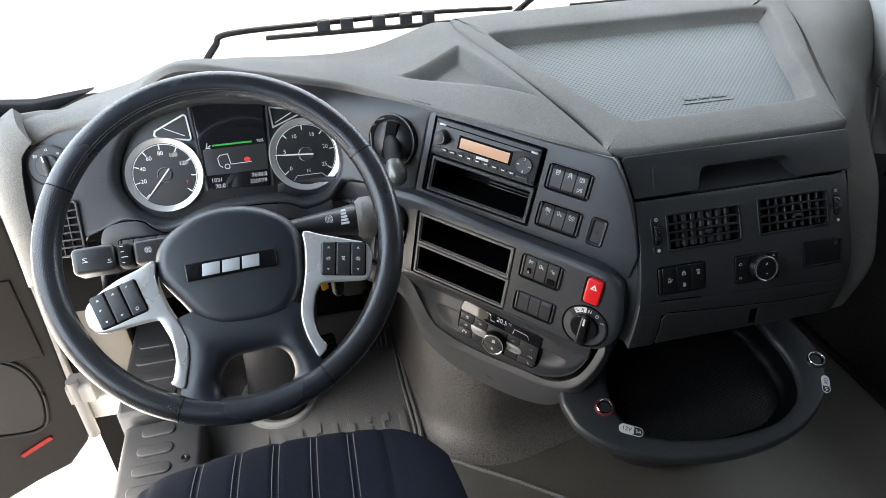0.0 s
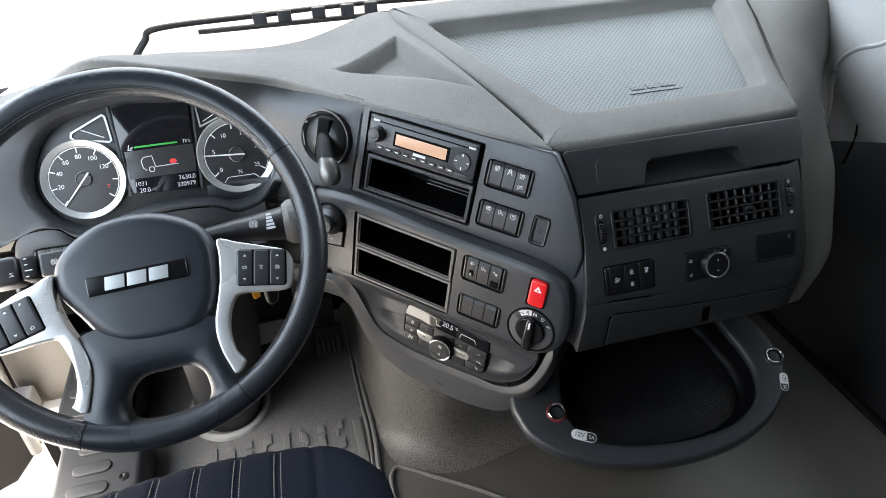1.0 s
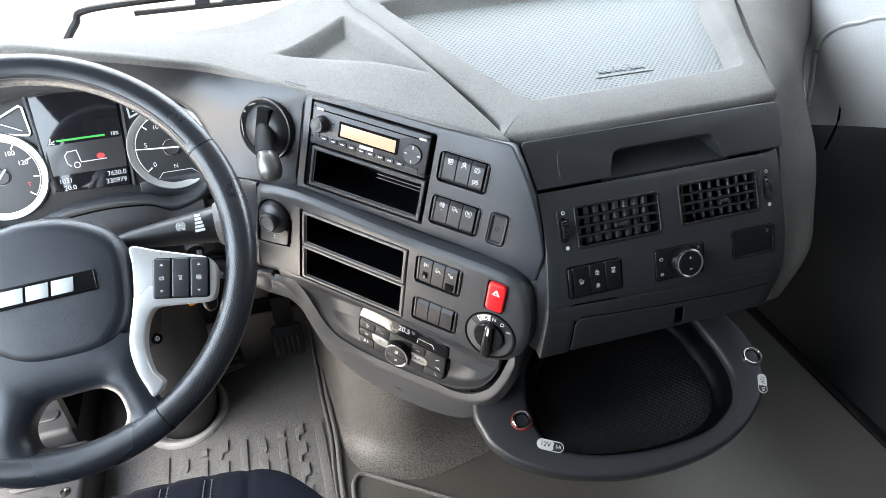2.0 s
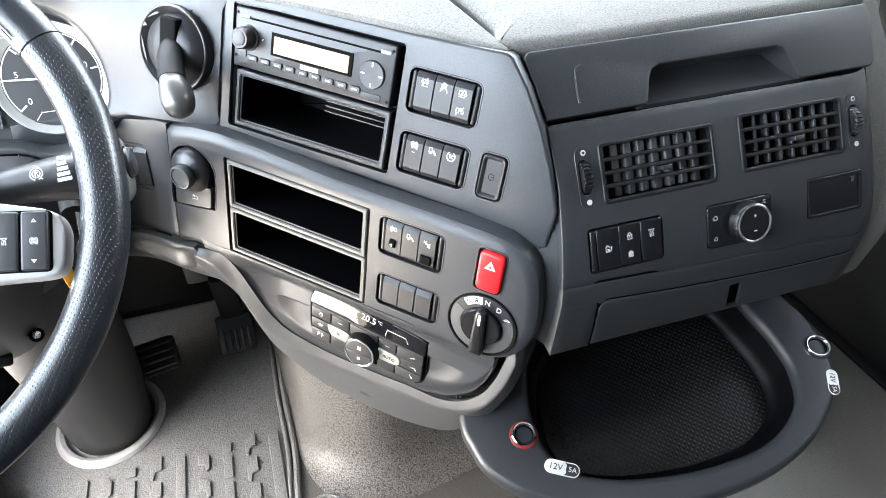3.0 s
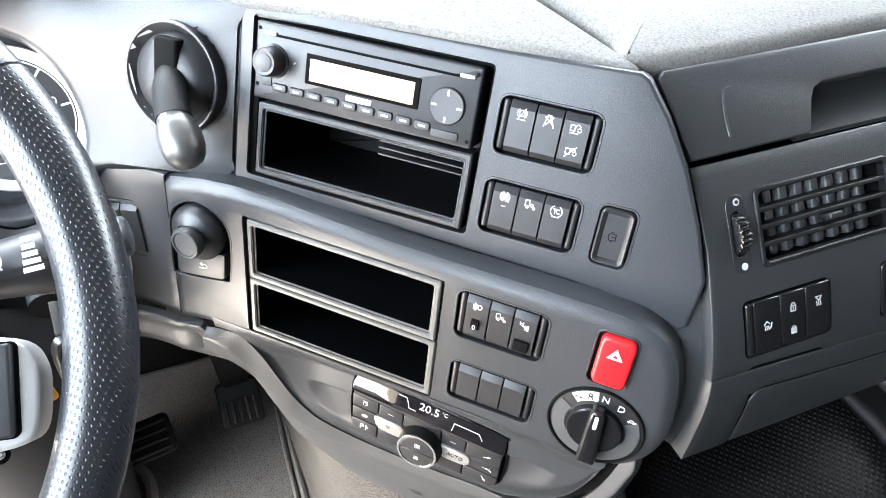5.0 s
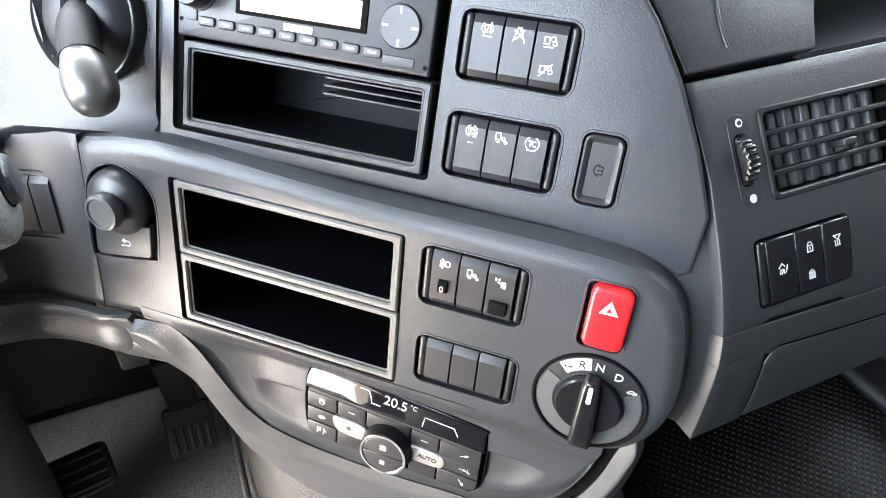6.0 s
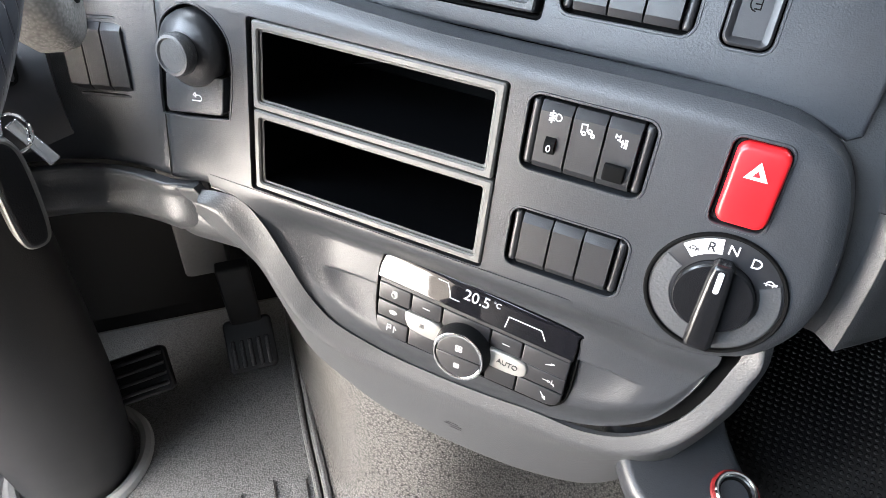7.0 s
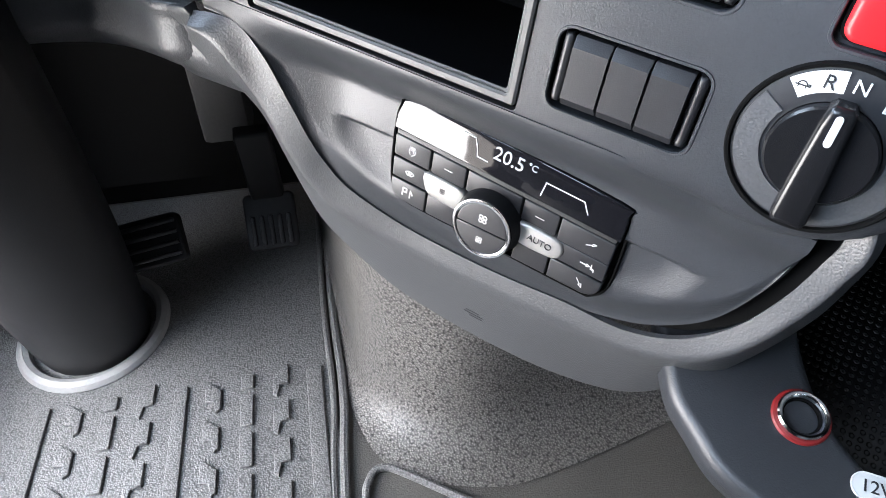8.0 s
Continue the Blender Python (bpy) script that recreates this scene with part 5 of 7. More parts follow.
# ---------------------------------------------------------------- passenger side controls
def air_vent(M, label, side, w):
    th = thing("air_vent", label, "air vent", tuple(M @ Vector((0, -0.03, 0))), "passenger air vents")
    part("duct", pocket(rr(-0.0625, -0.028, 0.0625, 0.028, 0.004), M, -0.001, 0.045, 0.004), M_GAP, th)
    part("frame", ring_plate(rr(-0.0645, -0.030, 0.0645, 0.030, 0.005), rr(-0.0605, -0.026, 0.0605, 0.026, 0.004), -0.006, 0.0012, 0.001, M), M_VENT, th)
    for j in range(3):
        y = lerp(-0.026, 0.026, (j + 1) / 4)
        part("slat", box(-0.061, y - 0.0018, -0.012, 0.061, y + 0.0018, 0.0004, 0.0008, M), M_VENT, th)
    for i in range(8):
        x = lerp(-0.0605, 0.0605, (i + 0.5) / 8)
        b = box(-w, -0.026, -0.026, w, 0.026, -0.0125, 0.002, M @ T(x, 0) @ Matrix.Rotation(radians(side), 4, "Y"))
        part("vane", b, M_LIP, th)
    part("tab", box(-0.006, -0.0055, -0.008, 0.006, -0.0005, 0.004, 0.0012, M @ T(0.006, -0.002)), M_BLACK, th)
    return th


air_vent(VENT_L, "black square-grid air vent set in the dark panel, vanes open", 12, 0.0048)
air_vent(VENT_R, "black square-grid air vent set in the dark panel, vanes turned", -14, 0.0022)
for x, z in ((0.5235, 0.667), (0.8415, 0.671)):
    M = MP(x, z)
    th = thing("vent_wheel", "small black ribbed thumbwheel beside an air vent", "thumbwheel", tuple(M @ Vector((0, -0.017, 0))), "vent thumbwheels")
    lo = [[((r - (0.0013 if k % 4 > 1 else 0.0)) * math.cos(math.pi * k / 48), (r - (0.0013 if k % 4 > 1 else 0.0)) * math.sin(math.pi * k / 48), z) for k in range(96)] for r, z in ((0.0150, -0.0048), (0.0170, -0.0040), (0.0174, 0.0), (0.0170, 0.0040), (0.0150, 0.0048))]
    wheel = rings(lo)
    wheel.transform(M @ T(0, 0, -0.008) @ Matrix.Rotation(radians(90), 4, "Y"))
    part("wheel", wheel, M_PIANO, th, "ribbed gloss black wheel")
    part("bezel", ring_plate(rr(-0.0085, -0.030, 0.0085, 0.029, 0.008), rr(-0.0056, -0.0172, 0.0056, 0.0172, 0.005), -0.003, 0.0002, 0.0004, M), M_BLACK, th)
    for dy, m in ((-0.0245, M_WHITE), (0.0235, M_WHITE)):
        part("dot", lathe([(0.0028, -0.002), (0.0028, 0.0004), (0.0, 0.0006)], 16, M @ T(0.001, dy)), m, th)
    part("dot_centre", lathe([(0.0014, 0.0), (0.0014, 0.0009), (0.0, 0.0009)], 12, M @ T(0.001, 0.0235)), M_DARK, th)

ML1 = MP(0.559, 0.602)
lk = thing("lock_switch", "black three-key door lock switch with white padlock symbols", "switch", tuple(ML1 @ Vector((0, -0.023, 0))))
part("well", plate(rr(-0.0412, -0.0227, 0.0412, 0.0227, 0.005), -0.0075, -0.006, 0.0004, ML1), M_GAP, lk)
part("end_cap", plate(rr(-0.0395, -0.021, -0.0335, 0.021, 0.002, 3), -0.0065, 0.0015, 0.002, ML1), M_PIANO, lk)
for x0, x1, ic in ((-0.0330, -0.0088, (("window", 0, 0),)), (-0.0086, 0.0148, (("unlock", 0, 0.009), ("lock", 0, -0.009))), (0.0154, 0.0392, (("rear", 0, 0.007),))):
    k = part("key", plate(rr(x0, -0.021, x1, 0.021, 0.0012, 2), -0.0065, 0.0012, 0.0014, ML1), M_PIANO, lk)
    for nm, dx, dy in ic:
        icon(nm, (x0 + x1) / 2 + dx, dy, 0.0045, ML1, k, 0.0013)

MM = MP(0.690, 0.600)
mk = thing("lamp_knob_switch", "black panel with a round chrome-ringed rotary knob", "rotary switch", tuple(MM @ Vector((0, -0.023, 0))))
pl = part("plate", plate(rr(-0.0385, -0.0225, 0.0385, 0.0225, 0.005), -0.0075, 0.0008, 0.0016, MM), M_PIANO, mk)
rk = part("knob", lathe([(0.0222, 0.0), (0.0222, 0.003), (0.0210, 0.006), (0.0205, 0.0115), (0.0195, 0.0128)], 44, MM @ T(0.008, -0.001)), M_PIANO, mk)
part("chrome_ring", lathe([(0.0202, 0.0118), (0.0204, 0.0136), (0.0188, 0.0142), (0.0176, 0.0134), (0.0176, 0.0118)], 44, MM @ T(0.008, -0.001)), M_CHROME, rk)
part("knob_face", lathe([(0.0177, 0.0118), (0.0177, 0.0132), (0.0, 0.0135)], 40, MM @ T(0.008, -0.001)), M_PIANO, rk)
part("marks", stroke([[(-0.001, 0.008), (0.002, 0.008)], [(0.0005, 0.0065), (0.0005, 0.0095)], [(-0.001, -0.008), (0.002, -0.008)]], 0.0007, 0.0003, MM @ T(0.008, -0.001, 0.0135)), M_WHITE, rk)
icon("mirror", -0.029, 0.009, 0.0036, MM, pl, 0.0009)
icon("mirror", -0.029, -0.013, 0.0030, MM, pl, 0.0009)
icon("wiper", 0.030, 0.0165, 0.0030, MM, pl, 0.0009)

MQ = MP(0.811, 0.606)
bp = thing("blanking_cover", "plain black blanking cover with a small grey mark", "cover", tuple(MQ @ Vector((0, -0.022, 0))))
part("cover", plate(rr(-0.0352, -0.0212, 0.0352, 0.0212, 0.003), -0.0055, -0.0008, 0.0012, MQ), M_PIANO, bp)
part("rim", ring_plate(rr(-0.0352, -0.0212, 0.0352, 0.0212, 0.003), rr(-0.0318, -0.018, 0.0318, 0.018, 0.002), -0.003, 0.0008, 0.0006, MQ), M_PIANO, bp)
icon("rear", 0.024, 0.0125, 0.0034, MQ, bp, -0.0007, material=M_RIMLINE)

# ---------------------------------------------------------------- oddments tray below the dash
MR = basis((0.6715, 0.7225, 0.337), (1, 0, 0.1236), (0, 1, 0.323))
RKX, RKY = 1 / 1.0076, 1.051


def rloc(p):
    return ((p[0] - 0.6715) * 1.0076, (p[1] - 0.7225) * RKY)


RO = smooth_line([rloc(p) for p in ((0.404, 0.800), (0.405, 0.765), (0.414, 0.732), (0.448, 0.693), (0.515, 0.654), (0.61, 0.626), (0.71, 0.621), (0.79, 0.638), (0.850, 0.675), (0.874, 0.710), (0.884, 0.755), (0.878, 0.80), (0.84, 0.88), (0.70, 0.93), (0.50, 0.92), (0.43, 0.87))], 6, True)
RI = smooth_line([rloc(p) for p in ((0.500, 0.815), (0.489, 0.780), (0.487, 0.745), (0.502, 0.706), (0.545, 0.679), (0.60, 0.662), (0.67, 0.651), (0.745, 0.653), (0.800, 0.678), (0.822, 0.715), (0.826, 0.75), (0.822, 0.79), (0.80, 0.86), (0.70, 0.90), (0.58, 0.89), (0.52, 0.85))], 6, True)
tr = thing("oddments_tray", "dark grey moulded tray with a broad rounded rim below the dash", "tray", (0.65, 0.75, 0.0))
lo = [[(x, y, -0.075) for x, y in inset(RO, 0.045)], [(x, y, -0.045) for x, y in inset(RO, 0.012)], [(x, y, -0.020) for x, y in RO]]
lo += [[(x, y, 0.002 - 0.010 * (1 - math.sin(a))) for x, y in inset(RO, 0.008 * (1 - math.cos(a)))] for a in (0.35, 0.7, 1.05, 1.35, math.pi / 2)]
lo += [[(x, y, 0.001) for x, y in inset(RI, -0.008)]] + [[(x, y, 0.001 - 0.010 * (1 - math.cos(a))) for x, y in inset(RI, -0.008 + 0.010 * math.sin(a))] for a in (0.5, 1.0, math.pi / 2)]
lo += [[(x, y, -0.014) for x, y in inset(RI, 0.0025)]]
# inside kept apart from the rim so that its colour carries the shade
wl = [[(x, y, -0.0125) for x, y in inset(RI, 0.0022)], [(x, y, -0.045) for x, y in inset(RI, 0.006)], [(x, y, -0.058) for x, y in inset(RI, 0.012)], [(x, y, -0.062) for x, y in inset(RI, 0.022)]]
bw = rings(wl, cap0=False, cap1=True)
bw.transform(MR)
part("tray_well", bw, M_SLOT, tr, "inside of the tray, its shade put in as near black", smooth=50)
bm = rings(lo, cap0=True, cap1=False)
bm.transform(MR)
part("rim", bm, M_RIM, tr, "dark grey tray body with rounded rim", smooth=50)
part("tray_mat", plate(inset(RI, 0.02), -0.0615, -0.0585, 0.0008, MR), M_TRAYDOT, tr, "black rubber mat with raised dots")
# support arm under the tray to the pedestal
part("support", rings([[(x, y, z) for x, y in circle(0.02, 0.08, r, 40, r * 0.55)] for r, z in ((0.20, -0.07), (0.17, -0.14), (0.16, -0.33))]), M_DARK, tr).data.transform(MR)


def socket(p, label, red):
    M = MR @ T(*rloc(p), 0.001)
    th = thing("power_socket", label, "power socket", tuple(M.translation), "power sockets")
    part("collar", lathe([(0.0176, -0.002), (0.0176, 0.0010), (0.0166, 0.0020), (0.0150, 0.0020)], 40, M), M_SOCKRED if red else M_BLACK, th)
    part("metal_ring", lathe([(0.0152, 0.0), (0.0152, 0.0050), (0.0142, 0.0062), (0.0128, 0.0060), (0.0116, 0.0042), (0.0114, 0.001)], 40, M), M_CHROME, th)
    # bore in near-black: the shade of its depth is painted on
    part("bore", lathe([(0.0116, 0.0012), (0.0104, 0.0016), (0.0098, -0.002), (0.0096, -0.030), (0.0, -0.030)], 30, M), M_GAP, th)
    part("pin", lathe([(0.004, -0.03), (0.004, -0.012), (0.0, -0.011)], 16, M), M_CHROME, th)


socket((0.471, 0.758), "chrome-ringed power socket with a red collar in the tray rim", True)
socket((0.868, 0.735), "chrome-ringed power socket in the tray rim", False)


def volt_label(p, rz, amps, size=1.0):
    M = MR @ T(*rloc(p), 0.0018, rz) @ Matrix.Diagonal((size, size, 1, 1))
    th = thing("socket_label", "white and black oval voltage label on the tray rim", "label", tuple(M.translation), "socket labels")
    part("white_field", plate(rr(-0.021, -0.0085, 0.0065, 0.0085, 0.0084, 6), -0.001, 0.0006, 0.0002, M), M_WHITE, th)
    part("outline", ring_plate(rr(-0.021, -0.0085, 0.021, 0.0085, 0.0084, 6), rr(-0.0200, -0.0075, 0.0200, 0.0075, 0.0074, 6), -0.001, 0.0008, 0.0002, M), M_WHITE, th)
    part("dark_field", plate(rr(0.0045, -0.0073, 0.0198, 0.0073, 0.007, 6), -0.001, 0.0007, 0.0002, M), M_BLACK, th)
    writing("volts", "12V", 0.0105, M @ T(-0.0075, 0, 0.0008), M_BLACK, th)
    writing("amps", amps, 0.0085, M @ T(0.0125, 0, 0.0009), M_WHITE, th)


volt_label((0.497, 0.708), -33, "5A")
volt_label((0.857, 0.690), -118, "5A", 0.8)

# ---------------------------------------------------------------- steering wheel
MW = basis((-0.1038, 0.7887, 0.7529), (1, 0, 0), (0, 0.6529, 0.7575))
wh = thing("steering_wheel", "black leather steering wheel with silver spokes and hub buttons", "steering wheel", (-0.1038, 0.7887, 0.7529))
WR = 0.2176


def rim_piece(a0, a1, rad, n):
    pts = []
    lp = []
    for i in range(n + 1):
        a = radians(lerp(a0, a1, i / n))
        c, s = math.cos(a), math.sin(a)
        ring = []
        for k in range(18):
            b = 2 * math.pi * k / 18
            r = rad * (1 + 0.05 * math.cos(2 * b))
            ring.append(((WR + r * math.cos(b)) * c, (WR + r * math.cos(b)) * s, r * 1.02 * math.sin(b)))
        lp.append(ring)
    b = rings(lp)
    b.transform(MW)
    return b


for nm, a0, a1, m, lab in (("rim_top", 27.2, 152.8, M_LEATHER, "smooth black leather top of the rim"), ("rim_grip", -60.8, 26.8, M_PERF, "perforated black leather grip"), ("rim_grip", 153.2, 248.8, M_PERF, "perforated black leather grip"), ("rim_bottom", 249.2, 298.8, M_LEATHER, "smooth black leather foot of the rim")):
    part(nm, rim_piece(a0, a1, 0.0165, max(10, int(abs(a1 - a0) / 2.5))), m, wh, lab)
for a in (27.0, 153.0, 249.0, -61.0):
    part("seam_ring", rim_piece(a - 0.25, a + 0.25, 0.01630, 1), M_GAP, wh)
# stitching round the inside of the rim
st = bmesh.new()
for i in range(230):
    a = radians(30 + 120 * i / 229)
    for off in (0.0022, -0.0022):
        d = 0.75 + off * 40
        r = WR - 0.0170 * math.cos(d)
        z = 0.0172 * math.sin(d)
        p = Vector((r * math.cos(a), r * math.sin(a), z))
        q = Vector((r * math.cos(a + 0.0055), r * math.sin(a + 0.0055), z + off * 0.3))
        join(st, tube([p, q], 0.0006, 4))
st.transform(MW)
part("stitching", st, M_THREAD, wh, "pale grey stitching")

# hub: airbag cover
HUB = smooth_line([(-0.0912, -0.015), (-0.086, 0.005), (-0.070, 0.0235), (-0.040, 0.0415), (-0.006, 0.049), (0.028, 0.0477), (0.058, 0.0385), (0.083, 0.022), (0.0968, -0.004), (0.0972, -0.036), (0.0895, -0.075), (0.0640, -0.106), (0.024, -0.1140), (-0.0177, -0.1115), (-0.0460, -0.0955), (-0.0670, -0.068), (-0.0871, -0.038)], 5, True)[::-1]
HUB = HUB if sum(a[0] * b[1] - b[0] * a[1] for a, b in zip(HUB, HUB[1:] + HUB[:1])) > 0 else HUB[::-1]
lo = [[(x, y, -0.05) for x, y in inset(HUB, 0.006)], [(x, y, -0.012) for x, y in HUB]]
for k in range(1, 7):
    a = k / 6 * math.pi / 2
    lo.append([(x, y, -0.012 + 0.022 * math.sin(a)) for x, y in inset(HUB, 0.018 * (1 - math.cos(a)))])
for k, z in ((0.45, 0.0104), (0.75, 0.0108)):
    lo.append([(lerp(x, 0.005, k), lerp(y, -0.03, k), z) for x, y in inset(HUB, 0.018)])
bm = rings(lo)
bm.transform(MW)
hub = part("airbag_cover", bm, M_HUB, wh, "blue-black grained airbag cover", smooth=60)
MBG = MW @ T(0.005, -0.0318, 0.0, 2.8)
part("badge_plate", plate(rr(-0.0575, -0.0115, 0.0575, 0.0115, 0.002), 0.004, 0.0135, 0.0014, MBG), M_GLOSS, hub, "glossy black badge plate")
for x in (-0.0375, -0.0125, 0.0125):
    part("badge_shape", plate([(x, -0.0078), (x + 0.022, -0.0078), (x + 0.0245, 0.0078), (x + 0.0025, 0.0078)], 0.010, 0.0150, 0.0004, MBG), M_SILVBADGE, hub, "plain silver badge shape")
# foot of the hub with its opening
FO = smooth_line([(-0.072, -0.090), (-0.066, -0.120), (-0.070, -0.160), (-0.080, -0.196), (-0.060, -0.214), (0.0, -0.222), (0.060, -0.216), (0.108, -0.194), (0.098, -0.165), (0.088, -0.130), (0.086, -0.095), (0.0, -0.080)], 6, True)
FI = smooth_line([(-0.031, -0.180), (-0.027, -0.165), (-0.0125, -0.1497), (0.015, -0.1465), (0.042, -0.1460), (0.056, -0.153), (0.0627, -0.165), (0.0640, -0.184), (0.052, -0.197), (0.022, -0.2014), (-0.008, -0.2005), (-0.026, -0.196)], 6, True)


def ccw(o):
    return o if sum(a[0] * b[1] - b[0] * a[1] for a, b in zip(o, o[1:] + o[:1])) > 0 else o[::-1]


FO, FI = ccw(FO), ccw(FI)
FOa = by_angle([(x, y, 0) for x, y in FO], 96, (0.013, -0.172))
FIa = by_angle([(x, y, 0) for x, y in FI], 96, (0.013, -0.172))
lo = [[(p.x, p.y, -0.020) for p in FOa], [(p.x, p.y, 0.002) for p in FOa]]
for k, z in ((0.25, 0.0065), (0.5, 0.008), (0.75, 0.0055), (0.92, 0.000), (1.0, -0.010)):
    lo.append([(lerp(a.x, b.x, k), lerp(a.y, b.y, k), z) for a, b in zip(FOa, FIa)])
lo.append([(b.x, b.y, -0.028) for b in FIa])
bm = rings(lo, cap0=False, cap1=False)
bm.transform(MW)
part("lower_spoke", bm, M_HUB, wh, "dark moulded lower spoke with an opening", smooth=60)
# silver spokes
SPR = [(0.1011, -0.0003), (0.1255, -0.0083), (0.1551, -0.018), (0.1797, -0.0271), (0.1867, -0.04), (0.1851, -0.0566), (0.18, -0.0716), (0.1696, -0.0755), (0.1424, -0.0731), (0.1185, -0.0716), (0.1092, -0.0786), (0.102, -0.0952), (0.0989, -0.1167), (0.1022, -0.1392), (0.1108, -0.1546), (0.099, -0.1669), (0.0923, -0.1541), (0.0862, -0.1365), (0.083, -0.1163), (0.0845, -0.0968), (0.0905, -0.0757), (0.0967, -0.05), (0.0999, -0.0213)]
SPL = [(-0.0904, -0.0121), (-0.1115, -0.0206), (-0.1364, -0.03), (-0.1615, -0.0447), (-0.1735, -0.0554), (-0.1778, -0.0673), (-0.1751, -0.0823), (-0.1645, -0.0928), (-0.1429, -0.0918), (-0.1189, -0.0887), (-0.0997, -0.0872), (-0.0919, -0.0889), (-0.0847, -0.1036), (-0.0788, -0.1215), (-0.078, -0.1426), (-0.0828, -0.1627), (-0.0864, -0.1695), (-0.0722, -0.1779), (-0.0666, -0.1614), (-0.0618, -0.1413), (-0.0617, -0.1202), (-0.068, -0.0979), (-0.0794, -0.0748), (-0.0869, -0.0522), (-0.0903, -0.0324)]
for o in (SPR, SPL):
    q = ccw(smooth_line(o, 4, True))
    part("spoke", plate(q, -0.012, 0.0085, 0.0025, MW, None, 0.0), M_SILVER, wh, "satin silver spoke cover")
for M, w3, icons in ((MW @ T(0.1485, -0.0447, 0.0085, -9), 0.060, (("tri_up", "car", "tri_dn"), (None, "rear", None), ("tri_up", "hold", "tri_dn"))), (MW @ T(-0.1365, -0.0610, 0.0085, 17), 0.060, (("tri_up", "phone", "tri_dn"), ("tri_up", None, "tri_dn"), ("phone", None, "mirror")))):
    kp = part("keypad", plate(rr(-w3 / 2, -0.0225, w3 / 2, 0.0225, 0.004), -0.004, 0.0006, 0.0004, M), M_GAP, wh)
    for i in range(3):
        x0 = -w3 / 2 + 0.0008 + i * (w3 - 0.0016) / 3
        x1 = x0 + (w3 - 0.0016) / 3 - 0.0012
        k = part("key", plate(rr(x0, -0.0215, x1, 0.0215, 0.0022, 3), -0.002, 0.0042, 0.0018, M), M_BLACK, kp)
        for nm, dy in zip(icons[i], (0.0145, 0.0, -0.0145)):
            if nm:
                icon(nm, (x0 + x1) / 2, dy, 0.0030, M, k, 0.0043)

# column shroud, stalks, key
col = thing("steering_column", "black steering column shroud and floor boot", "steering column", (-0.11, 1.2, 0.0))
cpts = smooth_line([(-0.104, 0.835, 0.705), (-0.104, 0.90, 0.64), (-0.106, 0.98, 0.56), (-0.108, 1.05, 0.46)], 5)
part("shroud", tube(cpts, lambda s: 0.070 + 0.012 * math.sin(s * 3.1), 28, squash=0.85, up=(1, 0, 0)), M_DARK, col)
MSH = basis((-0.060, 0.978, 0.460), (0.94, 0.20, -0.28), (0.05, 0.70, 0.60))
part("screw_well", lathe([(0.0085, -0.002), (0.0085, 0.0008), (0.0065, 0.0014), (0.0058, -0.001), (0.0, -0.0015)], 20, MSH), M_GAP, col)
part("screw", lathe([(0.0048, -0.002), (0.0046, 0.0010), (0.0022, 0.0016), (0.0018, 0.0004), (0.0, 0.0004)], 14, MSH), M_CHROME, col, "small bright screw head")
part("lock_slot", box(-0.016, -0.008, -0.002, 0.010, 0.008, 0.002, 0.003, basis((-0.101, 0.968, 0.442), (0.96, 0.16, -0.2), (0.05, 0.70, 0.62))), M_GAP, col)
bpts = [(-0.085, 1.07, 0.52), (-0.088, 1.11, 0.38), (-0.104, 1.18, 0.20), (-0.125, 1.24, 0.05), (-0.131, 1.262, -0.004)]
part("boot", tube(smooth_line(bpts, 5), lambda s: 0.086 - 0.017 * s, 32, up=(1, 0, 0)), M_BOOT, col, "smooth black column boot")
# ring coloured paler than the floor to stand for its sheen
part("boot_flange", tube([(-0.131 + 0.087 * math.cos(a), 1.262 + 0.098 * math.sin(a), 0.002) for a in [2 * math.pi * i / 56 for i in range(56)]], 0.0095, 8, True), M_DTRIM, col, "raised floor ring round the boot, its sheen put in as pale grey")


def stalk(name, a, b, r0, r1, label, flat=0.75):
    th = thing(name, label, "stalk", tuple(a))
    a, b = Vector(a), Vector(b)
    pts = [a.lerp(b, k) for k in (0, 0.15, 0.4, 0.7, 0.97, 1.0)]
    part("lever", tube(pts, lambda s: lerp(r0, r1, min(1, s * 1.1)) * (0.86 if s > 0.99 else 1), 20, squash=flat), M_BLACK, th)
    return th


def on_stalk(a, b, k, r):
    """A frame on the driver's side of a stalk."""
    a, b = Vector(a), Vector(b)
    d = (b - a).normalized()
    n = Vector((0, -0.72, 0.69))
    n = (n - d * n.dot(d)).normalized()
    return basis(tuple(a.lerp(b, k) + n * r), d, n.cross(d))


A1, B1 = (-0.050, 0.918, 0.683), (0.090, 0.914, 0.687)
th = stalk("retarder_stalk", A1, B1, 0.008, 0.029, "black retarder stalk with a grey oval tip and white symbols", 0.95)
M = on_stalk(A1, B1, 0.70, 0.0248) @ Matrix.Rotation(radians(-7), 4, "Y")
icon("hold", -0.011, 0.0, 0.0062, M, th, 0.0016)
part("bar_scale", stroke([[(0.008, -0.010), (0.018, -0.010)], [(0.0085, -0.005), (0.0170, -0.005)], [(0.009, 0.0), (0.0160, 0.0)], [(0.0095, 0.005), (0.0150, 0.005)], [(0.010, 0.010), (0.0142, 0.010)]], 0.0034, 0.0004, M @ T(0, 0, 0.0016)), M_WHITE, th)
MTp = basis((0.088, 0.916, 0.686), (0, 0.62, -0.785), (0, 0.785, 0.62)) @ Matrix.Diagonal((1.12, 0.92, 1, 1))
if MTp.to_3x3().col[2].x < 0:
    MTp = MTp @ Matrix.Rotation(math.pi, 4, "X")
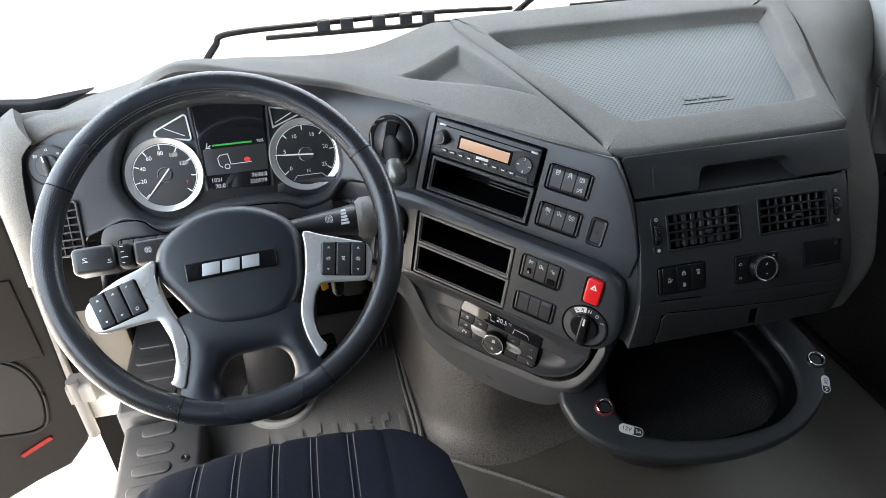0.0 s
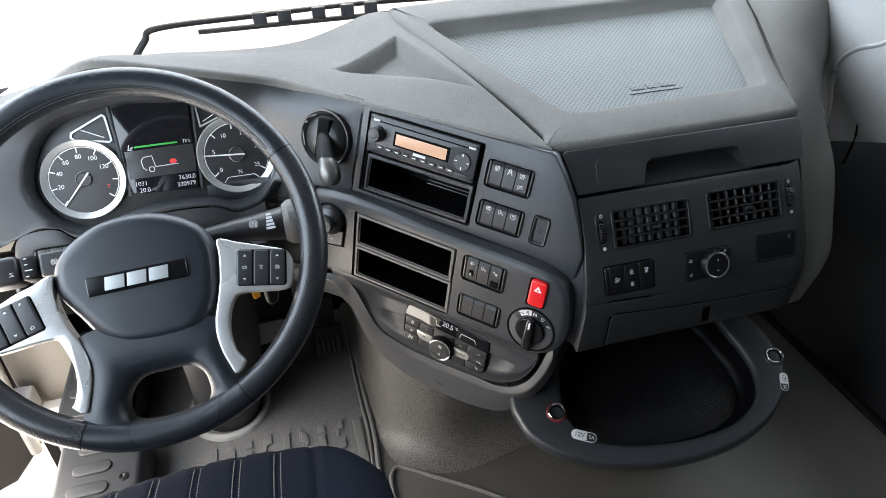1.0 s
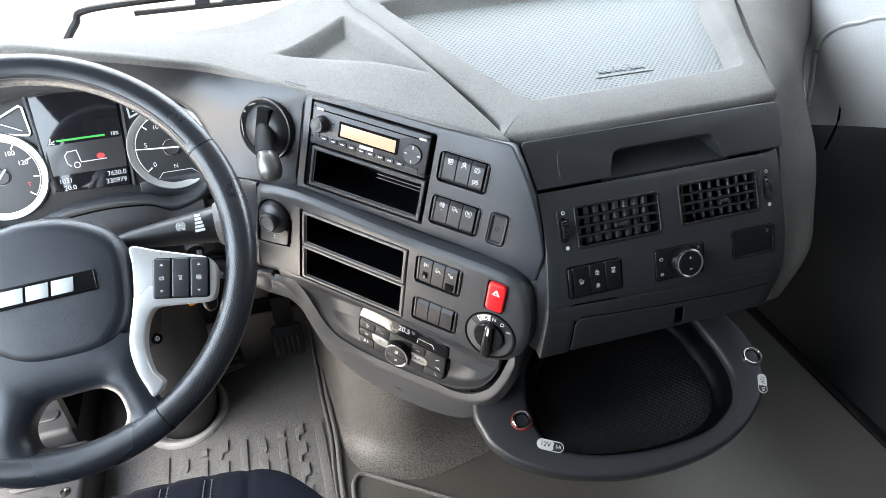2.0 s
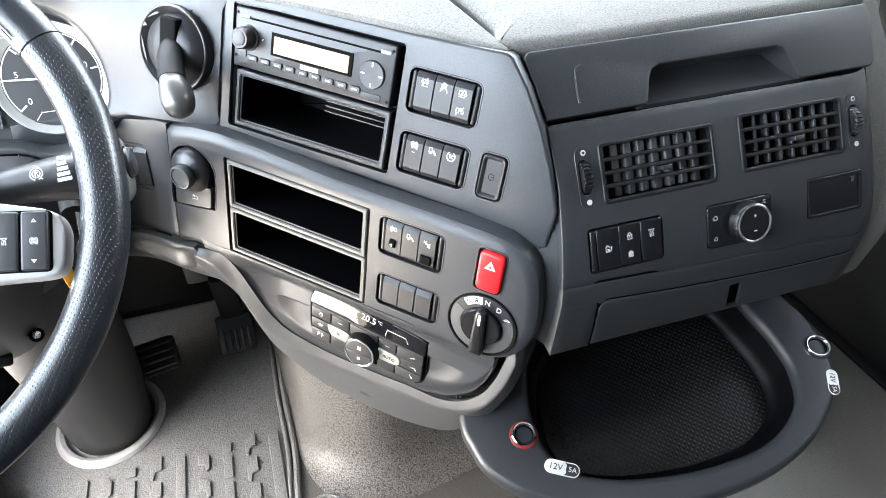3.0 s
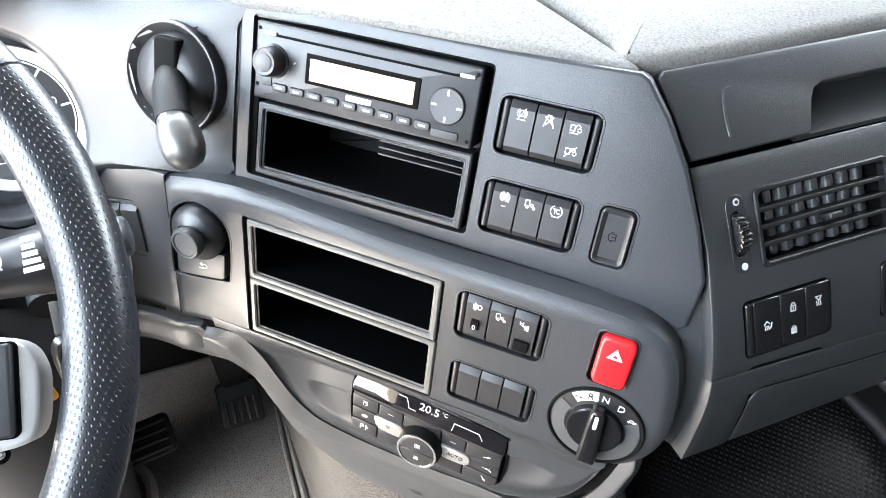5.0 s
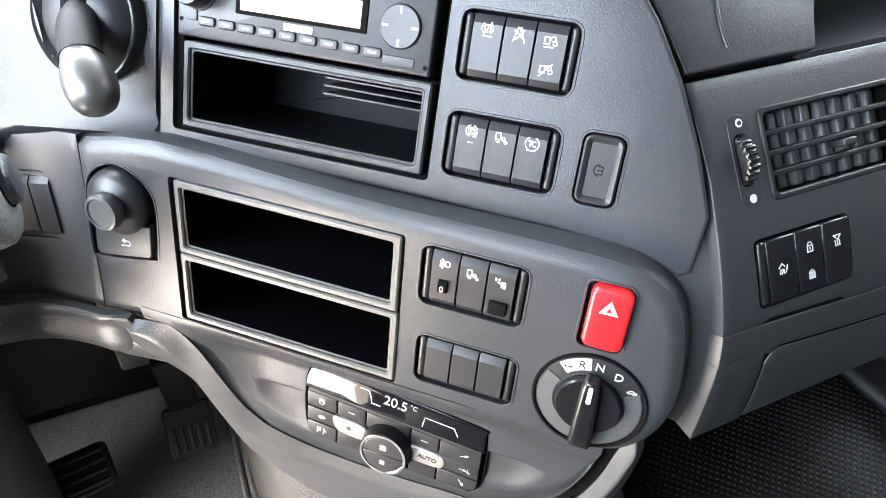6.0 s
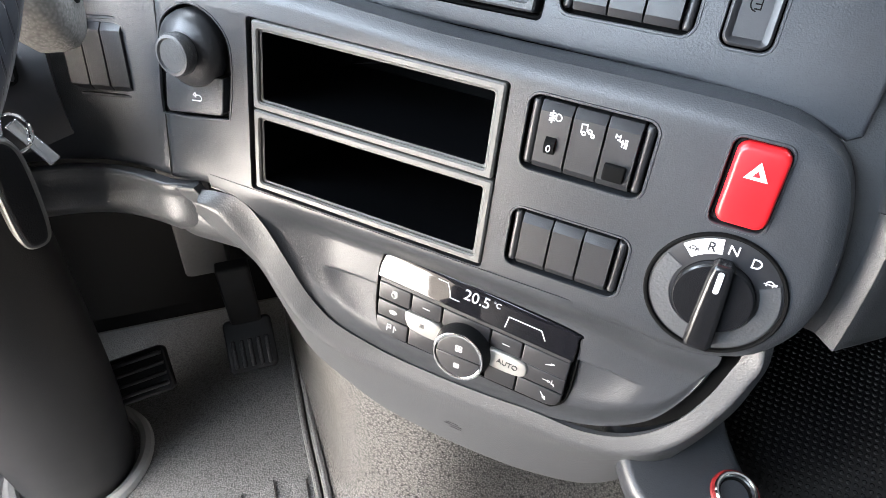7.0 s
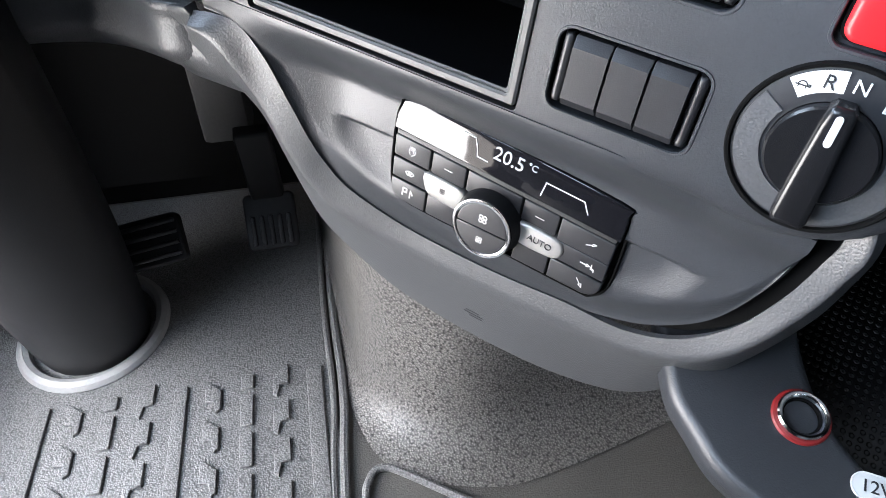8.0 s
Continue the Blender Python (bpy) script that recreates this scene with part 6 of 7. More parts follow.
tip = part("tip", lathe([(0.028, -0.010), (0.0345, -0.002), (0.0350, 0.008), (0.0335, 0.015), (0.029, 0.019), (0.020, 0.0205), (0.0, 0.0208)], 40, MTp), M_TOP, th, "grey oval stalk tip")
part("button_well", lathe([(0.0165, 0.0195), (0.0165, 0.0212), (0.0, 0.0213)], 28, MTp @ T(-0.002, 0.004)), M_GAP, tip)
part("tip_button", lathe([(0.0150, 0.0200), (0.0150, 0.0240), (0.0130, 0.0265), (0.007, 0.0278), (0.0, 0.028)], 28, MTp @ T(-0.002, 0.004)), M_GREY, tip, "dark grey push button")
# indicator stalk: a flat squared lever
A2, B2 = Vector((-0.185, 0.884, 0.688)), Vector((-0.328, 0.872, 0.690))
th = thing("indicator_stalk", "black squared indicator and wiper stalk with white symbols", "stalk", tuple(A2))
MI = basis(tuple(A2.lerp(B2, 0.5) + Vector((0, 0.008, 0.009))), A2 - B2, (0, 0.66, 0.75))
part("lever", box(0.010, -0.0165, -0.034, 0.080, 0.0165, -0.002, 0.005, MI), M_BLACK, th)
part("collar_ring", box(-0.012, -0.0170, -0.035, 0.008, 0.0170, -0.001, 0.005, MI), M_RUBBER, th)
part("end_grip", box(-0.072, -0.0195, -0.038, -0.014, 0.0195, 0.001, 0.007, MI), M_BLACK, th)
icon("wiper", -0.054, 0.0, 0.0052, MI, th, 0.0014)
icon("wiper", -0.022, -0.006, 0.0042, MI, th, 0.0014)
icon("hold", 0.030, 0.001, 0.0048, MI, th, -0.0016)
part("position_marks", stroke([[(-0.006, -0.012), (-0.003, -0.012)], [(-0.006, -0.004), (0.002, -0.004)], [(-0.006, 0.004), (-0.003, 0.004)], [(-0.006, 0.012), (-0.003, 0.012)]], 0.0012, 0.0004, MI @ T(0, 0, -0.0008)), M_WHITE, th)
ky = thing("ignition_key", "metal-edged black key fob hanging from the lock with a yellow tag", "key", (0.041, 0.93, 0.555))
part("lock_barrel", tube([(0.030, 0.990, 0.632), (0.036, 0.955, 0.622)], 0.013, 18), M_RUBBER, ky)
MKF = basis((0.0385, 0.9405, 0.5635), (0.86, 0.50, 0.0), (0.0, -0.06, 1.0))
fob_o = smooth_line([(-0.007, -0.034), (0.0, -0.0375), (0.007, -0.034), (0.0095, -0.018), (0.0095, 0.014), (0.007, 0.030), (0.0, 0.036), (-0.007, 0.030), (-0.0095, 0.014), (-0.0095, -0.018)], 4, True)
part("fob_body", plate(fob_o, -0.006, 0.0058, 0.0035, MKF), M_RUBBER, ky, "black key fob body")
part("fob_edge", ring_plate(inset(fob_o, -0.0012), inset(fob_o, 0.0030), -0.0045, 0.0050, 0.0012, MKF), M_KNOB, ky, "worn dark chrome fob edge")
part("key_blade", box(-0.0042, 0.0, -0.0011, 0.0042, 0.030, 0.0011, 0.001, basis((0.0385, 0.944, 0.598), (0.8, 0.3, -0.2), (-0.05, 0.35, 0.9))), M_CHROME, ky)
part("split_ring", tube([(0.046 + 0.011 * math.cos(a), 0.948 + 0.003 * math.sin(a), 0.598 + 0.011 * math.sin(a)) for a in [2 * math.pi * i / 28 for i in range(28)]], 0.0010, 6, True), M_CHROME, ky)
part("small_key", box(-0.004, -0.016, -0.001, 0.004, 0.016, 0.001, 0.001, basis((0.055, 0.950, 0.590), (0.7, 0.5, 0.4), (-0.5, 0.1, 0.85))), M_CHROME, ky)
part("tag", box(-0.006, -0.022, -0.0012, 0.006, 0.022, 0.0012, 0.003, basis((0.0145, 0.930, 0.568), (0.9, 0.3, 0.1), (0.05, -0.1, 1.0))), M_AMBER, ky, "yellow plastic key tag")

# ---------------------------------------------------------------- instrument cluster
cl = thing("instrument_cluster", "instrument cluster with two white-ringed dials and a dark display", "instrument cluster", (-0.11, 1.15, 0.62))
part("back_plate", plate(ccw([(x * 0.96, y * 0.96) for x, y in smooth_line(BOWL, 4, True)]), -0.012, -0.004, 0.001, MC), M_DIALFACE, cl)
NUM = {0: ["", "20", "40", "60", "80", "100", "120", ""], 1: ["0", "5", "10", "15", "20", "25"]}
for gi, (gx, gy, a0, a1) in enumerate(((-0.1195, -0.001, 225, -40), (0.1265, 0.006, 218, -35))):
    MGa = MC @ T(gx, gy)
    g = part("dial_face", lathe([(0.060, -0.004), (0.060, 0.002), (0.0, 0.0018)], 64, MGa), M_DIALFACE, cl)
    part("dial_ring", lathe([(0.0655, -0.004), (0.0655, 0.004), (0.0642, 0.0066), (0.0612, 0.0058), (0.0590, 0.0040), (0.0565, 0.0034), (0.0545, 0.0018)], 72, MGa), M_DIALRING, g, "satin white dial ring")
    n = 28
    big = [[(r * math.cos(radians(lerp(a0, a1, k / len(NUM[gi])))), r * math.sin(radians(lerp(a0, a1, k / len(NUM[gi]))))) for r in (0.0445, 0.0525)] for k in range(len(NUM[gi]) + 1)]
    for q in big:
        part("tick_mark", stroke([q], 0.0020, 0.0005, MGa @ T(0, 0, 0.0019)), M_WHITE, g)
    part("scale_arc", stroke([arc(0, 0, 0.0528, a0, a1, 60)], 0.0013, 0.0004, MGa @ T(0, 0, 0.0019)), M_WHITE, g)
    for k, s in enumerate(NUM[gi]):
        if s:
            a = radians(lerp(a0, a1, k / (len(NUM[gi]) - (1 if gi else 0)))) if gi else radians(lerp(a0, a1, k / 8))
            writing("numeral", s, 0.0100, MGa @ T(0.0375 * math.cos(a), 0.0375 * math.sin(a), 0.0020), M_WHITE, g)
    hubr = part("needle_hub", lathe([(0.0125, 0.002), (0.0125, 0.0045), (0.0112, 0.0055), (0.0100, 0.0045), (0.0, 0.0045)], 32, MGa), M_BLACK, g)
    part("hub_ring", lathe([(0.0128, 0.002), (0.0128, 0.0035), (0.0118, 0.0040), (0.0115, 0.002)], 32, MGa), M_DIALRING, g)
    na = 228 if gi == 0 else 176
    part("needle", rings([[(r * math.cos(radians(na)) - w * math.sin(radians(na)), r * math.sin(radians(na)) + w * math.cos(radians(na)), z) for w, z in ((-h, 0.0045), (h, 0.0045), (h, 0.006), (-h, 0.006))] for r, h in ((-0.014, 0.0013), (0.030, 0.0011), (0.054, 0.0006))]), M_WHITE, g).data.transform(MGa)
writing("gear_letter", "N", 0.009, MC @ T(0.1275, -0.024, 0.002), M_WHITE, cl)
writing("trailer_letter", "T", 0.009, MC @ T(-0.0845, -0.018, 0.002), M_LCDRED, cl)
part("gear_line", stroke([[(0.098, -0.040), (0.106, -0.031), (0.150, -0.031), (0.158, -0.038)]], 0.001, 0.0004, MC @ T(0, 0, 0.0019)), M_WHITE, cl)
# display
dsp = part("display_glass", plate([(-0.053, -0.037), (0.055, -0.041), (0.064, 0.104), (-0.057, 0.112)], -0.004, 0.003, 0.001, MC), M_LCD, cl, "dark vehicle display")
for x0, x1 in (((-0.062, 0.112), (-0.055, -0.037)), ((0.070, 0.104), (0.060, -0.041))):
    part("display_side", stroke([[x0, x1]], 0.0035, 0.002, MC @ T(0, 0, 0.001)), M_GREY, cl)
MDp = MC @ T(0, 0, 0.0031)
part("lower_field", plate([(-0.0495, -0.012), (0.0565, -0.012), (0.0590, 0.034), (-0.0500, 0.034)], -0.0005, 0.0002, 0.0001, MDp), mat("lcd_grey", (0.03, 0.03, 0.032), 0.2, vary=0.0), dsp)
part("level_bar", stroke([[(-0.032 + i * 0.0062, 0.0395), (-0.0278 + i * 0.0062, 0.0395)] for i in range(11)], 0.0030, 0.0003, MDp), M_GREEN, dsp)
writing("percent", "78%", 0.0075, MDp @ T(0.050, 0.0395), M_LCDW, dsp)
part("filler_symbol", stroke([[(-0.044, 0.036), (-0.037, 0.036)], [(-0.0425, 0.038), (-0.041, 0.044)], [(-0.040, 0.038), (-0.036, 0.040)]], 0.0016, 0.0003, MDp), M_LCDW, dsp)
part("cab_outline", stroke([[(-0.021, 0.000), (-0.0255, 0.004), (-0.0270, 0.016), (-0.0225, 0.0215), (-0.009, 0.0225), (-0.006, 0.004), (0.030, 0.0045)], arc(-0.0125, 0.0005, 0.0042, 0, 360, 14)], 0.0014, 0.0003, MDp), M_LCDW, dsp)
part("warning_spot", lathe([(0.0048, 0.0), (0.0048, 0.0004), (0, 0.0004)], 20, MDp @ T(0.023, 0.0095) @ Matrix.Diagonal((1.2, 0.85, 1, 1))), M_LCDRED, dsp)
for s, x, y in (("1031", -0.034, -0.0215), ("20.0", -0.030, -0.0325), ("7630.0", 0.040, -0.0200), ("330979", 0.037, -0.0312)):
    writing("readout", s, 0.0102, MDp @ T(x, y), M_LCDW, dsp)
for q, dx in (([(-0.126, 0.068), (-0.124, 0.075), (-0.073, 0.098), (-0.069, 0.095), (-0.066, 0.056), (-0.070, 0.054), (-0.122, 0.064)], 0), ([(0.074, 0.096), (0.076, 0.060), (0.138, 0.083)], 0)):
    part("small_gauge", stroke([q + q[:1]], 0.0028, 0.0014, MC @ T(0, 0, -0.002)), M_DIALRING, cl, "white-framed small gauge")
part("small_needle", stroke([[(-0.108, 0.078), (-0.076, 0.062)]], 0.0014, 0.0006, MC), M_WHITE, cl)
part("small_needle", stroke([[(0.082, 0.068), (0.110, 0.082)]], 0.0014, 0.0006, MC), M_WHITE, cl)

# ---------------------------------------------------------------- driver side of the dash
# dark panel below the cluster
LOWE = [(-0.245, -0.150, 0.037), (-0.238, -0.129, 0.037), (-0.229, -0.084, 0.037), (-0.20, -0.072, 0.037), (-0.165, -0.075, 0.037), (-0.145, -0.092, 0.037), (-0.12, -0.100, 0.036), (-0.06, -0.080, 0.036), (0.017, -0.072, 0.036), (0.080, -0.076, 0.036), (0.115, -0.090, 0.036), (0.16, -0.079, 0.036)]
LE = smooth_line(LOWE, 6)
part("column_panel", sheet(lambda s, t: MC @ (curve_at(LE, s) + Vector((0, -0.085 * (1 - t), 0.010 * math.sin(2.5 * (1 - t)) - 0.03 * (1 - t) ** 2))), 60, 12, 0.012), M_BLACK, dash, "dark panel below the instrument cluster")
# added black sheet that fills the openings beside the column with shade
part("knee_dark_sheet", sheet(lambda s, t: MC @ Vector((lerp(-0.335, 0.06, s), lerp(-0.22, -0.10, t), 0.012 * t)), 10, 6, 0.012), M_GAP, dash, "black sheet standing for the shade beside the column")
bank(MC @ T(0, 0, 0.053), -0.205, -0.122, -0.115, -0.098, [[("wiper", -0.113, 0.004)], [("lamp", -0.113, 0.004)], [("defrost", -0.113, 0.004)], []], "row of four small black switches beside the column", z=-0.006)
bank(MC @ T(0, 0, 0.048), 0.070, -0.128, 0.140, -0.102, [[], [], []], "row of blank black switches behind the stalk", z=-0.006)
# left part of the panel beside the lower fascia
sa, sb = ML @ Vector((-0.3060, 0.0600, 0.0006)), ML @ Vector((-0.3060, -0.096, 0.0006))
ea, eb = Vector((-0.04, 1.125, 0.655)), Vector((-0.05, 1.100, 0.515))


def side_panel(s, t):
    p = eb.lerp(ea, t).lerp(sb.lerp(sa, t), s)
    k = math.sin(min(s, 1.0) * math.pi) * 0.030
    return p + Vector((0.4 * k, 0.9 * k, 0))


part("panel_seam", tube([ML @ Vector((-0.3052, lerp(0.060, -0.094, k / 6), 0.0008)) for k in range(7)], 0.0011, 6), M_GAP, dash)
part("side_panel", sheet(side_panel, 16, 10, 0.012, 0.001), M_GREY, dash, "dark grey panel beside the column")
MSB = basis(tuple(side_panel(0.66, 0.57)), side_panel(0.76, 0.57) - side_panel(0.56, 0.57), side_panel(0.66, 0.67) - side_panel(0.66, 0.47)) @ T(0, 0, 0.003)
bank(MSB, -0.036, -0.029, 0.036, 0.029, [[], [], []], "bank of three dark blank switches beside the column", z=-0.006)
part("well_rim", bead(rr(-0.0368, -0.0298, 0.0368, 0.0298, 0.008), MSB, 0.0014, -0.002), M_GREY, dash)
# trim strip under the side panel
def strip_fall(t):
    """Fall and set-back of the strip's section, from its ledge (t = 1) to its curled foot (t = 0)."""
    k = 1 - t
    return -0.004 - 0.060 * k, -0.012 + 0.007 * ease(k / 0.25) - 0.004 * math.sin(math.pi * k) + 0.026 * max(0.0, (k - 0.55) / 0.45) ** 2


part("under_strip", sheet(lambda s, t: side_panel(1.13 * s, 0) + Vector((-0.004, strip_fall(t)[1], strip_fall(t)[0])), 16, 14, 0.01, 0.002), M_LIP, dash, "grey grained strip along the foot of the dash")
part("under_strip", sheet(lambda s, t: ML @ Vector((lerp(-0.3040, lerp(-0.236, -0.2772, t), s), lerp(lerp(-0.166, -0.170, s), lerp(-0.1035, -0.0975, s), t), 0.008 - 0.007 * ease((1 - t) / 0.25) - 0.024 * max(0.0, (0.55 - t) / 0.55) ** 2 - 0.014 * s * (1 - t))), 12, 14, 0.008, 0.001), M_LIP, dash, "grey grained strip along the foot of the dash")
# added black sheets: block door light and put shade into the footwell
part("knee_light_block", sheet(lambda s, t: (-0.305, lerp(1.16, 1.56, s), lerp(0.128, 0.62, t)), 4, 4, 0.01), M_GAP, dash)
part("knee_shade_back", sheet(lambda s, t: (lerp(-0.31, 0.24, s), 1.45, lerp(0.10, 0.66, t)), 6, 6, 0.01), M_GAP, dash)
part("knee_shade_roof", sheet(lambda s, t: (lerp(-0.44, 0.22, s), lerp(1.16, 1.45, t), 0.50), 6, 6, 0.01), M_GAP, dash)

# light switch dial
MLd = MC @ T(-0.288, 0.0365, 0.041)
ld = thing("light_switch", "round black headlamp switch with white marks", "rotary switch", tuple(MLd.translation))
part("bezel", lathe([(0.0345, -0.006), (0.0345, 0.001), (0.033, 0.002), (0.0310, 0.0012), (0.030, 0.0)], 44, MLd), M_BLACK, ld)
part("plate", lathe([(0.031, -0.004), (0.031, 0.0008), (0.0, 0.001)], 40, MLd), M_BLACK, ld)
part("knob", lathe([(0.0185, 0.0), (0.018, 0.009), (0.0165, 0.011), (0.0, 0.0112)], 36, MLd), M_BLACK, ld)
part("grip", plate(rr(-0.0045, -0.018, 0.0045, 0.018, 0.004), 0.009, 0.020, 0.003, MLd @ T(0, 0, 0, 8)), M_BLACK, ld)
part("pointer", plate(rr(-0.001, 0.006, 0.001, 0.016, 0.0008, 2), 0.0198, 0.0205, 0.0001, MLd @ T(0, 0, 0, 8)), M_WHITE, ld)
icon("lamp", -0.018, 0.0175, 0.0036, MLd, ld, 0.001)
icon("fan", 0.017, 0.0185, 0.0026, MLd, ld, 0.001)
writing("off_mark", "O", 0.006, MLd @ T(0, 0.026, 0.001), M_WHITE, ld)
# side air vent
MV = basis(tuple(MC @ Vector((-0.284, -0.071, 0.0425))), (1, 0, 0), (-0.08, 0.408, 0.905))
sv = thing("side_air_vent", "tall black side air vent with open slats", "air vent", tuple(MV.translation))
part("frame", ring_plate(rr(-0.026, -0.047, 0.026, 0.047, 0.005), rr(-0.022, -0.043, 0.022, 0.043, 0.003), -0.01, 0.002, 0.001, MV), M_BLACK, sv)
part("duct", pocket(rr(-0.0225, -0.0435, 0.0225, 0.0435, 0.003), MV, -0.0005, 0.004, 0.001), M_GAP, sv)
for j in range(6):
    y = lerp(-0.043, 0.043, (j + 1) / 7)
    part("slat", box(-0.022, y - 0.0016, -0.004, 0.022, y + 0.0016, 0.0005, 0.0008, MV), M_BLACK, sv)
for i in range(2):
    x = lerp(-0.022, 0.022, (i + 1) / 3)
    part("vane", box(x - 0.001, -0.043, -0.004, x + 0.001, 0.043, -0.001, 0.0005, MV), M_BLACK, sv)

# ---------------------------------------------------------------- floor, pedals, seat
fm = thing("floor_mat", "grey grained rubber driver floor mat with raised leaf pattern", "floor mat", (-0.06, 1.0, 0.0))
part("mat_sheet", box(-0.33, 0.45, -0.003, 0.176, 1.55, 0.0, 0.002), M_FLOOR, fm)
rel = bmesh.new()


def raised(o, h=0.0042):
    return plate(ccw(o), -0.001, h, 0.0010)


for x0, x1 in ((0.1435, 0.1625), (-0.0160, -0.0005), (-0.176, -0.160)):
    join(rel, raised(rr(x0, 0.60, x1, 1.136, 0.003, 2)))
for cx in (0.071, -0.090):
    y = 1.137
    k = 0
    while y > 0.62:
        h = 0.020 if k == 0 else 0.046
        join(rel, raised(rr(cx - 0.0075, y - h, cx + 0.0075, y, 0.002, 2)))
        y -= h + 0.009
        k += 1
    for sx in (-1, 1):
        y = 1.136 if sx < 0 else 1.146
        while y > 0.64:
            a = cx + sx * 0.050
            b = cx + sx * 0.031
            join(rel, raised([(a, y), (b, y - 0.016), (b, y - 0.044), (b + sx * 0.005, y - 0.048), (lerp(a, b, 0.55), y - 0.032), (a, y - 0.030)]))
            y -= 0.055
part("leaf_relief", rel, M_FLOOR, fm)
for x, w, h in ((0.170, 0.004, 0.006), (0.182, 0.0055, 0.010)):
    part("edge_ridge", tube(smooth_line([(x - 0.012, 0.80, 0.0), (x - 0.004, 0.98, 0.0), (x + 0.004, 1.09, 0.0), (x + 0.002, 1.25, 0.0), (x + 0.008, 1.52, 0.0)], 6), w, 8), M_FLOOR, fm)

# engine tunnel pedestal under the console
tn = thing("engine_tunnel", "beige-grey grained engine tunnel cover under the console", "engine cover", (0.5, 1.2, 0.0))


def foot(d, y0=0.0):
    """Footprint of the tunnel grown by d."""
    return smooth_line([(0.185 - d * 0.2, 1.60), (0.192 - d * 0.2, 1.35), (0.204 - d * 0.2, 1.18), (0.220 - d * 0.35, 1.09 - d * 0.3), (0.268 - d * 0.5, 1.035 - d * 0.8), (0.33, 1.006 - d), (0.42, 1.012 - d), (0.55, 1.035 - d * 0.9), (0.75, 1.08 - d * 0.9), (0.92 + d, 1.14 - d * 0.6), (0.99 + d, 1.25), (1.0 + d, 1.60)], 6)


lo = []
for z, d in ((-0.002, 0.075), (0.003, 0.050), (0.014, 0.028), (0.034, 0.012), (0.06, 0.004), (0.12, -0.003), (0.20, -0.008), (0.30, -0.012), (0.40, -0.014)):
    lo.append([(x, y, z) for x, y in foot(d)])
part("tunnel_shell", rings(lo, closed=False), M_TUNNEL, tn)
part("floor_seam", tube(smooth_line([(0.193, 0.72, 0.0), (0.196, 0.92, 0.0), (0.204, 0.966, 0.0), (0.222, 0.977, 0.0), (0.25, 0.96, 0.0), (0.287, 0.932, 0.0), (0.366, 0.876, 0.0), (0.46, 0.80, 0.0)], 6), 0.0045, 8), M_FLOOR, tn)


def pedal(name, c, w, h, tilt, label, arm_to):
    th = thing(name, label, "pedal", (c[0], c[1], 0.0))
    M = basis(c, (1, 0, 0), (0, math.cos(radians(tilt)), math.sin(radians(tilt))))
    pad = part("pad", plate(rr(-w / 2, -h / 2, w / 2, h / 2, 0.008), -0.008, 0.006, 0.004, M), M_PEDAL, th)
    for k in range(5):
        x = lerp(-w / 2 + 0.010, w / 2 - 0.010, k / 4)
        part("rib", plate(rr(x - 0.0032, -h / 2 + 0.006, x + 0.0032, h / 2 - 0.028, 0.003, 3), 0.004, 0.0095, 0.002, M), M_PEDAL, pad)
    a = M @ Vector((0, h * 0.35, -0.012))
    part("arm", box(-0.021, -0.005, -0.008, 0.021, 0.135, 0.008, 0.004, basis(tuple(a), (1, 0, 0), Vector(arm_to) - a)), M_PEDAL, th)
    return th


pedal("accelerator_pedal", (0.123, 1.288, 0.124), 0.066, 0.074, 55, "black ribbed rubber accelerator pedal on a hanging arm", (0.128, 1.265, 0.30))
th = thing("brake_pedal", "wide black ribbed rubber brake pedal", "pedal", (0.0, 1.27, 0.0))
M = basis((-0.020, 1.240, 0.150), (1, 0, 0.16), (0, math.cos(radians(48)), math.sin(radians(48))))
pad = part("pad", plate(rr(-0.044, -0.030, 0.044, 0.030, 0.008), -0.008, 0.006, 0.004, M), M_PEDAL, th)
for k in range(4):
    y = lerp(-0.020, 0.020, k / 3)
    part("rib", plate(rr(-0.040, y - 0.0028, 0.040, y + 0.0028, 0.002, 2), 0.004, 0.0090, 0.002, M), M_BLACK, pad)
part("bulkhead_bracket", box(0.058, 1.33, 0.225, 0.118, 1.40, 0.42, 0.01), M_LINER, dash)

# driver's seat
seat = thing("driver_seat", "dark blue-black fabric driver's seat with stitched panels", "seat", (-0.06, 0.35, 0.0))


def cushion(s, t):
    x = lerp(-0.275, 0.150, s)
    y = lerp(0.12, 0.672 - 0.030 * (2 * s - 1) ** 2 - (0.030 * max(0, (s - 0.80) / 0.2) ** 2), t)
    z = 0.505 - 0.020 * max(0, (t - 0.80) / 0.2) ** 2 - 0.020 * max(0, (s - 0.88) / 0.12) ** 2 - 0.020 * max(0, (0.12 - s) / 0.12) ** 2
    for sx in (0.05, 0.21, 0.33, 0.45, 0.57, 0.69, 0.80):
        z -= 0.0035 * math.exp(-((s - sx - 0.03 * (t - 0.9)) / 0.012) ** 2)
    return (x, y, z)


part("cushion", sheet(cushion, 90, 40, 0.14, 0.035), M_SEAT, seat)
for sx in (0.21, 0.33, 0.45, 0.57, 0.69):
    stt = bmesh.new()
    for off in (-0.010, 0.010):
        for k in range(48):
            t0 = 0.55 + 0.45 * k / 48
            p, q = (Vector(cushion(sx + off + 0.03 * (t - 0.9), t)) + Vector((0, 0, 0.0012)) for t in (t0, t0 + 0.0055))
            join(stt, tube([p, q], 0.0007, 4))
    part("stitching", stt, M_STITCH, seat)
part("seat_base", box(-0.24, 0.10, 0.0, 0.12, 0.56, 0.40, 0.03), M_RUBBER, seat)

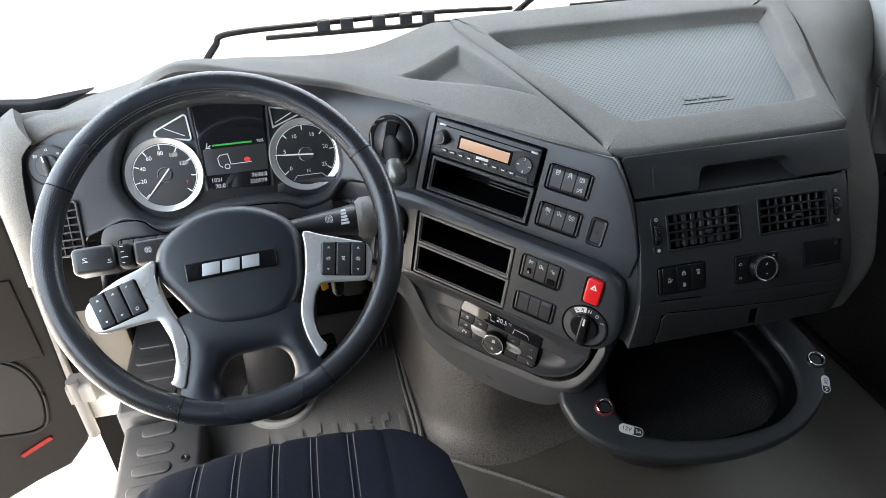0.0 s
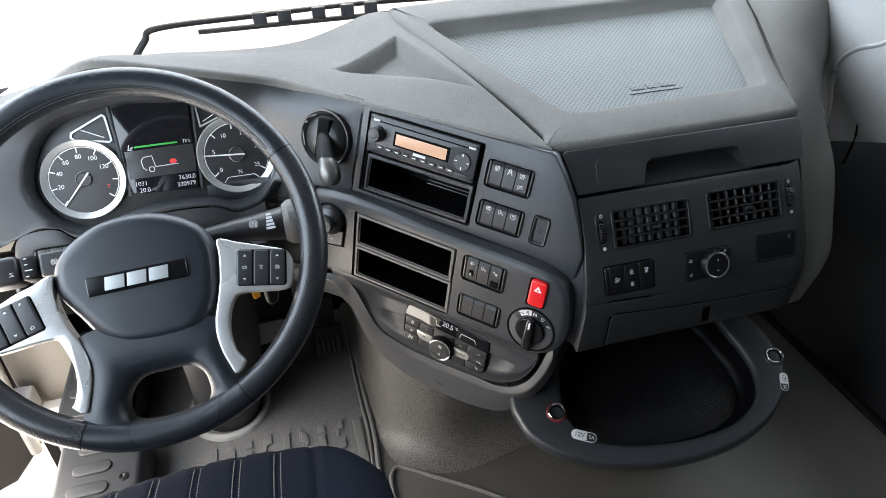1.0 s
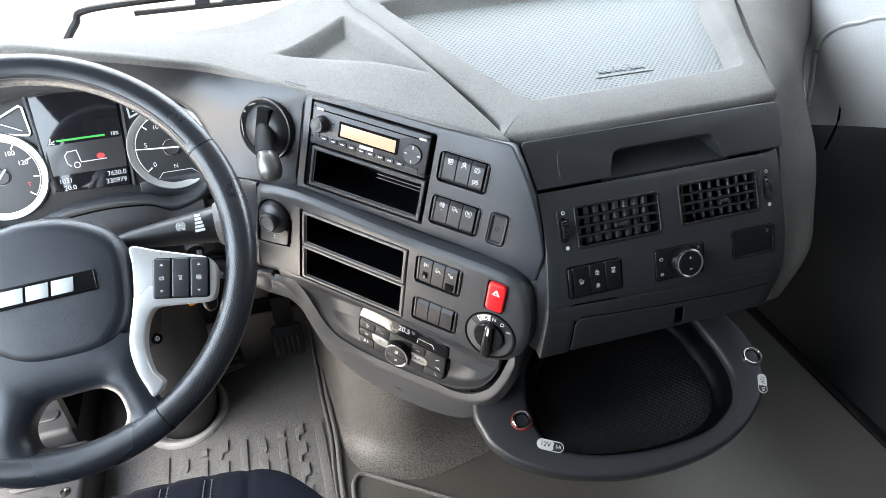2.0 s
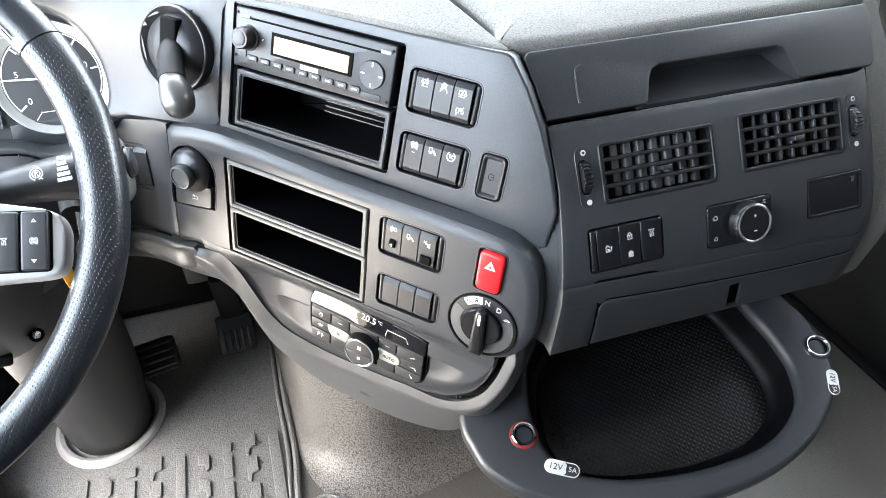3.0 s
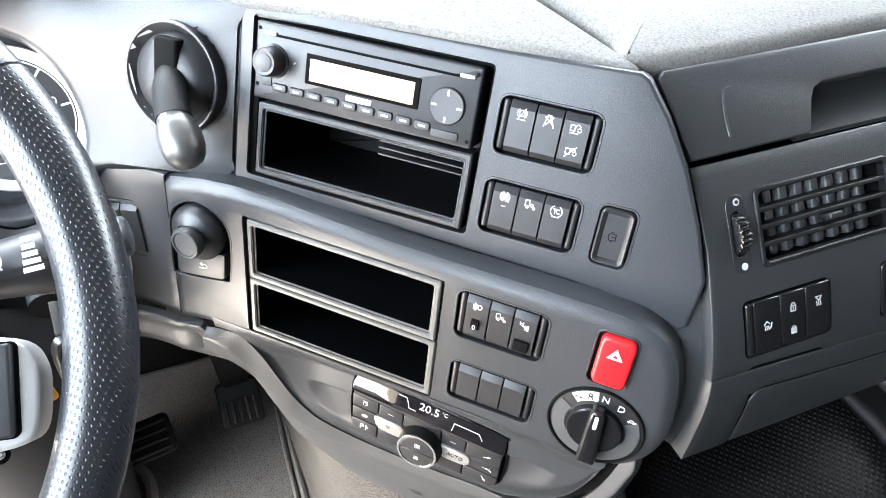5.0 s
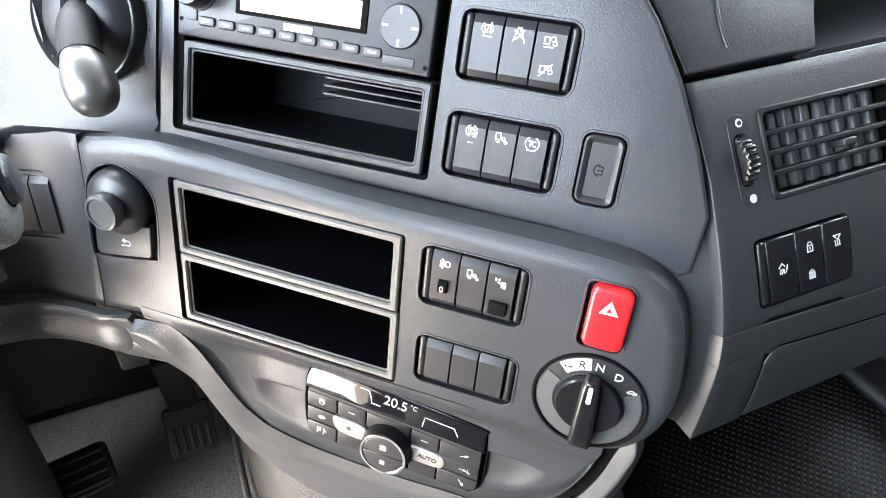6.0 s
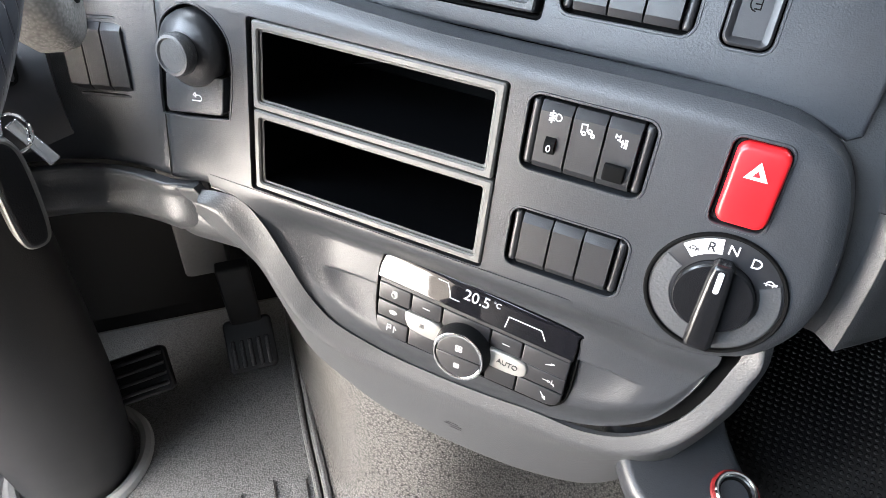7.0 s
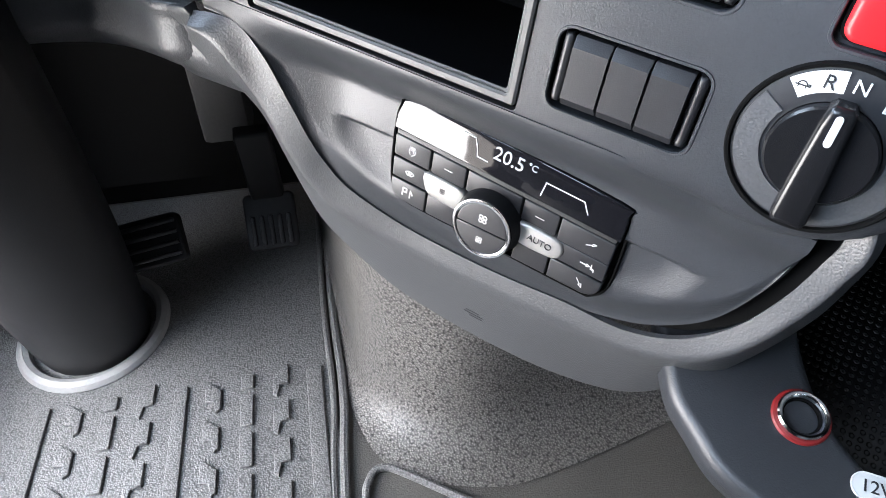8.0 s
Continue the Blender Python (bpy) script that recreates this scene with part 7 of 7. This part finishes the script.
# ribbed kick panel beside the door
kp = thing("kick_step", "dark grey ribbed plastic sill panel with a bolt", "sill panel", (-0.37, 1.0, 0.0))
part("body", box(-0.455, 0.70, 0.0, -0.287, 1.155, 0.10, 0.012), M_KICK, kp)
part("upper_body", box(-0.470, 1.16, 0.0, -0.315, 1.50, 0.125, 0.012), M_KICK, kp)
for k in range(6):
    y = 0.86 + k * 0.052
    part("rib", plate(rr(-0.435 + 0.004 * k, y - 0.015, -0.345, y + 0.015, 0.014), 0.098, 0.1045, 0.003), M_KICK, kp)
for k in range(4):
    y = 1.21 + k * 0.06
    part("rib", plate(rr(-0.450, y - 0.015, -0.345, y + 0.015, 0.014), 0.122, 0.1295, 0.003), M_KICK, kp)
part("bolt", lathe([(0.0105, 0.095), (0.0105, 0.1015), (0.008, 0.103), (0.0055, 0.1015), (0.0, 0.1015)], 24, T(-0.319, 1.030)), M_RUBBER, kp)
part("bolt_head", lathe([(0.0052, 0.10), (0.0052, 0.1045), (0.0028, 0.1045), (0.0, 0.103)], 12, T(-0.319, 1.030)), M_CHROME, kp)

# open driver's door, seen past the wheel
dr = thing("door_1", "open driver's door with grey card, speaker and red reflector", "door", (-0.95, 1.5, -0.6), kind="structure")
MDr = basis((0, 1.50, 0), (1, 0, 0), (0, 0, 1))
dco = [(-1.75, -0.10), (-1.60, -0.62), (-1.10, -0.52), (-0.875, -0.40), (-0.771, -0.355), (-0.708, -0.28), (-0.690, -0.24), (-0.672, 0.25), (-0.662, 0.80), (-1.75, 0.80)]
part("card", plate(dco, -0.06, 0.0, 0.012, MDr), M_DOOR, dr, "grey moulded door card")
part("frame_strip", plate([(-0.690, -0.245), (-0.678, -0.245), (-0.658, 0.25), (-0.645, 0.80), (-0.660, 0.80), (-0.672, 0.25)], -0.03, 0.010, 0.003, MDr), M_PAINT, dr, "white painted door edge")
part("inner_frame", plate([(-0.678, -0.22), (-0.660, -0.22), (-0.642, 0.25), (-0.628, 0.80), (-0.645, 0.80), (-0.658, 0.25)], -0.05, -0.006, 0.004, MDr), M_RUBBER, dr, "dark rubber door seal")
part("speaker_grille", plate(ccw(smooth_line([(-0.764, -0.02), (-0.764, -0.10), (-0.79, -0.175), (-0.86, -0.19), (-0.98, -0.16), (-1.02, -0.05), (-0.95, 0.06), (-0.85, 0.07), (-0.79, 0.04)], 5, True)), -0.004, 0.006, 0.004, MDr), M_GREY, dr, "grey fabric speaker grille")
part("speaker_rim", tube([MDr @ Vector((x, y, 0.002)) for x, y in smooth_line([(-0.757, -0.02), (-0.757, -0.10), (-0.785, -0.182), (-0.86, -0.198), (-0.985, -0.168), (-1.03, -0.05), (-0.955, 0.068), (-0.85, 0.078), (-0.783, 0.046)], 5, True)], 0.005, 8, True), M_DARK, dr)
part("red_reflector", plate(rr(-0.054, -0.007, 0.054, 0.007, 0.003), -0.002, 0.006, 0.002, MDr @ T(-0.831, -0.255, 0, 29)), M_RED, dr, "red plastic reflector")
part("door_band", plate([(-1.7, 0.03), (-0.71, 0.06), (-0.71, 0.30), (-1.7, 0.30)], -0.002, 0.006, 0.004, MDr), M_DOOR, dr)
# hinge clutter and sill
hg = thing("door_hinge", "white painted door hinge and check strap", "hinge", (-0.56, 1.40, 0.0))
part("hinge_leaf", box(-0.610, 1.38, -0.075, -0.53, 1.42, -0.005, 0.008), M_PAINT, hg)
part("hinge_knuckle", box(-0.640, 1.36, 0.00, -0.575, 1.42, 0.055, 0.01), M_PAINT, hg)
part("hinge_pin", tube([(-0.618, 1.37, -0.12), (-0.618, 1.37, 0.07)], 0.014, 14), M_PAINT, hg)
part("strap", box(-0.53, 1.33, -0.14, -0.505, 1.37, -0.06, 0.004), M_RUBBER, hg)
post = part("wall_post", box(-0.625, 1.43, -0.02, -0.475, 1.50, 0.50, 0.012), M_POST)
tagged(post, "beige painted front door post, its shade put into the colour", "wall", kind="structure")
pil = part("trim_pillar", plate([(-0.56, 0.770), (-0.46, 0.762), (-0.42, 0.766), (-0.35, 0.795), (-0.46, 0.783), (-0.56, 0.792)], -0.02, 0.0, 0.004, basis((0, 1.32, 0), (1, 0, 0), (0, 0, 1))), M_RUBBER)
tagged(pil, "dark pillar foot trim beside the windscreen", "trim", kind="structure")

# ---------------------------------------------------------------- wipers outside the glass
wp = thing("windscreen_wiper", "black wiper arm with a flat blade parked along the windscreen", "wiper", (-0.15, 1.5, 0.78))
part("arm", tube(smooth_line([(-0.165, 1.50, 0.77), (-0.135, 1.50, 0.806), (-0.103, 1.50, 0.828), (0.10, 1.50, 0.834), (0.30, 1.50, 0.838), (0.52, 1.50, 0.832)], 5), lambda s: 0.0075 - 0.003 * s, 8), M_RUBBER, wp)
part("blade", box(-0.03, 1.485, 0.811, 0.585, 1.495, 0.820, 0.003), M_RUBBER, wp)
for x in (0.08, 0.13, 0.20, 0.26, 0.31):
    part("bracket", box(x, 1.488, 0.818, x + 0.028, 1.504, 0.842, 0.003), M_GREY, wp)
wp2 = thing("windscreen_wiper", "second black wiper arm rising from the windscreen foot", "wiper", (0.47, 1.5, 0.76))
part("arm", tube([(0.462, 1.50, 0.768), (0.50, 1.50, 0.800), (0.575, 1.50, 0.856)], 0.007, 8), M_RUBBER, wp2)
part("blade", box(0.655, 1.485, 0.824, 1.25, 1.495, 0.834, 0.003), M_RUBBER, wp2)
part("arm_end", tube([(0.575, 1.50, 0.856), (0.80, 1.50, 0.852), (1.1, 1.50, 0.846)], 0.005, 8), M_RUBBER, wp2)

# ---------------------------------------------------------------- passenger door side
dp = thing("door_2", "closed grey passenger door trim with a chrome-framed handle recess", "door", (1.25, 0.7, 0.0), kind="structure")
CO = [(1.194, 1.095, 0.607), (1.194, 1.122, 0.648), (1.194, 1.139, 0.700), (1.194, 1.145, 0.760), (1.194, 1.128, 0.792), (1.194, 1.095, 0.818), (1.194, 1.00, 0.858), (1.194, 0.75, 0.92)]
CI = [(1.192, 1.093, 0.611), (1.192, 1.099, 0.657), (1.192, 1.107, 0.700), (1.192, 1.104, 0.740), (1.192, 1.074, 0.773), (1.192, 1.029, 0.795), (1.192, 0.978, 0.818), (1.192, 0.75, 0.875)]
part("upper_trim", sheet(lambda s, t: (1.205 + 0.05 * (1 - t) ** 3 * (1 - s), lerp(0.30, 1.34, s), lerp(lerp(0.80, 0.46, s ** 1.6), 1.02, t)), 24, 12, 0.02, 0.006), M_DTRIM, dp, "grey moulded upper door trim")
part("handle_recess", sheet(lambda s, t: curve_at(smooth_line(CO, 6), s).lerp(curve_at(smooth_line(CI, 6), s), t) + Vector((0.006, 0, 0)), 40, 3, 0.004), M_GAP, dp)
part("chrome_strip", tube(smooth_line(CO, 6), 0.0065, 10), M_DIALRING, dp, "satin chrome handle surround")
part("chrome_strip", tube(smooth_line(CI, 6), 0.0065, 10), M_DIALRING, dp, "satin chrome handle surround")
part("lower_trim", box(1.30, 0.0, 0.0, 1.36, 1.55, 0.62, 0.02), M_DARK, dp, "dark grey lower door trim")
part("trim_joint", tube(smooth_line([(1.199, 1.089, 0.771), (1.199, 1.055, 0.717), (1.199, 1.038, 0.678), (1.199, 1.02, 0.617), (1.199, 1.027, 0.55)], 4), 0.0025, 6), M_GAP, dp)
part("floor_channel", box(1.275, 0.30, -0.003, 1.295, 1.5, 0.004, 0.002), M_RUBBER, None).name = "trim_floor_channel"
tagged(bpy.data.objects["trim_floor_channel"], "black rubber channel along the passenger floor", "trim", kind="structure")
